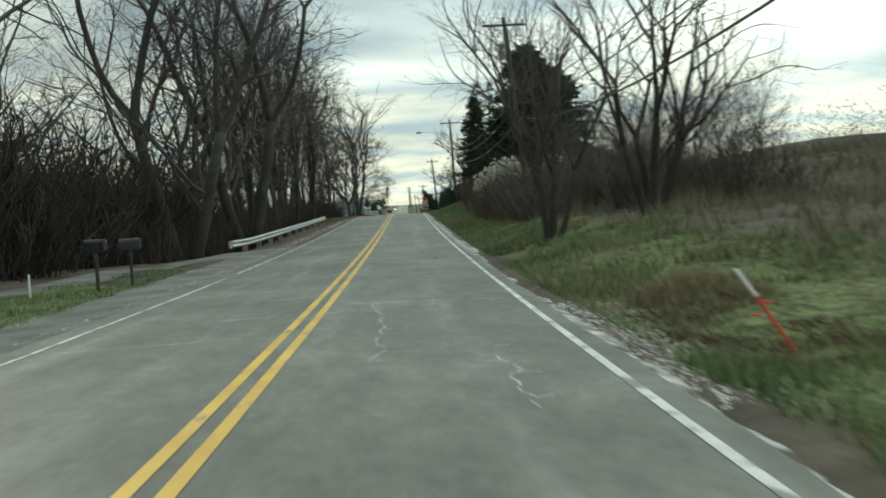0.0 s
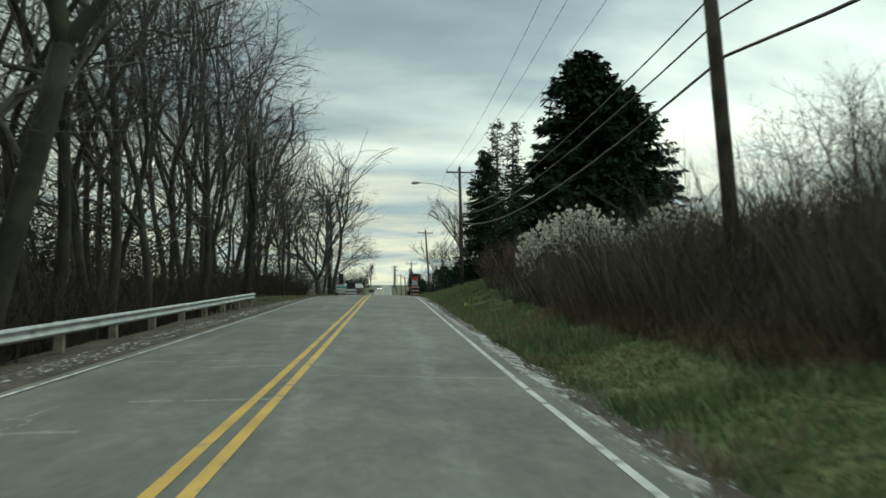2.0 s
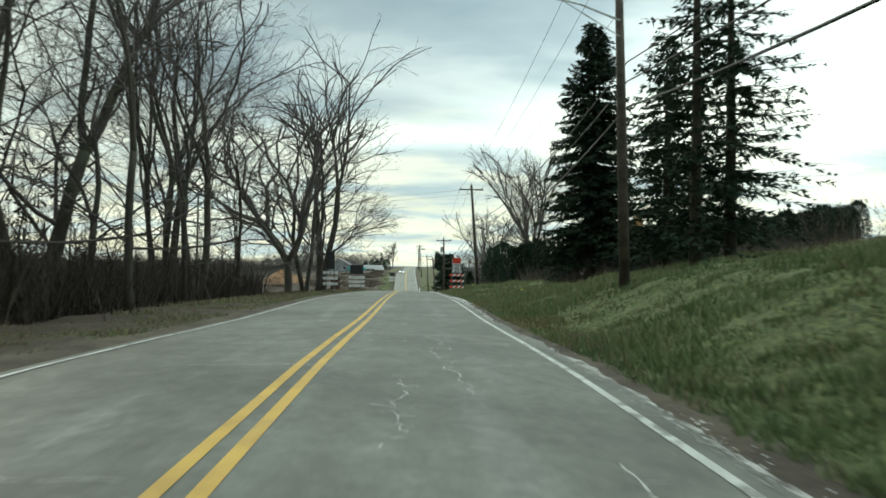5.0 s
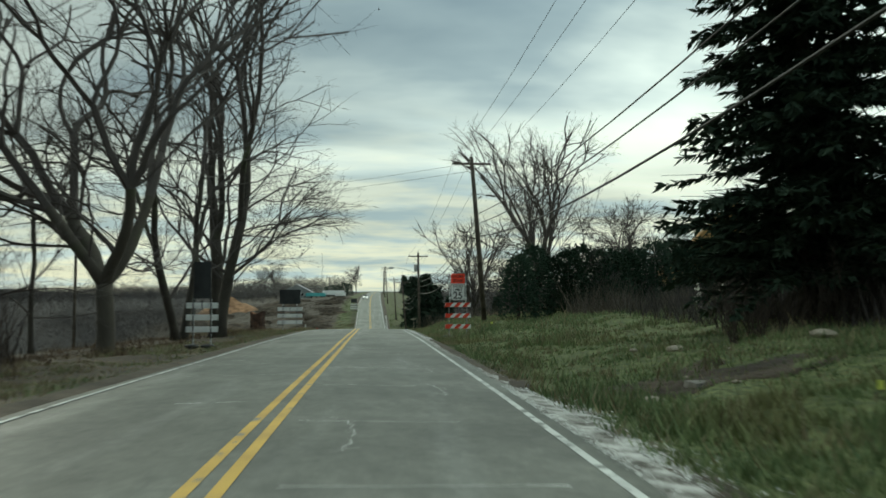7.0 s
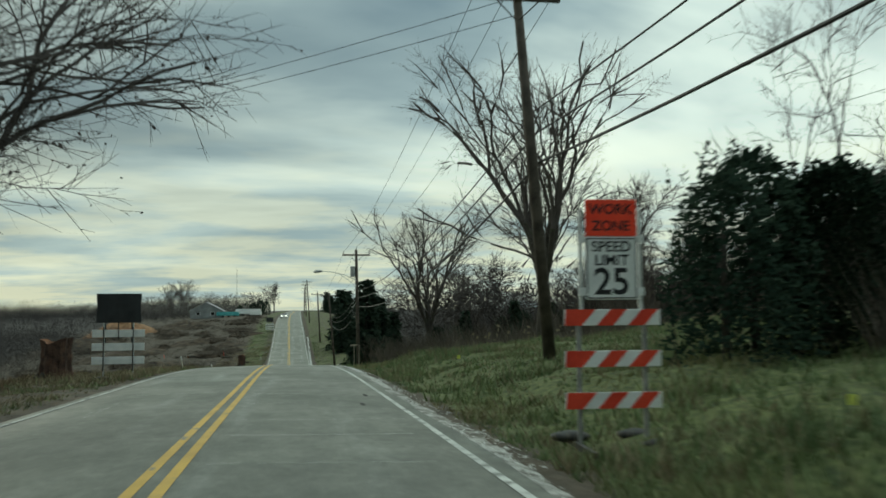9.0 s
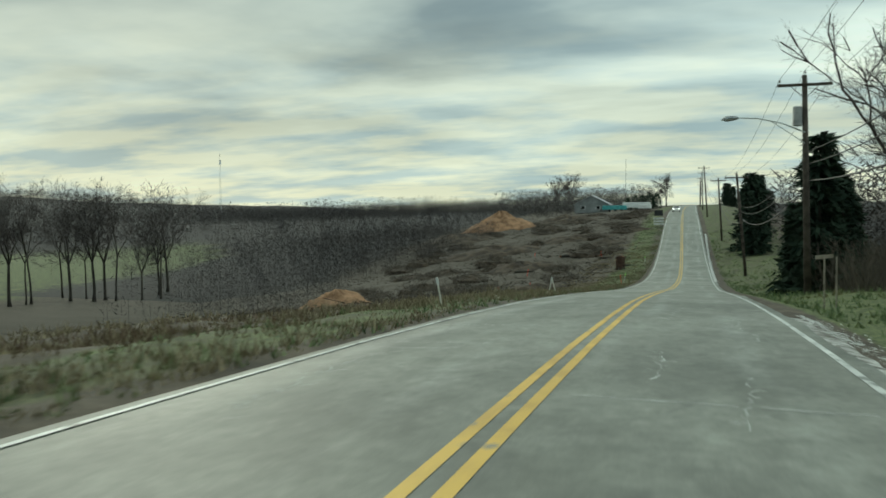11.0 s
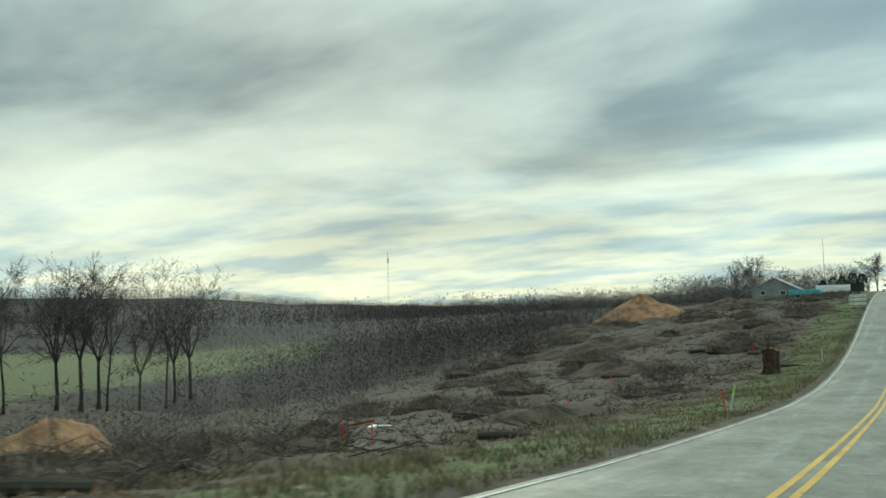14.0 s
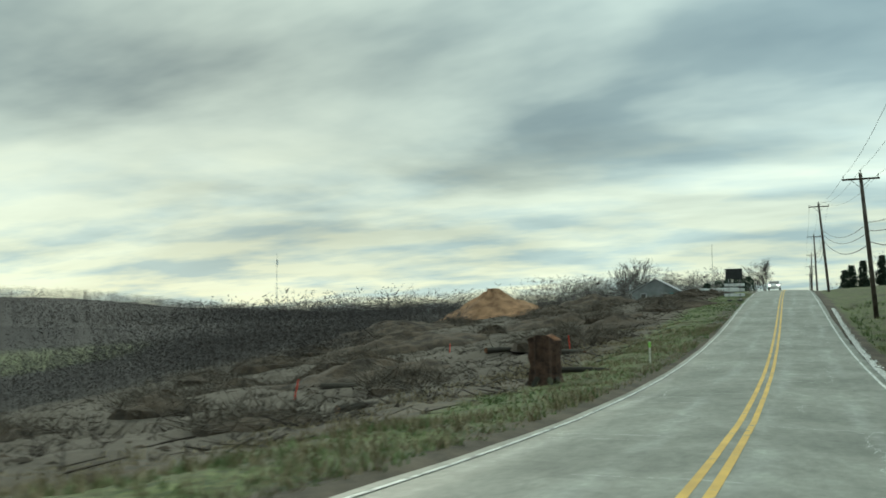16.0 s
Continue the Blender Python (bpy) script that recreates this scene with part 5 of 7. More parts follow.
scatter_blades("dry_grass", 22000, lambda r, n: (-4.0 - 8.5 * r.rand(n) ** 1.2, 165 + 150 * r.rand(n) ** 1.1), STRAW, "dead grass along the cleared ground", "grass", 6, 0.06, 0.30, 0.01, 0.025, patchy, 4)
scatter_blades("brown_weeds", 15000, lambda r, n: (7.2 + 24 * r.rand(n), -4 + 70 * r.rand(n)), TANWEED, "brown dead weeds on the hillside", "weeds", 7, 0.25, 1.0, 0.008, 0.022, patchy, 6)
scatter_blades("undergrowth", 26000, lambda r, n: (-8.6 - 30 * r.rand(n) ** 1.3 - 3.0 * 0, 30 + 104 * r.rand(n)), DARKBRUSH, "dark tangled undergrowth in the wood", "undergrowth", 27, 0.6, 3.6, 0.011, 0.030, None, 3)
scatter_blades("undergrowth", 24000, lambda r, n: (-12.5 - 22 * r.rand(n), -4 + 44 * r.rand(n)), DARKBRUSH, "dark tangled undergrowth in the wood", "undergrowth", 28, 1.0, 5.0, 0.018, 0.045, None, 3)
scatter_blades("brambles", 11000, lambda r, n: (6.7 + 9 * r.rand(n) ** 1.2, 31 + 33 * r.rand(n)), BRUSH, "brown brambles on the bank", "brambles", 29, 0.6, 2.6, 0.010, 0.022, None, 4)
scatter_blades("brown_weeds", 5000, lambda r, n: (5.8 + 3.3 * r.rand(n), 36 + 18 * r.rand(n)), LITTER, "low brown dead weeds along the foot of the brush", "weeds", 45, 0.15, 0.7, 0.008, 0.018, patchy, 4)
scatter_blades("brown_weeds", 5000, lambda r, n: (9 + 40 * r.rand(n), 180 + 20 * r.rand(n)), BRUSH, "brown weeds at the top of the bank", "weeds", 40, 0.3, 1.3, 0.012, 0.028, patchy, 4)
scatter_blades("brambles", 9000, lambda r, n: (12 + 60 * r.rand(n), 196 + 40 * r.rand(n)), BRUSH, "brown brambles beyond the grassy bank", "brambles", 30, 0.6, 2.8, 0.02, 0.05, None, 4)
scatter_blades("brambles", 5000, lambda r, n: (12.5 + 16 * r.rand(n) + 0.5 * 0, 124 + 26 * r.rand(n)), TWIG, "dark brush under the spruces", "brambles", 31, 0.4, 1.9, 0.010, 0.024, None, 4)
scatter_blades("brambles", 3500, lambda r, n: (10 + 44 * r.rand(n), 0 * r.rand(n)), BRUSH, "grey-brown weeds in front of the hedge", "brambles", 32, 0.5, 1.7, 0.010, 0.024, lambda x, y, r: hedge_foot(x, y, r), 4)
scatter_blades("dry_grass", 9000, lambda r, n: (-4.0 - 4.2 * r.rand(n), 74 + 92 * r.rand(n)), STRAW, "dead grass between the road and the wood", "grass", 33, 0.05, 0.22, 0.008, 0.018, patchy, 4)
scatter_blades("grass", 7000, lambda r, n: (-4.0 - 3.6 * r.rand(n) ** 1.2, 74 + 92 * r.rand(n)), GRASS, "thin green grass between the road and the wood", "grass", 34, 0.04, 0.16, 0.008, 0.018, patchy, 4)
scatter_blades("brown_weeds", 5000, lambda r, n: (-6.5 - 8 * r.rand(n), 128 + 70 * r.rand(n)), LITTER, "dark dead weeds below the last trees", "weeds", 35, 0.1, 0.4, 0.010, 0.024, patchy, 4)
scatter_blades("dry_grass", 12000, lambda r, n: (-6 - 40 * r.rand(n) ** 1.3, 190 + 42 * r.rand(n) ** 1.2), STRAW, "tan dead weeds over the cleared land", "grass", 39, 0.08, 0.4, 0.012, 0.035, patchy, 4)
scatter_blades("dead_brush", 22000, lambda r, n: (-10 - 52 * r.rand(n) ** 1.2, 205 + 215 * r.rand(n)), DARKBRUSH, "dead brush and roots over the cleared land", "brush", 36, 0.12, 0.7, 0.012, 0.04, patchy, 4, 0.3)
scatter_blades("leaf_litter", 14000, lambda r, n: (-3.9 - 6 * r.rand(n) ** 1.3, 34 + 140 * r.rand(n)), LITTER, "dry brown leaves along the wood's edge", "leaves", 8, 0.05, 0.10, 0.03, 0.05, None, 2, 0.9)
scatter_blades("leaf_litter", 5000, lambda r, n: (3.8 + 1.3 * r.rand(n), -4 + 180 * r.rand(n)), LITTER, "dead leaves along the gravel edge", "leaves", 9, 0.04, 0.09, 0.02, 0.04, patchy, 2, 0.9)


scatter_blades("dead_weeds", 1500, lambda r, n: (4.3 + 1.9 * r.rand(n), 3.4 + 4.2 * r.rand(n)), LITTER, "red-brown dead weeds round a marker post", "weeds", 46, 0.08, 0.34, 0.006, 0.014, None, 5, 0.25)
scatter_blades("dry_grass", 900, lambda r, n: (4.7 + 1.6 * r.rand(n), 6.2 + 3.2 * r.rand(n)), STRAW, "bleached grass clump on the verge", "grass", 47, 0.12, 0.42, 0.006, 0.012, None, 6)


def scatter_stones(name, n, area, smin, smax, mat, label, seed, keep=None):
    r = np.random.RandomState(seed)
    x, y = area(r, n)
    if keep is not None:
        k = keep(x, y, r)
        x, y = x[k], y[k]
    m = len(x)
    z = np.maximum(land(x, y), np.where(np.abs(x) < 3.5, road_z(y) - 0.02 * np.abs(x), -99))
    s = smin + (smax - smin) * r.rand(m) ** 2.2
    base = np.array([(1, 0, 0), (-1, 0, 0), (0, 1, 0), (0, -1, 0), (0, 0, 1), (0, 0, -1)], float)
    v = base[None] * s[:, None, None] * (0.6 + 0.8 * r.rand(m, 6, 1)) * np.array([1.2, 1.2, 0.55])
    a = r.rand(m) * 6.28
    ca, sa = np.cos(a)[:, None], np.sin(a)[:, None]
    v = np.stack([v[..., 0] * ca - v[..., 1] * sa, v[..., 0] * sa + v[..., 1] * ca, v[..., 2]], -1)
    v += np.stack([x, y, z + s * 0.15], -1)[:, None]
    f = np.array([(0, 2, 4), (2, 1, 4), (1, 3, 4), (3, 0, 4)])
    fs = (f[None] + 6 * np.arange(m)[:, None, None]).reshape(-1, 3)
    return soup(name, v.reshape(-1, 3).tolist(), fs.tolist(), mat, label, "gravel")


def edge_band(r, n):
    y = -5 + 190 * r.rand(n)
    wide = 0.14 + 0.26 * (np.sin(y * 0.21) > -0.2) + 0.6 * np.exp(-((y - 119) / 7) ** 2) + 0.0 * y
    return 3.32 + wide * np.abs(r.randn(n)) * 0.6, y


scatter_stones("gravel", 2200, lambda r, n: (3.5 + 1.1 * r.rand(n) ** 1.5, 2 + 7 * r.rand(n)), 0.006, 0.03, STONE, "grey gravel spilled at the road edge", 49)
scatter_stones("gravel", 12000, edge_band, 0.005, 0.020, STONE, "pale loose gravel along the broken road edge", 3, lambda x, y, r: ((np.sin(y * 0.9) + np.sin(y * 0.23 + 1) + 2.2 * r.rand(len(y))) > 0.4) & (y > 10 + 3 * r.rand(len(y))))
for a, b, w, n, sd in ((23, 58, 0.30, 2600, 41), (112.5, 124, 0.55, 5200, 42), (148, 190, 0.26, 4200, 43), (66, 84, 0.2, 700, 44)):
    scatter_stones("gravel", n, lambda r, k, a=a, b=b, w=w: (3.36 + np.abs(r.randn(k)) * w, a + (b - a) * r.rand(k)), 0.006, 0.024, LIMESTONE, "white crushed limestone at the broken road edge", sd, lambda x, y, r: (np.sin(y * 1.3) + np.sin(y * 0.47 + 1) + 2.4 * r.rand(len(y))) > 0.5)
scatter_stones("gravel", 4000, lambda r, n: (3.28 + np.abs(r.randn(n)) * 0.14, 255 + 70 * r.rand(n)), 0.02, 0.06, LIMESTONE, "pale crumbled gravel patch at the road edge", 4)
scatter_stones("gravel", 2500, lambda r, n: (-3.7 - np.abs(r.randn(n)) * 0.6, -4 + 80 * r.rand(n)), 0.01, 0.04, STONE, "small gravel on the narrow shoulder", 5)


# ---- utility poles and cables ----
ARMS = [(7.5, -14, 11.2), (7.5, 44.2, 11.3), (7.5, 102.0, 11.6), (7.0, 161.2, 10.1), (6.2, 213.2, 6.7), (5.7, 266.0, 4.3), (5.2, 315.0, 5.6), (3.6, 366.1, 10.1), (3.8, 420, 11.2), (4.0, 474, 11.6), (4.2, 528, 12.0), (4.6, 585, 12.4)]
LEAN = [-0.02, -0.09, -0.03, -0.08, -0.02, -0.09, -0.06, -0.07, -0.02, 0.02, -0.02, 0.0]      # sideways lean of each pole
POLES = []
for (ax, ay, az), ln in zip(ARMS, LEAN):
    h = az + 0.45 - lz(ax, ay)
    POLES.append((ax - ln * h, ay, az + 0.45 - lz(ax - ln * h, ay)))


def pole_at(i, h, dx=0.0):
    x, y, _ = POLES[i]
    return (x + LEAN[i] * h + dx, y, lz(x, y) + h)


def utility_pole(i):
    x, y, h = POLES[i]
    z = lz(x, y)
    lx = LEAN[i]
    root = thing("utility_pole", "brown wooden utility pole with crossarm and street lamp" if i in (2, 4) else "weathered brown wooden utility pole with a crossarm", "utility pole", (x, y, z), 0, "roadside pole line")
    g = Geo()
    g.tube([(0, 0, -0.4), (lx * h * 0.5, 0, h * 0.5), (lx * h, 0, h)], [0.17, 0.15, 0.115], 12)
    part("post", g, WOODPOLE, root, smooth=True)
    top = lx * h
    g = Geo()
    g.box((top - 1.2, -0.19, h - 0.52), (top + 1.2, -0.09, h - 0.39), bevel=0.012)
    part("crossarm", g, WOODPOLE, root)
    for s in (-1, 1):
        g = Geo()
        g.tube([(top + s * 0.05, -0.14, h - 1.05), (top + s * 0.62, -0.17, h - 0.5)], [0.018, 0.018], 5)
        part("brace", g, DARKMETAL, root)
    for dx, hz in ((-1.1, h - 0.39), (0.02, h), (1.1, h - 0.39)):
        g = Geo()
        g.tube([(top + dx, -0.14 if abs(dx) > 0.5 else 0, hz + a) for a in (0, 0.08, 0.10, 0.15, 0.17, 0.22)], [0.02, 0.02, 0.05, 0.055, 0.035, 0.03], 8)
        part("insulator", g, INSUL, root)
    if i in (2, 4):
        hl = 8.9 if i == 2 else 8.2
        ln = 3.6 if i == 2 else 3.0
        bx = lx * hl
        arm = Geo()
        arm.tube([(bx, -0.12, hl - 0.6), (bx - ln * 0.35, -0.12, hl - 0.12), (bx - ln * 0.7, -0.12, hl + 0.14), (bx - ln, -0.12, hl + 0.2)], [0.035, 0.032, 0.03, 0.028], 6)
        arm.tube([(bx, -0.12, hl - 1.1), (bx - ln * 0.5, -0.12, hl - 0.02)], [0.02, 0.02], 5)
        la = part("lamp_arm", arm, GALV, root)
        head = Geo()
        head.tube([(bx - ln + 0.05, -0.12, hl + 0.2), (bx - ln - 0.15, -0.12, hl + 0.2), (bx - ln - 0.5, -0.12, hl + 0.17), (bx - ln - 0.72, -0.12, hl + 0.14)], [0.05, 0.12, 0.14, 0.04], 8)
        part("lamp_head", head, LAMPHEAD, la, "grey street lamp head, unlit")
    if i in (1, 4):
        zt = h - 1.9
        g = Geo()
        g.tube([(lx * zt - 0.34, -0.05, zt + a) for a in (-0.45, -0.42, 0.42, 0.47)], [0.18, 0.22, 0.22, 0.15], 14)
        part("transformer", g, LAMPHEAD, root, "grey drum transformer")


for i in range(len(POLES)):
    utility_pole(i)


def cable(name, pts, r, sag, label, group):
    g = Geo()
    line = []
    for a, b in zip(pts, pts[1:]):
        for k in range(14):
            t = k / 14
            s_ = sag * (1.6 if a[1] < 0 and r > 0.015 else 1.0)
            line.append((a[0] + (b[0] - a[0]) * t, a[1] + (b[1] - a[1]) * t, a[2] + (b[2] - a[2]) * t - s_ * 4 * t * (1 - t)))
    line.append(pts[-1])
    g.tube(line, [r] * len(line), 5)
    tagged(new(name, g.mesh(name, WIRE)), label, "cable", group)


NP = len(POLES)
for dx in (-1.1, 0.02, 1.1):
    cable("power_line", [pole_at(i, POLES[i][2] + (0.22 if abs(dx) < 0.5 else -0.17), dx) for i in range(NP)], 0.009, 0.9, "thin dark conductor between utility poles", "conductors")
for drop, r, sag, lab in ((3.5, 0.022, 1.0, "black service cable below the crossarms"), (4.1, 0.024, 1.0, "black telephone cable below the crossarms"), (4.9, 0.034, 1.2, "thick black telephone cable on the pole line")):
    cable("telephone_cable", [pole_at(i, POLES[i][2] - drop - (0.75 if i == 1 else 0), 0.2) for i in range(NP)], r, sag, lab, "low cables")
for k in range(2):
    cable("service_cable", [pole_at(3, 9.3 + 0.5 * k), (-30 + 0.4 * k, 200, lz(-30, 200) + 16.2 + 0.5 * k)], 0.010, 0.8, "thin cable crossing over the road", "crossing cables")


root = thing("utility_pole", "tall bare wooden pole below the road", "utility pole", (-30, 200, lz(-30, 200)), 0, "roadside pole line")
g = Geo(); g.tube([(0, 0, -0.4), (0, 0, 17.2)], [0.18, 0.12], 12); part("post", g, WOODPOLE, root, smooth=True)
g = Geo(); g.tube([(0, 0, 16.6), (0.4, 0, 16.7)], [0.03, 0.03], 6); part("bracket", g, DARKMETAL, root)


# ---- guard rail ----
def guard_rail():
    y0, y1, x = 34.0, 74.5, -6.0
    root = thing("guard_rail", "galvanised steel guard rail with weathered posts", "guard rail")
    prof = [(0.00, 0.155), (0.035, 0.14), (0.075, 0.10), (0.075, 0.075), (0.0, 0.03), (0.0, -0.03), (0.075, -0.075), (0.075, -0.10), (0.035, -0.14), (0.0, -0.155)]
    seg = 3.81
    n = int((y1 - y0) / seg) + 1
    for k in range(n):
        a, b = y0 + k * seg, min(y0 + (k + 1) * seg + 0.15, y1)
        if b - a < 0.5:
            continue
        g = Geo()
        vs, fs = [], []
        for j, y in enumerate(np.linspace(a, b, 5)):
            zc = float(road_z(y)) + 0.15
            flare = -0.35 * max(0, (y0 + 3 - y) / 3) ** 2
            for px, pz in prof:
                vs.append((x + flare + px, y, zc + pz))
            for px, pz in prof:
                vs.append((x + flare + px - 0.006, y, zc + pz))
        m = len(prof)
        for j in range(4):
            for q in range(m - 1):
                o = j * 2 * m
                fs.append((o + q, o + q + 1, o + 2 * m + q + 1, o + 2 * m + q))
                fs.append((o + m + q + 1, o + m + q, o + 3 * m + q, o + 3 * m + q + 1))
        g.add(vs, fs)
        part("rail_beam", g, GALV, root, smooth=True)
        yp = a + 1.9
        if yp < y1:
            g = Geo()
            zb = lz(x - 0.15, yp)
            g.box((x - 0.24, yp - 0.09, zb - 0.3), (x - 0.03, yp + 0.09, float(road_z(yp)) + 0.29), bevel=0.012)
            part("post", g, PALEPOST, root)
    for y in (y0, y1):
        g = Geo()
        zc = float(road_z(y)) + 0.15
        fl = -0.35 if y == y0 else 0
        g.tube([(x + fl + 0.02, y - 0.02, zc - 0.17), (x + fl + 0.06, y + (0.12 if y > 50 else -0.12), zc - 0.17), (x + fl + 0.02, y + (0.2 if y > 50 else -0.2), zc - 0.17)], [0.02, 0.02, 0.02], 5)
        vs = []
        for zz in (-0.16, 0.16):
            for a in np.linspace(0, math.pi, 7):
                vs.append((x + fl + 0.04 - 0.09 * (1 - math.cos(a)), y + (1 if y > 50 else -1) * 0.16 * math.sin(a), zc + zz))
        g.add(vs, [(i, i + 1, i + 8, i + 7) for i in range(6)])
        part("end_wing", g, GALV, root)


guard_rail()


# ---- mailboxes ----
def mailbox(x, y, turn, dark):
    root = thing("mailbox", "dark metal mailbox on a wooden post", "mailbox", (x, y, lz(x, y) - 0.10), turn, "mailboxes by the drive")
    g = Geo(); g.box((-0.036, -0.036, -0.3), (0.036, 0.036, 1.06), bevel=0.008); part("post", g, WOODPOLE, root)
    g = Geo(); g.box((-0.28, -0.09, 1.03), (0.22, 0.09, 1.07), bevel=0.006); part("shelf", g, DARKMETAL, root)
    out = [(-0.10, 1.07), (0.10, 1.07), (0.10, 1.23)] + [(0.10 * math.cos(a), 1.23 + 0.10 * math.sin(a)) for a in np.linspace(0.3, math.pi - 0.3, 7)] + [(-0.10, 1.23)]
    g = Geo(); g.prism(out, -0.26, 0.24)
    g.v = [(b, a, c) for a, b, c in g.v]
    part("box", g, BLACK if dark else DARKMETAL, root)
    g = Geo(); g.prism([(p[0] * 1.05, 1.07 + (p[1] - 1.07) * 1.04) for p in out], 0.24, 0.26)
    g.v = [(b, a, c) for a, b, c in g.v]
    d = part("door", g, DARKMETAL, root)
    g = Geo(); g.box((0.255, -0.012, 1.25), (0.275, 0.012, 1.29)); part("latch", g, GALV, d)
    g = Geo(); g.box((-0.05, -0.115, 1.12), (0.12, -0.107, 1.15)); g.box((0.08, -0.115, 1.12), (0.12, -0.107, 1.24)); part("flag", g, DARKMETAL, root)


mailbox(-6.0, 16.6, -8, True)
mailbox(-5.7, 18.2, 5, False)


# ---- barricades ----
def stripes(root, x0, x1, z, hgt, y):
    """Slanting red stripes on the face of a rail, cut to its ends."""
    n, step, w = 3, 0.40, 0.21
    slant = hgt * 0.9
    for k in range(n):
        a = x0 + 0.005 + k * step
        bot = (max(a, x0), min(a + w, x1))
        topp = (min(a + slant, x1), min(a + slant + w, x1))
        if k == 0:
            pts = [(x0, z), (bot[1], z), (topp[1], z + hgt), (x0 + 0.02, z + hgt)]
        else:
            pts = [(bot[0], z), (bot[1], z), (topp[1], z + hgt), (topp[0], z + hgt)]
        g = Geo()
        g.prism(pts, y - 0.004, y - 0.001)
        part("stripe", g, RED_ST, root, "slanting red reflective stripe")


def words(parent, text, x, z, y, size, mat):
    cu = bpy.data.curves.new("lettering", "FONT")
    cu.body, cu.size, cu.align_x, cu.align_y, cu.extrude = text, size, "CENTER", "CENTER", 0.002
    cu.offset = size * 0.018
    cu.materials.append(mat)
    ob = new("lettering", cu)
    ob.parent = parent
    ob.matrix_basis = pose(x, y, z, 90, 0, 0)
    return ob


def barricade_stand(root, half, height, metal=GALV):
    for s in (-1, 1):
        x = s * half
        g = Geo()
        g.box((x - 0.025, 0.0, -0.05), (x + 0.025, 0.05, height), bevel=0.005)
        part("upright", g, metal, root)
        g = Geo()
        g.box((x - 0.03, -0.65, -0.02), (x + 0.03, 0.65, 0.05), bevel=0.005)
        f = part("foot", g, DARKMETAL, root)
    return root


def sandbag(root, x, y):
    g = Geo()
    bm = bmesh.new()
    bmesh.ops.create_uvsphere(bm, u_segments=10, v_segments=7, radius=1)
    rr = random.Random(int(x * 10))
    g.add([(x + v.co.x * 0.26 + rr.uniform(-0.02, 0.02), y + v.co.y * 0.15 + rr.uniform(-0.02, 0.02), 0.09 + v.co.z * 0.08) for v in bm.verts], [tuple(q.index for q in f.verts) for f in bm.faces])
    bm.free()
    part("sandbag", g, BLACK if x > 0 else DARKMETAL, root, smooth=True)


def speed_barricade(x, y, turn):
    root = thing("barricade", "striped three-rail barricade carrying a work zone speed sign", "barricade", (x, y, lz(x, y)), turn, "work zone barricades")
    barricade_stand(root, 0.42, 1.68, INSUL)
    for z in (0.48, 0.99, 1.50):
        g = Geo()
        g.box((-0.61, -0.035, z), (0.61, -0.005, z + 0.20), bevel=0.006)
        r = part("rail", g, WHITE_PL, root, "white rail with red stripes")
        stripes(r, -0.61, 0.61, z, 0.20, -0.036)
    for s in (-1, 1):
        g = Geo(); g.box((s * 0.38 - 0.02, 0.0, 1.6), (s * 0.38 + 0.02, 0.04, 2.95)); part("sign_post", g, GALV, root)
    for z in (1.92, 2.58):
        g = Geo(); g.box((-0.42, -0.02, z - 0.05), (0.42, 0.0, z + 0.05)); part("crossbar", g, WHITE_PL, root)
    g = Geo(); g.box((-0.335, -0.04, 1.82), (0.335, -0.028, 2.60), bevel=0.004)
    sg = part("speed_sign", g, WHITE_PL, root, "white speed limit sign with black letters")
    g = Geo()
    for lo, hi in (((-0.32, -0.0435, 2.573), (0.32, -0.041, 2.587)), ((-0.32, -0.0435, 1.833), (0.32, -0.041, 1.847)), ((-0.32, -0.0435, 1.833), (-0.306, -0.041, 2.587)), ((0.306, -0.0435, 1.833), (0.32, -0.041, 2.587))):
        g.box(lo, hi)
    part("border", g, BLACK, sg)
    words(sg, "SPEED", 0, 2.475, -0.042, 0.185, BLACK)
    words(sg, "LIMIT", 0, 2.305, -0.042, 0.185, BLACK)
    words(sg, "25", 0, 2.03, -0.042, 0.46, BLACK)
    g = Geo(); g.box((-0.325, -0.042, 2.612), (0.325, -0.030, 3.07), bevel=0.004)
    wz = part("work_zone_sign", g, ORANGE, root, "orange-red work zone plate")
    words(wz, "WORK", 0, 2.945, -0.044, 0.175, BLACK)
    words(wz, "ZONE", 0, 2.735, -0.044, 0.175, BLACK)
    sandbag(root, 0.45, -0.45), sandbag(root, -0.45, 0.4), sandbag(root, 0.42, 0.45)


speed_barricade(5.05, 149.4, -4)


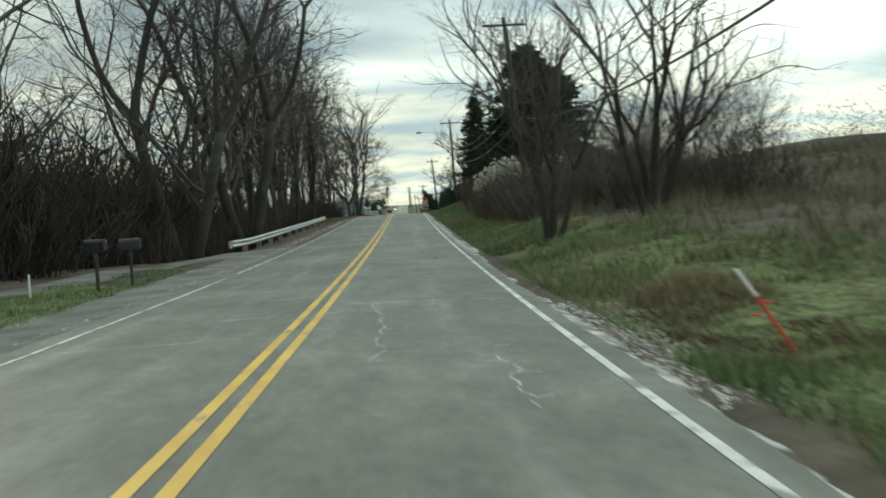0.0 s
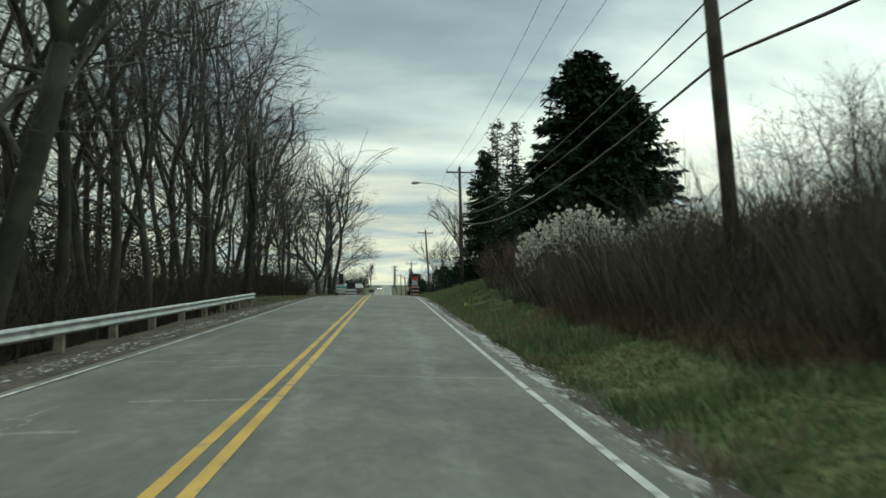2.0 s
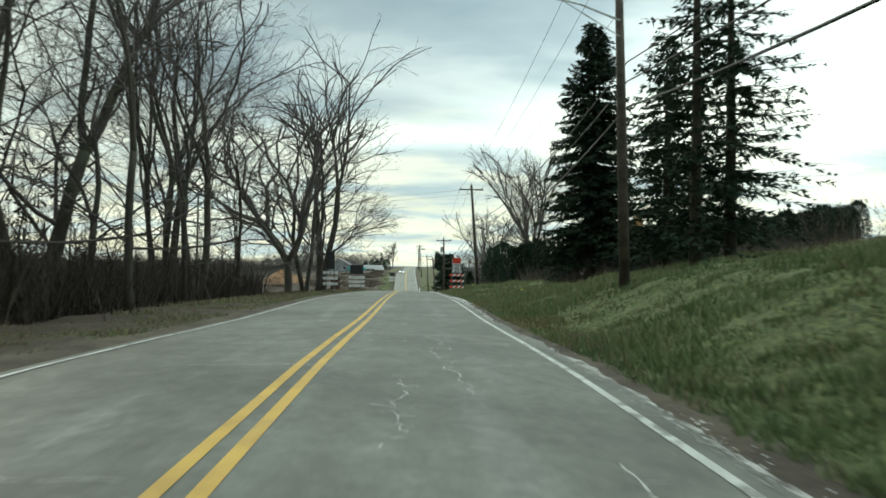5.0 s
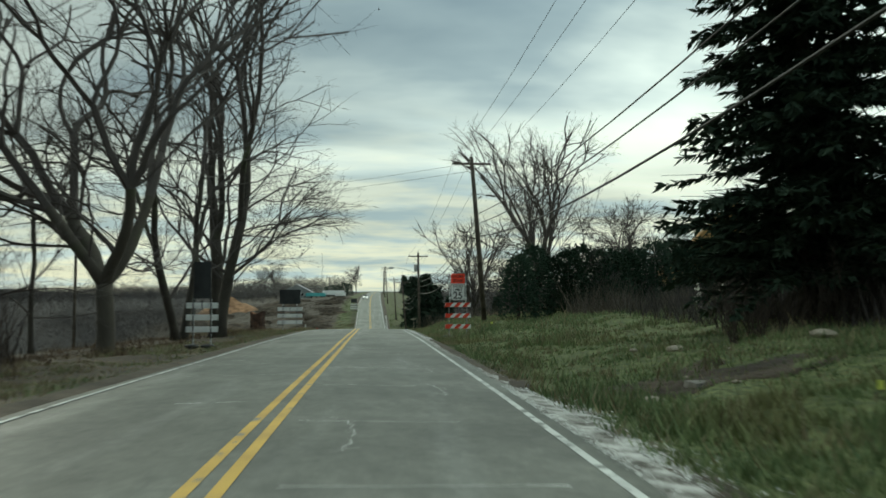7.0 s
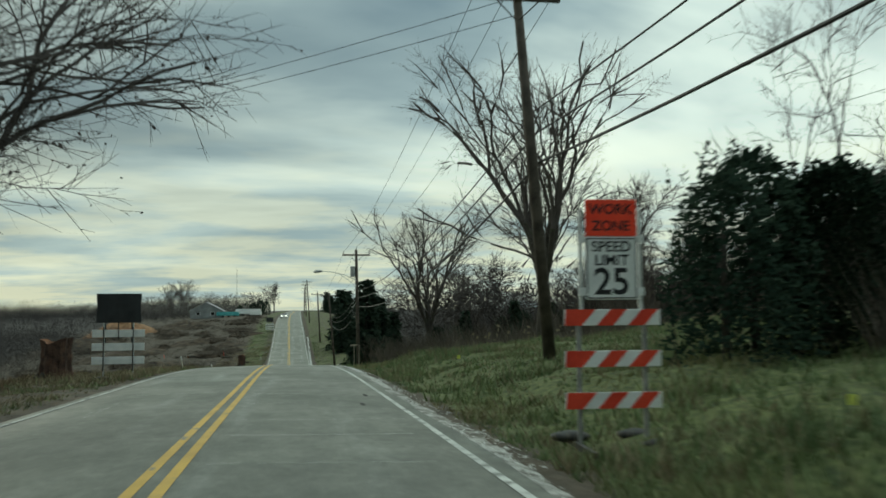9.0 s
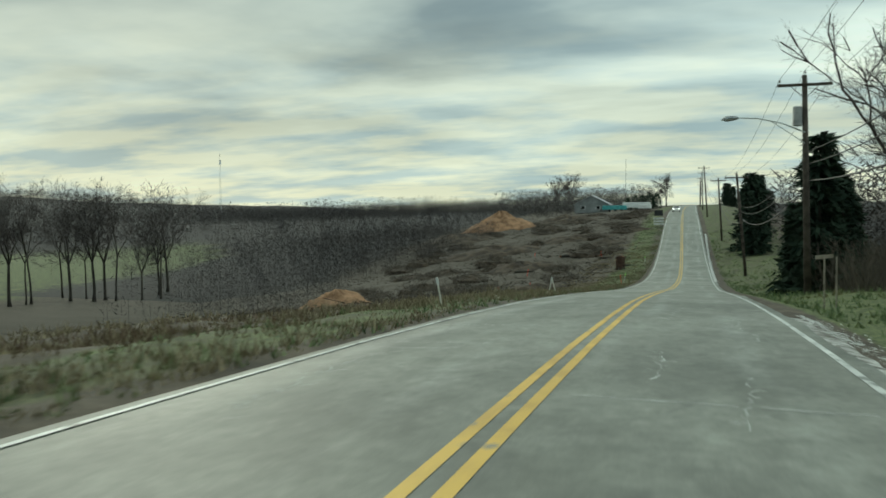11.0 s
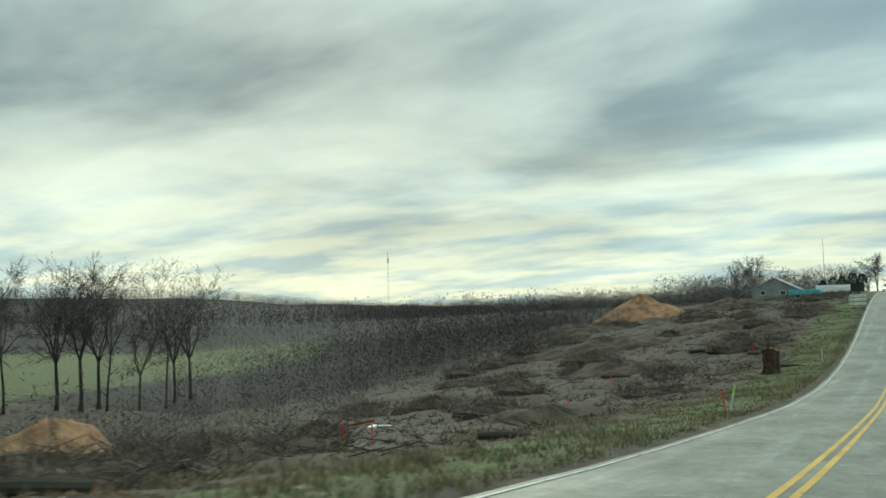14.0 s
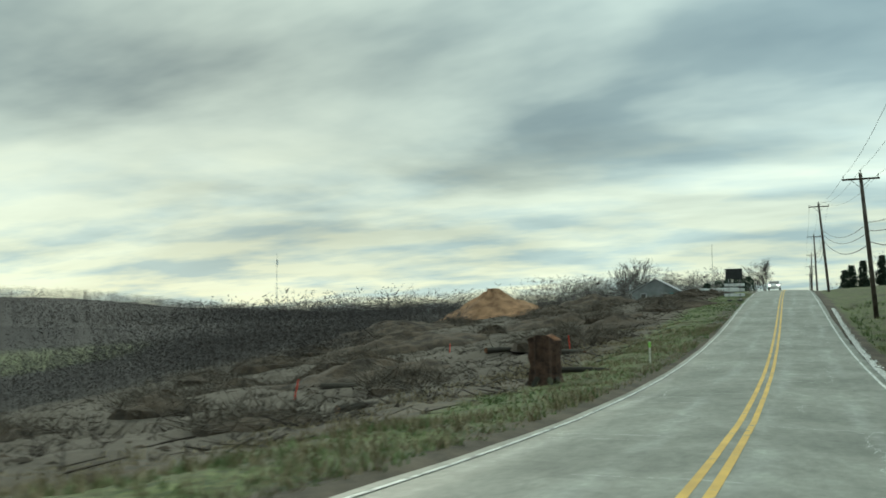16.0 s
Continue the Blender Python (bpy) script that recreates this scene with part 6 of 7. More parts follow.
def back_barricade(x, y, turn, half, sign_w, sign_z0, sign_z1, rail_h, rails, group="work zone barricades"):
    root = thing("barricade", "three-rail barricade with a dark sign panel, seen unstriped", "barricade", (x, y, lz(x, y)), turn, group)
    barricade_stand(root, half * 0.56, sign_z0)
    for z in rails:
        g = Geo(); g.box((-half, -0.04, z), (half, -0.01, z + rail_h), bevel=0.006)
        r = part("rail", g, RAILBACK, root)
    for s in (-1, 1):
        g = Geo(); g.box((s * half * 0.56 - 0.018, -0.065, 0.3), (s * half * 0.56 + 0.018, -0.041, rails[2] + 0.35)); part("strut", g, DARKMETAL, root)
    g = Geo(); g.box((-0.018, -0.065, rails[2] - 0.05), (0.018, -0.045, sign_z0 + 0.1)); part("strut", g, DARKMETAL, root)
    for s in (-1, 1):
        g = Geo(); g.box((s * half * 0.5 - 0.02, 0.005, 1.2), (s * half * 0.5 + 0.02, 0.045, sign_z1 - 0.1)); part("sign_post", g, DARKMETAL, root)
    # the panel bows a little in the wind
    g = Geo()
    vs, fs, n = [], [], 8
    for side in (0, 1):
        for i in range(n + 1):
            for j in range(3):
                u, w = i / n * 2 - 1, j / 2
                xx = u * sign_w * (0.5 - 0.02 * math.sin(math.pi * w))
                vs.append((xx, -0.055 + 0.05 * u * u + 0.02 * side, sign_z0 + (sign_z1 - sign_z0) * w))
    for i in range(n):
        for j in range(2):
            a = i * 3 + j
            fs.append((a, a + 3, a + 4, a + 1))
            o = (n + 1) * 3
            fs.append((o + a + 1, o + a + 4, o + a + 3, o + a))
    o = (n + 1) * 3
    ring = [i * 3 for i in range(n + 1)] + [n * 3 + 1] + [i * 3 + 2 for i in reversed(range(n + 1))] + [1]
    fs += [(a, b, b + o, a + o) for a, b in zip(ring, ring[1:] + ring[:1])]
    g.add(vs, fs)
    part("sign_panel", g, SIGNBACK, root, "dark back of a sign panel")
    sandbag(root, -half * 0.5, -0.5), sandbag(root, half * 0.5, -0.5)
    return root


back_barricade(-4.94, 139.9, 3, 0.55, 0.60, 1.75, 3.05, 0.20, (0.56, 0.98, 1.40))
back_barricade(-4.98, 170.7, 4, 0.87, 1.50, 1.98, 3.0, 0.26, (0.54, 1.01, 1.48))
back_barricade(-5.0, 338.4, 4, 0.96, 1.60, 2.20, 3.25, 0.28, (0.5, 1.0, 1.5))


# ---- stumps, mounds, stakes and debris on the cleared ground ----
STUMPBARK = material("stump_bark", (0.032, 0.020, 0.015), (0.095, 0.054, 0.038), 3.0, 0.95, 0.9, 14.0, bdist=0.06)


def stump(x, y, r, h, seed, label):
    rg_ = random.Random(seed)
    root = thing("tree_stump", label, "stump", (x, y, lz(x, y)), 0, "stumps")
    n, rows = 18, 7
    prof = [rg_.uniform(0.8, 1.2) for _ in range(n)]
    g = Geo()
    vs = []
    for j in range(rows):
        f = j / (rows - 1)
        for i in range(n):
            a = 2 * math.pi * i / n
            rr = r * prof[i] * (1.12 - 0.22 * min(1, f * 2) + 0.10 * f) * rg_.uniform(0.93, 1.07)
            top = h * (0.95 + 0.05 * math.sin(a * 2 + seed) + rg_.uniform(-0.03, 0.03)) if j == rows - 1 else h * 0.9 * f
            vs.append((math.cos(a) * rr, math.sin(a) * rr, -0.2 + top))
    fs = [(j * n + i, j * n + (i + 1) % n, (j + 1) * n + (i + 1) % n, (j + 1) * n + i) for j in range(rows - 1) for i in range(n)]
    g.add(vs, fs)
    part("bark", g, STUMPBARK, root)
    g = Geo()
    rim = vs[-n:]
    mid = [(p[0] * 0.5, p[1] * 0.5, p[2] - 0.10 + rg_.uniform(-0.06, 0.04)) for p in rim]
    g.add([(p[0] * 0.97, p[1] * 0.97, p[2] - 0.01) for p in rim] + mid + [(0, 0, h * 0.62)], [(i, (i + 1) % n, n + (i + 1) % n, n + i) for i in range(n)] + [(n + i, n + (i + 1) % n, 2 * n) for i in range(n)])
    part("cut_face", g, STUMPWOOD, root, "raw orange-brown torn wood")
    for k in range(5):
        a = rg_.uniform(0, 6.28)
        g = Geo()
        g.tube([(math.cos(a) * r * 0.9, math.sin(a) * r * 0.9, 0.25), (math.cos(a) * r * 1.35, math.sin(a) * r * 1.35, 0.02), (math.cos(a) * r * 1.7, math.sin(a) * r * 1.7, -0.2)], [0.12, 0.08, 0.03], 6)
        part("root", g, BARK, root)


stump(-7.55, 172.6, 0.50, 1.75, 2, "tall torn tree stump beside a barricade")
stump(-7.45, 278.6, 0.52, 1.95, 5, "tall dark stump with a raw orange top")


def mound(name, x, y, r, h, seed, label, mat=MULCH, stretch=1.0):
    rg_ = np.random.RandomState(seed)
    n, rows = 40, 14
    vs = [(x, y, lz(x, y) + h)]
    ph = rg_.rand(6) * 6.28
    for j in range(1, rows + 1):
        f = j / rows
        for i in range(n):
            a = 2 * math.pi * i / n
            k = 1 + 0.12 * math.sin(2 * a + ph[0]) + 0.07 * math.sin(5 * a + ph[1]) + 0.03 * math.sin(11 * a + ph[2])
            px, py = x + math.cos(a) * r * f * k * stretch, y + math.sin(a) * r * f * k
            hh = h * max(0, 1 - f) ** 1.05 * (1 + 0.05 * math.sin(9 * a + 7 * f + ph[3])) + rg_.uniform(-0.04, 0.04) * h * (f < 1)
            vs.append((px, py, lz(px, py) + (hh if j < rows else -0.15)))
    fs = [(0, 1 + i, 1 + (i + 1) % n) for i in range(n)]
    fs += [(1 + (j - 1) * n + i, 1 + j * n + i, 1 + j * n + (i + 1) % n, 1 + (j - 1) * n + (i + 1) % n) for j in range(1, rows) for i in range(n)]
    g = Geo(); g.add(vs, fs)
    ob = new(name, g.mesh(name, mat, True))
    return tagged(ob, label, "mound")


mound("mulch_mound", -45.4, 380, 8.4, 5.0, 1, "large conical mound of orange-brown wood chips", stretch=1.15)
mound("mulch_mound", -29.0, 239, 4.2, 2.2, 2, "low mound of orange wood chips near the road")
DARKSOIL = material("turned_soil", (0.032, 0.025, 0.018), (0.080, 0.059, 0.041), 0.8, 0.95, 0.9, 6.0, bdist=0.2)
for k, (x, y, r, h) in enumerate(((-30, 384, 8, 2.2), (-20, 330, 5, 1.2), (-34, 322, 7, 1.6), (-13, 318, 3.0, 0.9), (-24, 296, 5, 1.2), (-50, 352, 9, 2.0), (-14, 254, 3, 0.7), (-9.5, 336, 2.6, 0.9))):
    mound("earth_mound", x, y, r, h, 10 + k, "heap of dark earth and cleared brush", DARKSOIL, 1.3)


def stake(x, y, h, lean, label, tape=None, mat=STAKEWOOD, w=0.045, turn=0):
    root = thing("survey_stake", label, "stake", (x, y, lz(x, y)), turn, "survey stakes")
    g = Geo()
    g.box((-w / 2, -0.012, -0.15), (w / 2, 0.012, h), pose(0, 0, 0, 0, lean, 0), 0.003)
    part("lath", g, mat, root)
    if tape:
        g = Geo(); g.box((-w * 0.7, -0.018, h * 0.72), (w * 0.7, 0.018, h * 0.98), pose(0, 0, 0, 0, lean, 0))
        part("tape", g, tape, root, "bright marker tape")


stake(-6.28, 215.9, 0.85, 11, "pale wooden survey stake leaning on the verge", WHITE_PL, w=0.048)
stake(-5.95, 216.0, 0.80, -14, "pale wooden survey stake leaning on the verge", w=0.048)
stake(-4.9, 249.7, 1.0, 12, "pale stake with lime green tape", LIME, w=0.06)
stake(-5.1, 249.9, 0.85, -6, "thin red survey stake beside a lime one", mat=RED_ST, w=0.05)
stake(-4.8, 284.8, 0.9, 0, "pale stake with lime green tape", LIME, w=0.07)
stake(-5.6, 193, 0.8, -10, "pale wooden survey stake on the verge", WHITE_PL)
stake(-7.3, 15.9, 0.55, 0, "short white marker stake by the drive", mat=WHITE_PL)
stake(-8.6, 132, 0.9, 4, "short white marker stake below the trees", mat=WHITE_PL)
for x, y in ((-14, 238), (-16, 262), (-20, 282), (-12, 300), (-24, 310), (-17, 244)):
    stake(x, y, 0.9, rng.uniform(-14, 14), "thin red survey stake among cleared brush", mat=RED_ST, w=0.06)


def marker_flag(x, y, h):
    root = thing("marker_flag", "small yellow-green utility flag on a wire in the grass", "marker flag", (x, y, lz(x, y)), rng.uniform(-30, 30), "utility flags")
    g = Geo(); g.tube([(0, 0, -0.1), (0.02, 0, h)], [0.004, 0.003], 5); part("wire", g, DARKMETAL, root)
    g = Geo()
    vs = [(0.02 + 0.025 * i, 0.012 * math.sin(i * 1.3) + 0.002 * k, h - 0.10 * j) for k in (0, 1) for i in range(5) for j in (0, 1)]
    g.add(vs, [(2 * i, 2 * i + 1, 2 * i + 3, 2 * i + 2) for i in range(4)] + [(10 + 2 * i, 12 + 2 * i, 13 + 2 * i, 11 + 2 * i) for i in range(4)])
    part("flag", g, FLAGYELLOW, root)


FLAGYELLOW = material("yellow_flag_plastic", (0.55, 0.60, 0.10), (0.72, 0.75, 0.16), 3.0, 0.6, 0.0)
for x, y in ((4.5, 63.0), (5.8, 164.0), (6.2, 146.5), (6.6, 118.0)):
    marker_flag(x, y, 0.38)
# leaning red and white marker by the road
root = thing("marker_post", "leaning red plastic marker post with a white top", "marker post", (5.24, 4.4, lz(5.24, 4.4)), 0)
g = Geo(); g.tube([(0.12, 0, -0.1), (-0.33, 0.05, 0.62)], [0.019, 0.018], 8); part("post", g, RED_ST, root)
g = Geo(); g.tube([(-0.33, 0.05, 0.62), (-0.52, 0.07, 0.90)], [0.019, 0.018], 8); part("sleeve", g, WHITE_PL, root, "white sleeve")
for a, b in ((0.10, 0.0), (-0.02, 0.12)):
    g = Geo(); g.box((-0.33 + a - 0.035, 0.0, 0.54 - b), (-0.33 + a + 0.04, 0.03, 0.565 - b)); part("ribbon", g, RED_ST, root)
stake(9.2, 9.0, 0.5, 0, "short white marker stake on the hillside", mat=WHITE_PL, w=0.03)
# two white posts of a small frame by the evergreens
root = thing("post_frame", "small frame of two pale posts and a top board", "post", (5.2, 198, lz(5.2, 198)), 0)
for s in (-0.17, 0.17):
    g = Geo(); g.box((s - 0.02, -0.02, -0.2), (s + 0.02, 0.02, 1.6)); part("post", g, PALEPOST, root)
g = Geo(); g.box((-0.26, -0.03, 1.55), (0.24, 0.03, 1.66), pose(0, 0, 0, 0, -6, 0)); part("board", g, PALEPOST, root)


def log_pile():
    """Sticks, slash and broken branches over the cleared land."""
    rg_ = random.Random(9)
    g = Geo()
    for _ in range(5200):
        y = rg_.uniform(196, 420)
        x = -(7.5 if y > 262 else 11.0) - 46 * rg_.random() ** 1.4
        z = lz(x, y)
        a, ln = rg_.uniform(0, 6.28), rg_.uniform(0.25, 1.3)
        r = rg_.uniform(0.008, 0.032)
        tilt = rg_.uniform(-0.1, 0.35)
        g.tube([(x, y, z + 0.02), (x + math.cos(a) * ln, y + math.sin(a) * ln, z + 0.05 + tilt * ln)], [r, r * 0.5], 4, cap=False)
    return tagged(new("slash", g.mesh("slash", DARKBRUSH)), "broken branches and slash strewn over cleared land", "debris", kind="stuff")


log_pile()


def brush_heap(x, y, r, h, seed):
    """A heap of torn branches and roots over earth."""
    rg_ = random.Random(seed)
    root = thing("brush_heap", "heap of torn grey branches and earth on cleared land", "brush heap", (x, y, lz(x, y)), seed * 40, "brush heaps")
    g = Geo()
    n, rows = 20, 5
    vs = [(0, 0, h * 0.75)]
    for j in range(1, rows + 1):
        f = j / rows
        for i in range(n):
            a = 2 * math.pi * i / n
            k = rg_.uniform(0.85, 1.15)
            vs.append((math.cos(a) * r * 1.5 * f * k, math.sin(a) * r * f * k, h * 0.75 * (1 - f) * rg_.uniform(0.7, 1.3) - (0.5 if j == rows else 0)))
    g.add(vs, [(0, 1 + i, 1 + (i + 1) % n) for i in range(n)] + [(1 + (j - 1) * n + i, 1 + j * n + i, 1 + j * n + (i + 1) % n, 1 + (j - 1) * n + (i + 1) % n) for j in range(1, rows) for i in range(n)])
    part("earth", g, DARKSOIL, root)
    g = Geo()
    for _ in range(int(150 * r)):
        a, f = rg_.uniform(0, 6.28), math.sqrt(rg_.random())
        p = Vector((math.cos(a) * r * 1.5 * f, math.sin(a) * r * f, h * 0.75 * (1 - f) * 0.9))
        d = Vector((rg_.uniform(-1, 1), rg_.uniform(-1, 1), rg_.uniform(0.05, 0.7))).normalized() * rg_.uniform(0.4, 1.4)
        w = rg_.uniform(0.008, 0.026)
        g.tube([tuple(p), tuple(p + d * 0.5 + Vector((0, 0, rg_.uniform(-0.1, 0.1)))), tuple(p + d)], [w, w * 0.8, w * 0.3], 4, cap=False)
    tagged(part("branch_mass", g, BRUSH, root), "torn grey-brown branches", kind="stuff")


rg3 = random.Random(52)
for k in range(64):
    y = rg3.uniform(222, 420)
    x = -(10.5 if y > 262 else 14.5) - 40 * rg3.random() ** 1.2 * min(1, (y - 190) / 90)
    brush_heap(x, y, rg3.uniform(1.2, 3.2), rg3.uniform(0.6, 1.5), 60 + k)
scatter_stones("clods", 3500, lambda r, n: (-8 - 40 * r.rand(n) ** 1.4, 196 + 200 * r.rand(n)), 0.04, 0.20, DARKSOIL, "clods of dark earth on cleared land", 21)
scatter_stones("wood_chips", 4200, lambda r, n: (-6.5 - 10 * r.rand(n), 194 + 34 * r.rand(n)), 0.03, 0.13, LITTER, "scattered wood chips and bark beside the road", 22)
scatter_stones("wood_chips", 2600, lambda r, n: (-5.2 - 13 * r.rand(n) ** 1.2, 194 + 32 * r.rand(n)), 0.02, 0.10, PALEPOST, "pale splintered wood scattered beside the road", 24)
rg2 = random.Random(31)


def log(x, y, ln, r, turn, label="cut log lying on cleared ground", mat=BARK):
    root = thing("log", label, "log", (x, y, lz(x, y) + r * 0.8), turn, "cut logs")
    g = Geo(); g.tube([(-ln / 2, 0, 0), (0, 0.04, 0.03), (ln / 2, 0, 0)], [r, r * 0.95, r * 0.85], 9); part("bark", g, mat, root, smooth=False)
    for s in (-1, 1):
        g = Geo(); g.tube([(s * ln / 2, 0, 0), (s * (ln / 2 + 0.012), 0, 0)], [r * 0.88 if s < 0 else r * 0.78] * 2, 9); part("cut_end", g, STUMPWOOD, root)


for x, y, ln, r, t in ((-6.7, 281, 2.0, 0.11, 8), (-12, 226, 2.4, 0.16, 30), (-15, 232, 1.8, 0.14, 100), (-11, 296, 2.2, 0.15, 150), (-18, 305, 3.0, 0.2, 60), (-22, 290, 2.6, 0.18, 10), (-13, 275, 2.0, 0.14, 75), (-9.6, 240, 1.6, 0.12, 20)):
    log(x, y, ln, r, t)
RUSTRED = material("rust_red_paint", (0.16, 0.03, 0.02), (0.30, 0.07, 0.045), 2.0, 0.7, 0.2)
# a plank and a red fallen frame seen on the slope
root = thing("plank", "pale plank lying across rubble", "plank", (-14, 223.5, lz(-14, 223.5) + 0.35), 20)
g = Geo(); g.box((-0.8, -0.1, 0), (0.8, 0.1, 0.05), bevel=0.008); part("board", g, PALEPOST, root)
for a in (-0.7, 0.5):
    g = Geo(); g.box((a, -0.06, -0.4), (a + 0.15, 0.06, -0.002)); part("support", g, BARK, root)
root = thing("red_frame", "fallen red steel frame among brush", "steel frame", (-31, 262, lz(-31, 262)), 35)
root.scale = (0.7, 0.7, 0.7)
for a, b in (((-2.5, 0, 0.1), (2.4, 0, 1.0)), ((-2.2, 0.7, 0.1), (2.6, 0.6, 0.8)), ((-1, 0, 0.35), (-0.8, 0.7, 0.3)), ((1, 0, 0.75), (1.2, 0.66, 0.6))):
    g = Geo(); g.tube([a, b], [0.08, 0.08], 6); part("bar", g, RUSTRED, root)
root = thing("white_sheet", "crumpled white plastic sheet on rubble", "sheet", (-28.5, 262, lz(-28.5, 262)), 0)
g = Geo()
gv = [(i * 0.25 - 0.75, j * 0.22 - 0.3, 0.12 + 0.12 * rg2.random()) for i in range(7) for j in range(4)]
g.add(gv + [(p[0], p[1], p[2] - 0.02) for p in gv], [(i * 4 + j, i * 4 + 4 + j, i * 4 + 5 + j, i * 4 + 1 + j) for i in range(6) for j in range(3)] + [(28 + i * 4 + j, 28 + i * 4 + 1 + j, 28 + i * 4 + 5 + j, 28 + i * 4 + 4 + j) for i in range(6) for j in range(3)])
part("sheet", g, WHITE_PL, root)


CONCRETE = material("weathered_concrete", (0.12, 0.112, 0.098), (0.22, 0.21, 0.19), 2.5, 0.9, 0.5, 24.0)


def boulder(x, y, s, seed):
    rg_ = random.Random(seed)
    bm = bmesh.new()
    bmesh.ops.create_icosphere(bm, subdivisions=2, radius=1)
    g = Geo()
    g.add([((v.co.x * s * 1.35 * rg_.uniform(0.9, 1.1), v.co.y * s * rg_.uniform(0.9, 1.1), v.co.z * s * 0.55 + s * 0.25)) for v in bm.verts], [tuple(q.index for q in f.verts) for f in bm.faces])
    bm.free()
    ob = new("rock", g.mesh("rock", ROCK))
    ob.matrix_basis = pose(x, y, lz(x, y), 0, 0, seed * 50)
    tagged(ob, "flat tan rock half sunk in the grass", "rock", "rocks on the verge")


for k, (x, y, s) in enumerate(((8.1, 128.3, 0.18), (9.0, 129.2, 0.13), (7.6, 130.0, 0.10), (10.9, 127.0, 0.22), (8.7, 126.8, 0.09), (11.6, 128.8, 0.16), (9.9, 124.0, 0.12), (10.6, 123.2, 0.20), (11.3, 124.2, 0.15), (10.2, 122.3, 0.10), (5.7, 122.7, 0.17), (6.3, 122.4, 0.08), (6.9, 124.4, 0.10), (7.4, 123.9, 0.12), (7.8, 124.6, 0.07), (6.1, 124.3, 0.06), (8.3, 123.6, 0.09), (5.4, 123.6, 0.06), (7.0, 122.5, 0.07))):
    boulder(x, y, s, k)
mound("earth_mound", 7.2, 123.8, 1.5, 0.16, 40, "low spill of brown earth and stones in the grass", DARKSOIL, 1.5)
root = thing("concrete_slab", "broken grey concrete slab half sunk in earth", "slab", (6.9, 123.2, lz(6.9, 123.2) + 0.02), 18)
root.scale = (0.75, 0.6, 0.8)
g = Geo()
g.add([(-0.75, -0.42, -0.08), (0.6, -0.5, -0.08), (0.85, 0.1, -0.08), (0.3, 0.5, -0.08), (-0.6, 0.38, -0.08), (-0.73, -0.40, 0.05), (0.58, -0.48, 0.07), (0.82, 0.1, 0.06), (0.29, 0.48, 0.04), (-0.58, 0.36, 0.05)], [(4, 3, 2, 1, 0), (5, 6, 7, 8, 9)] + [(i, (i + 1) % 5, 5 + (i + 1) % 5, 5 + i) for i in range(5)])
part("slab", g, CONCRETE, root)


# ---- light cracks and patches on the asphalt ----
def cracks():
    rg_ = random.Random(77)
    v, f = [], []
    def line(pts, w):
        for (x0, y0), (x1, y1) in zip(pts, pts[1:]):
            d = math.hypot(x1 - x0, y1 - y0) or 1
            nx_, ny_ = -(y1 - y0) / d * w / 2, (x1 - x0) / d * w / 2
            k = len(v)
            for x, y in ((x0 + nx_, y0 + ny_), (x0 - nx_, y0 - ny_), (x1 - nx_, y1 - ny_), (x1 + nx_, y1 + ny_)):
                v.append((x + float(road_x(y)), y, float(road_z(y)) - 0.02 * abs(x) + 0.004))
            f.append((k, k + 1, k + 2, k + 3))
    y = 2.0
    while y < 330:
        kind = rg_.random()
        if kind < 0.7:
            # across the lane, broken into dashes
            x0 = rg_.choice((-2.9, 0.35, 0.35, -2.9, -1.5)); x1 = x0 + rg_.uniform(0.8, 2.7)
            n, yy, wd = 14, y, rg_.uniform(0.014, 0.034)
            for k in range(n):
                y2 = yy + rg_.uniform(-0.02, 0.02)
                if rg_.random() < 0.9:
                    line([(x0 + (x1 - x0) * k / n, yy), (x0 + (x1 - x0) * (k + 1) / n, y2)], wd * rg_.uniform(0.5, 1.4))
                yy = y2
        else:
            # along the wheel track, feathered with short spurs
            x, yy = rg_.choice((1.7, 1.8, 2.3, 1.0, -1.6, -2.2)), y
            for k in range(rg_.randint(10, 46)):
                x2, y2 = x + rg_.uniform(-0.07, 0.07), yy + rg_.uniform(0.06, 0.2)
                
                if rg_.random() < 0.62:
                    line([(x, yy), (x2, y2)], rg_.uniform(0.005, 0.020))
                if rg_.random() < 0.5:
                    line([(x2, y2), (x2 + rg_.uniform(-0.22, 0.22), y2 + rg_.uniform(-0.08, 0.12))], rg_.uniform(0.006, 0.02))
                x, yy = x2, y2
        y += rg_.uniform(0.6, 2.5)
    soup("pale_cracks", v, f, PALE_CRACK, "pale grit-filled cracks in the asphalt", "crack")


cracks()


def pothole(x, y, s, seed):
    rg_ = random.Random(seed)
    n = 14
    vs = [(x + math.cos(6.283 * i / n) * s * 0.42 * rg_.uniform(0.45, 1.3), y + math.sin(6.283 * i / n) * s * 3.2 * rg_.uniform(0.45, 1.3)) for i in range(n)]
    g = Geo()
    g.add([(a + float(road_x(b)), b, float(road_z(b)) - 0.02 * abs(a) + 0.004) for a, b in vs], [tuple(range(n))])
    tagged(new("pothole_patch", g.mesh("pothole_patch", TAR)), "small dark broken patch in the asphalt", "pothole", "potholes")


for k, (x, y, s) in enumerate(((-2.9, 203.5, 0.16), (-2.95, 206.5, 0.2), (-2.3, 212.4, 0.2), (-2.6, 216, 0.2), (-2.9, 222, 0.15), (2.5, 155.5, 0.13), (2.75, 158, 0.12), (2.2, 20.5, 0.12), (1.9, 24.0, 0.1))):
    pothole(x, y, s, k)


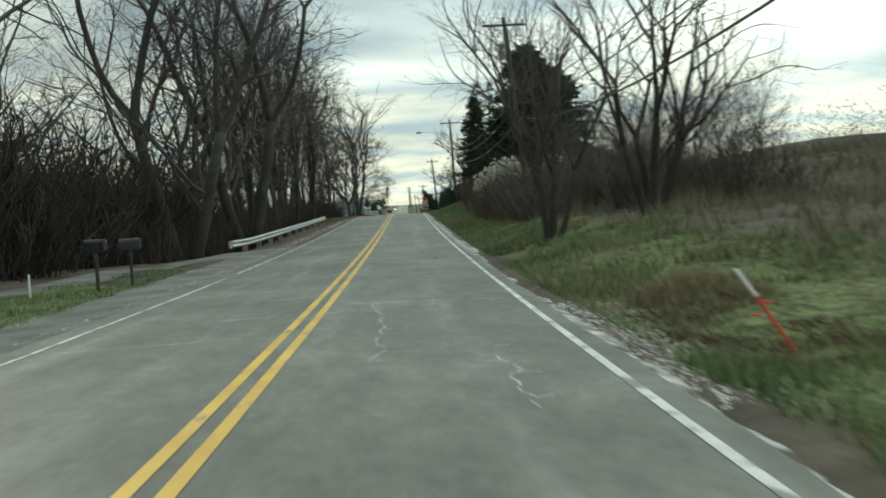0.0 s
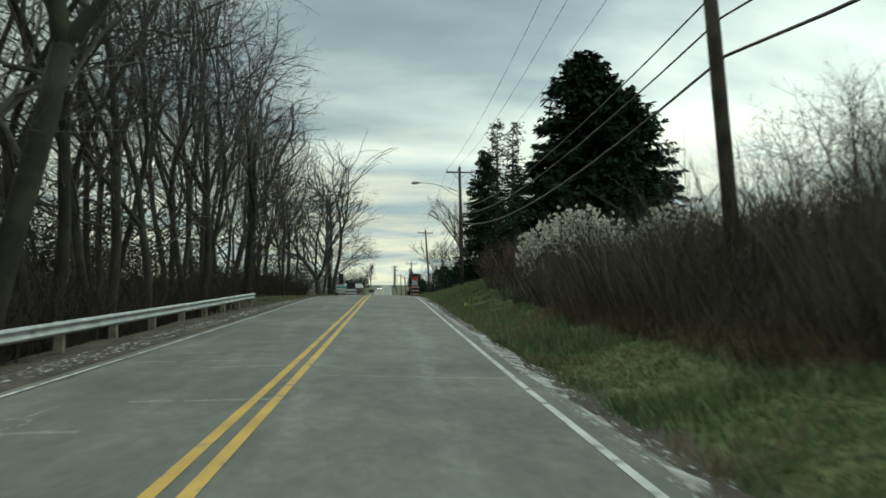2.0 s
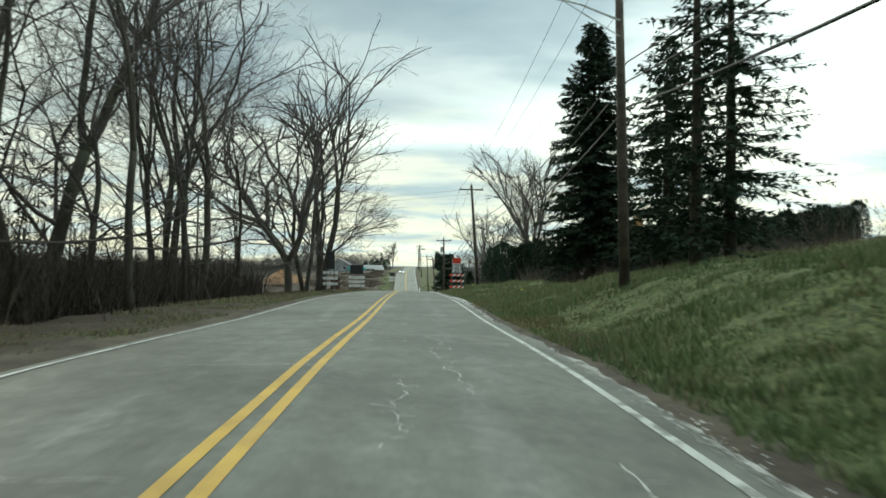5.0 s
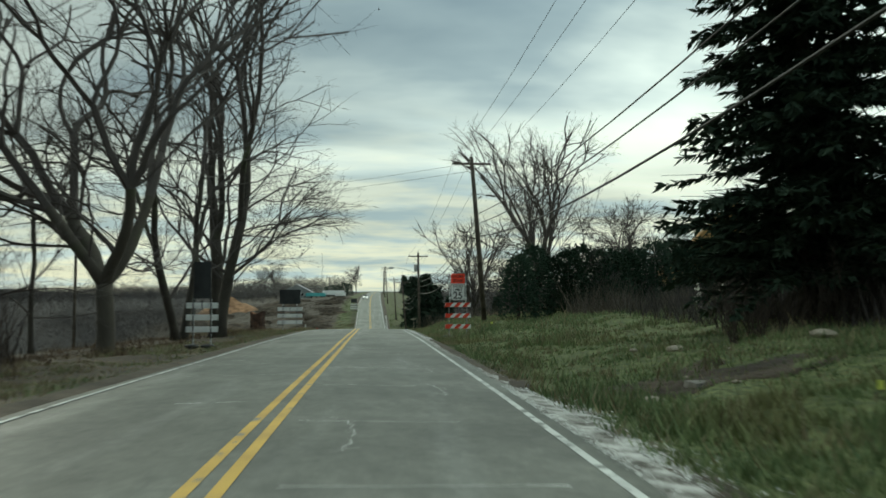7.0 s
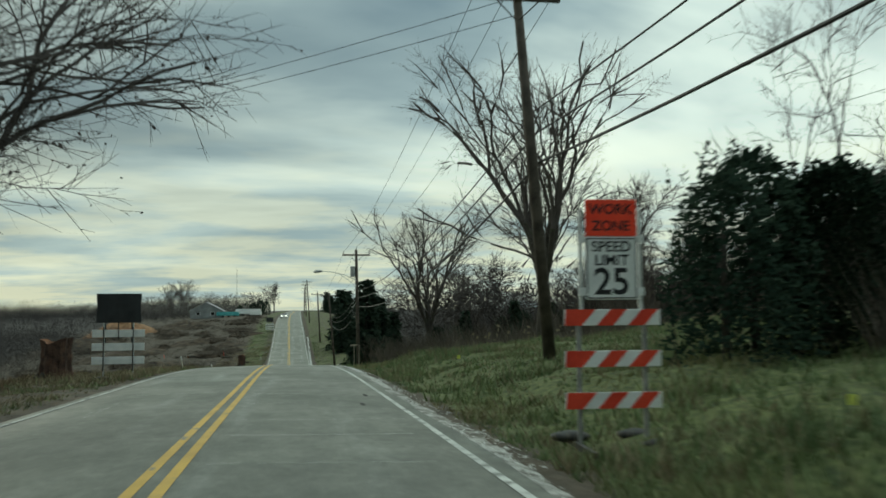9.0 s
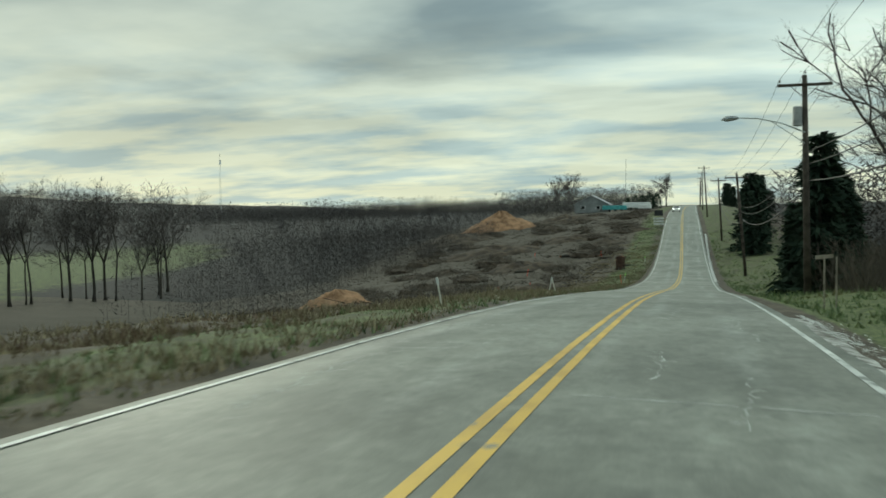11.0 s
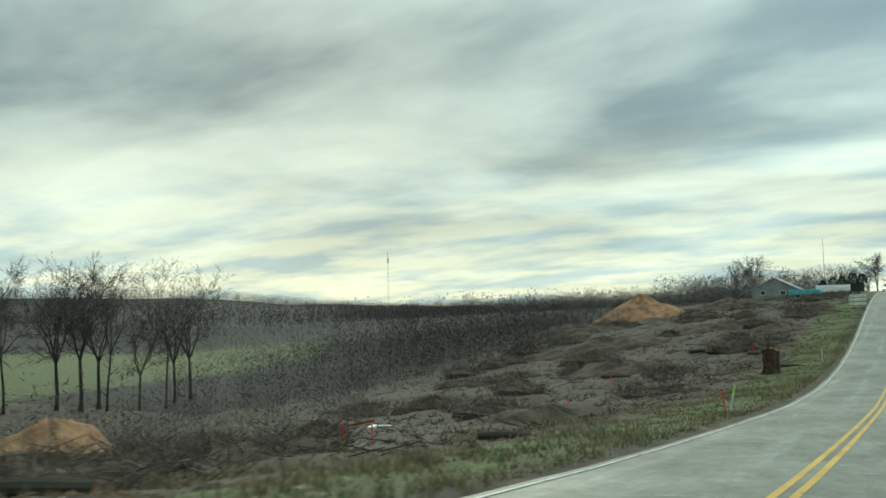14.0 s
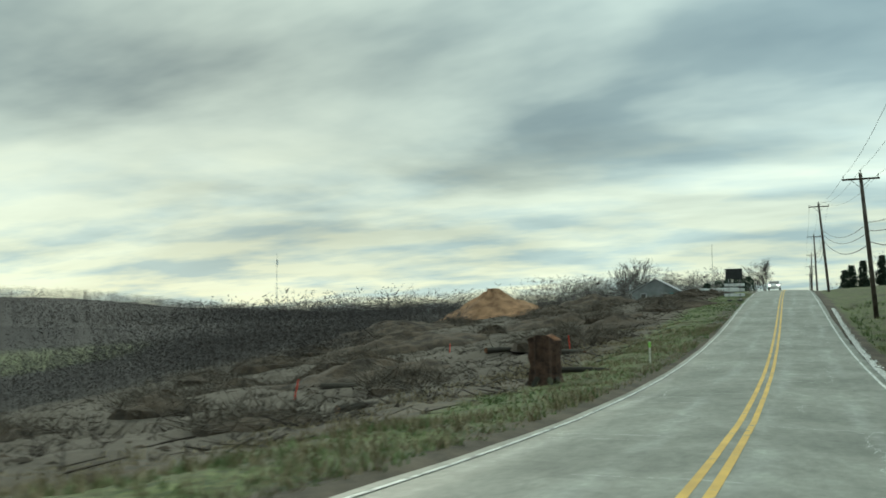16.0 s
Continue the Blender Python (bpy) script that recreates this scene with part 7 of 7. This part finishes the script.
# ---- excavator behind the hedge ----
def excavator(x, y, turn):
    root = thing("excavator", "dusty yellow excavator with a raised arm", "excavator", (x, y, lz(x, y)), turn)
    root.scale = (1.04, 1.04, 1.04)
    for s in (-1.2, 1.2):
        g = Geo(); g.tube([(s, yy, 0.45) for yy in (-1.7, 1.7)], [0.45, 0.45], 12); g.box((s - 0.28, -1.9, 0.05), (s + 0.28, 1.9, 0.85), bevel=0.15); part("track", g, DARKMETAL, root)
    g = Geo(); g.box((-1.3, -1.9, 1.0), (1.3, 1.2, 2.1), bevel=0.12); part("body", g, YELLOW_M, root)
    g = Geo(); g.box((-1.25, 0.2, 2.1), (-0.1, 1.5, 3.1), bevel=0.1); part("cab", g, GLASSY, root)
    g = Geo(); g.prism([(-0.8, 1.8), (0.2, 1.8), (3.05, 4.9), (3.05, 5.7), (2.5, 5.6), (-0.8, 2.6)], -0.28, 0.28); part("boom", g, YELLOW_M, root)
    g = Geo(); g.prism([(2.95, 6.6), (3.05, 6.75), (3.5, 6.75), (3.62, 6.5), (3.78, 3.4), (3.15, 3.3), (2.98, 5.2)], -0.25, 0.25); part("stick", g, YELLOW_M, root)
    g = Geo(); g.tube([(0.9, 0, 4.5), (2.0, 0, 5.7)], [0.11, 0.11], 8); g.tube([(2.0, 0, 5.7), (3.0, 0, 6.7)], [0.06, 0.06], 8); part("ram", g, DARKMETAL, root)
    g = Geo(); g.prism([(3.1, 3.4), (3.9, 3.4), (4.1, 2.6), (3.5, 2.2), (2.9, 2.7)], -0.5, 0.5); part("bucket", g, DARKMETAL, root)


excavator(21.3, 163.6, 0)


# ---- far buildings and parked things ----
def gable_house(x, y, w, dpt, wall, ridge, turn, label):
    root = thing("house", label, "house", (x, y, lz(x, y) - 0.2), turn)
    g = Geo()
    g.prism([(-w / 2, 0), (w / 2, 0), (w / 2, wall), (0, ridge), (-w / 2, wall)], -dpt / 2, dpt / 2)
    part("wall", g, SIDING, root)
    for s in (-1, 1):
        g = Geo()
        g.prism([(s * (w / 2 + 0.5), wall - 0.25), (s * (w / 2 + 0.5), wall - 0.05), (0, ridge + 0.25), (0, ridge + 0.05)], -dpt / 2 - 0.4, dpt / 2 + 0.4)
        part("roof", g, ROOF, root)
    for dx in (-w * 0.25, w * 0.2):
        g = Geo(); g.box((dx - 0.7, -dpt / 2 - 0.05, 1.2), (dx + 0.7, -dpt / 2 + 0.02, 2.5)); wdw = part("window", g, WHITE_PL, root)
        g = Geo(); g.box((dx - 0.6, -dpt / 2 - 0.08, 1.3), (dx + 0.6, -dpt / 2 - 0.052, 2.4)); part("pane", g, GLASSY, wdw)


gable_house(-32, 470, 11.5, 12, 2.9, 5.9, 0, "grey barn-like house with a pale roof edge")


def trailer(x, y, ln, h, mat, label, turn=0):
    root = thing("trailer", label, "trailer", (x, y, lz(x, y)), turn, "parked trailers")
    g = Geo(); g.box((-ln / 2, -1.2, 0.7), (ln / 2, 1.2, h), bevel=0.1); part("body", g, mat, root)
    for s in (-ln * 0.2, ln * 0.05, ln * 0.3):
        g = Geo(); g.tube([(s, -1.25, 0.4), (s, -1.0, 0.4)], [0.42, 0.42], 12); part("wheel", g, RUBBER, root)
    g = Geo(); g.box((-ln / 2 - 0.8, -0.1, 0.55), (-ln / 2, 0.1, 0.7)); g.box((-ln / 2 - 0.7, -0.06, 0), (-ln / 2 - 0.6, 0.06, 0.6)); part("hitch", g, DARKMETAL, root)


trailer(-24, 462, 8, 2.1, TEAL, "teal covered trailer parked by the house")
trailer(-17, 466, 9, 2.5, WHITE_PL, "long white trailer parked by the house")
trailer(-13, 440, 4, 2.0, WHITE_PL, "small white trailer parked beside the road")


def mast(x, y, h, label):
    root = thing("radio_mast", label, "mast", (x, y, lz(x, y)))
    for a in (0.5, 2.6, 4.7):
        g = Geo(); g.tube([(math.cos(a) * 1.0, math.sin(a) * 1.0, 0), (math.cos(a) * 0.25, math.sin(a) * 0.25, h)], [0.12, 0.10], 4); part("leg", g, GALV, root)
    g = Geo()
    for k in range(14):
        z = h * k / 14
        r = 1.0 - 0.75 * k / 14
        g.tube([(math.cos(0.5) * r, math.sin(0.5) * r, z), (math.cos(2.6) * r * 0.95, math.sin(2.6) * r * 0.95, z + h / 14), (math.cos(4.7) * r * 0.95, math.sin(4.7) * r * 0.95, z)], [0.05] * 3, 3, cap=False)
    part("lattice", g, GALV, root)
    g = Geo(); g.tube([(0.4, 0, h * 0.82), (0.4, 0, h * 0.9)], [0.9, 0.9], 8); part("antenna_drum", g, WHITE_PL, root)


mast(-455, 930, 62, "distant lattice radio mast on the ridge")
root = thing("aerial", "thin tall aerial behind the far house", "aerial", (-30.4, 600, lz(-30.4, 600)))
g = Geo(); g.tube([(0, 0, 0), (0, 0, 24)], [0.12, 0.06], 5); part("rod", g, DARKMETAL, root)


# ---- white car waiting on the far crest ----
def car(x, y):
    root = thing("car", "white car with lit headlights on the far road", "car", (x + float(road_x(y)), y, float(road_z(y)) - 0.03), 180)
    side = [(-2.2, 0.35), (2.2, 0.35), (2.25, 0.75), (1.3, 0.95), (0.55, 1.42), (-1.2, 1.45), (-2.0, 1.0), (-2.28, 0.9)]
    g = Geo(); g.prism(side, -0.9, 0.9)
    g.v = [(b * (0.86 if c > 1.2 else 1), a, c) for a, b, c in g.v]
    part("body", g, CARWHITE, root)
    g = Geo(); g.prism([(0.62, 1.38), (1.32, 0.98), (1.36, 1.0), (0.66, 1.41)], -0.72, 0.72); g.v = [(b, a, c) for a, b, c in g.v]; part("windscreen", g, GLASSY, root)
    for s in (-1, 1):
        for yy in (-1.35, 1.4):
            g = Geo(); g.tube([(s * 0.72, yy, 0.33), (s * 0.92, yy, 0.33)], [0.33, 0.33], 14); w = part("wheel", g, RUBBER, root)
            g = Geo(); g.tube([(s * 0.90, yy, 0.33), (s * 0.935, yy, 0.33)], [0.2, 0.2], 10); part("rim", g, GALV, w)
        g = Geo(); g.box((s * 0.66 - 0.16, 2.2, 0.62), (s * 0.66 + 0.16, 2.27, 0.76), bevel=0.02); part("headlight", g, HEADLIGHT, root)
        g = Geo(); g.box((s * 1.0 - 0.1, 0.75, 0.95), (s * 1.0 + 0.1, 0.95, 1.08), bevel=0.03); part("mirror", g, CARWHITE, root)


car(-1.6, 392)
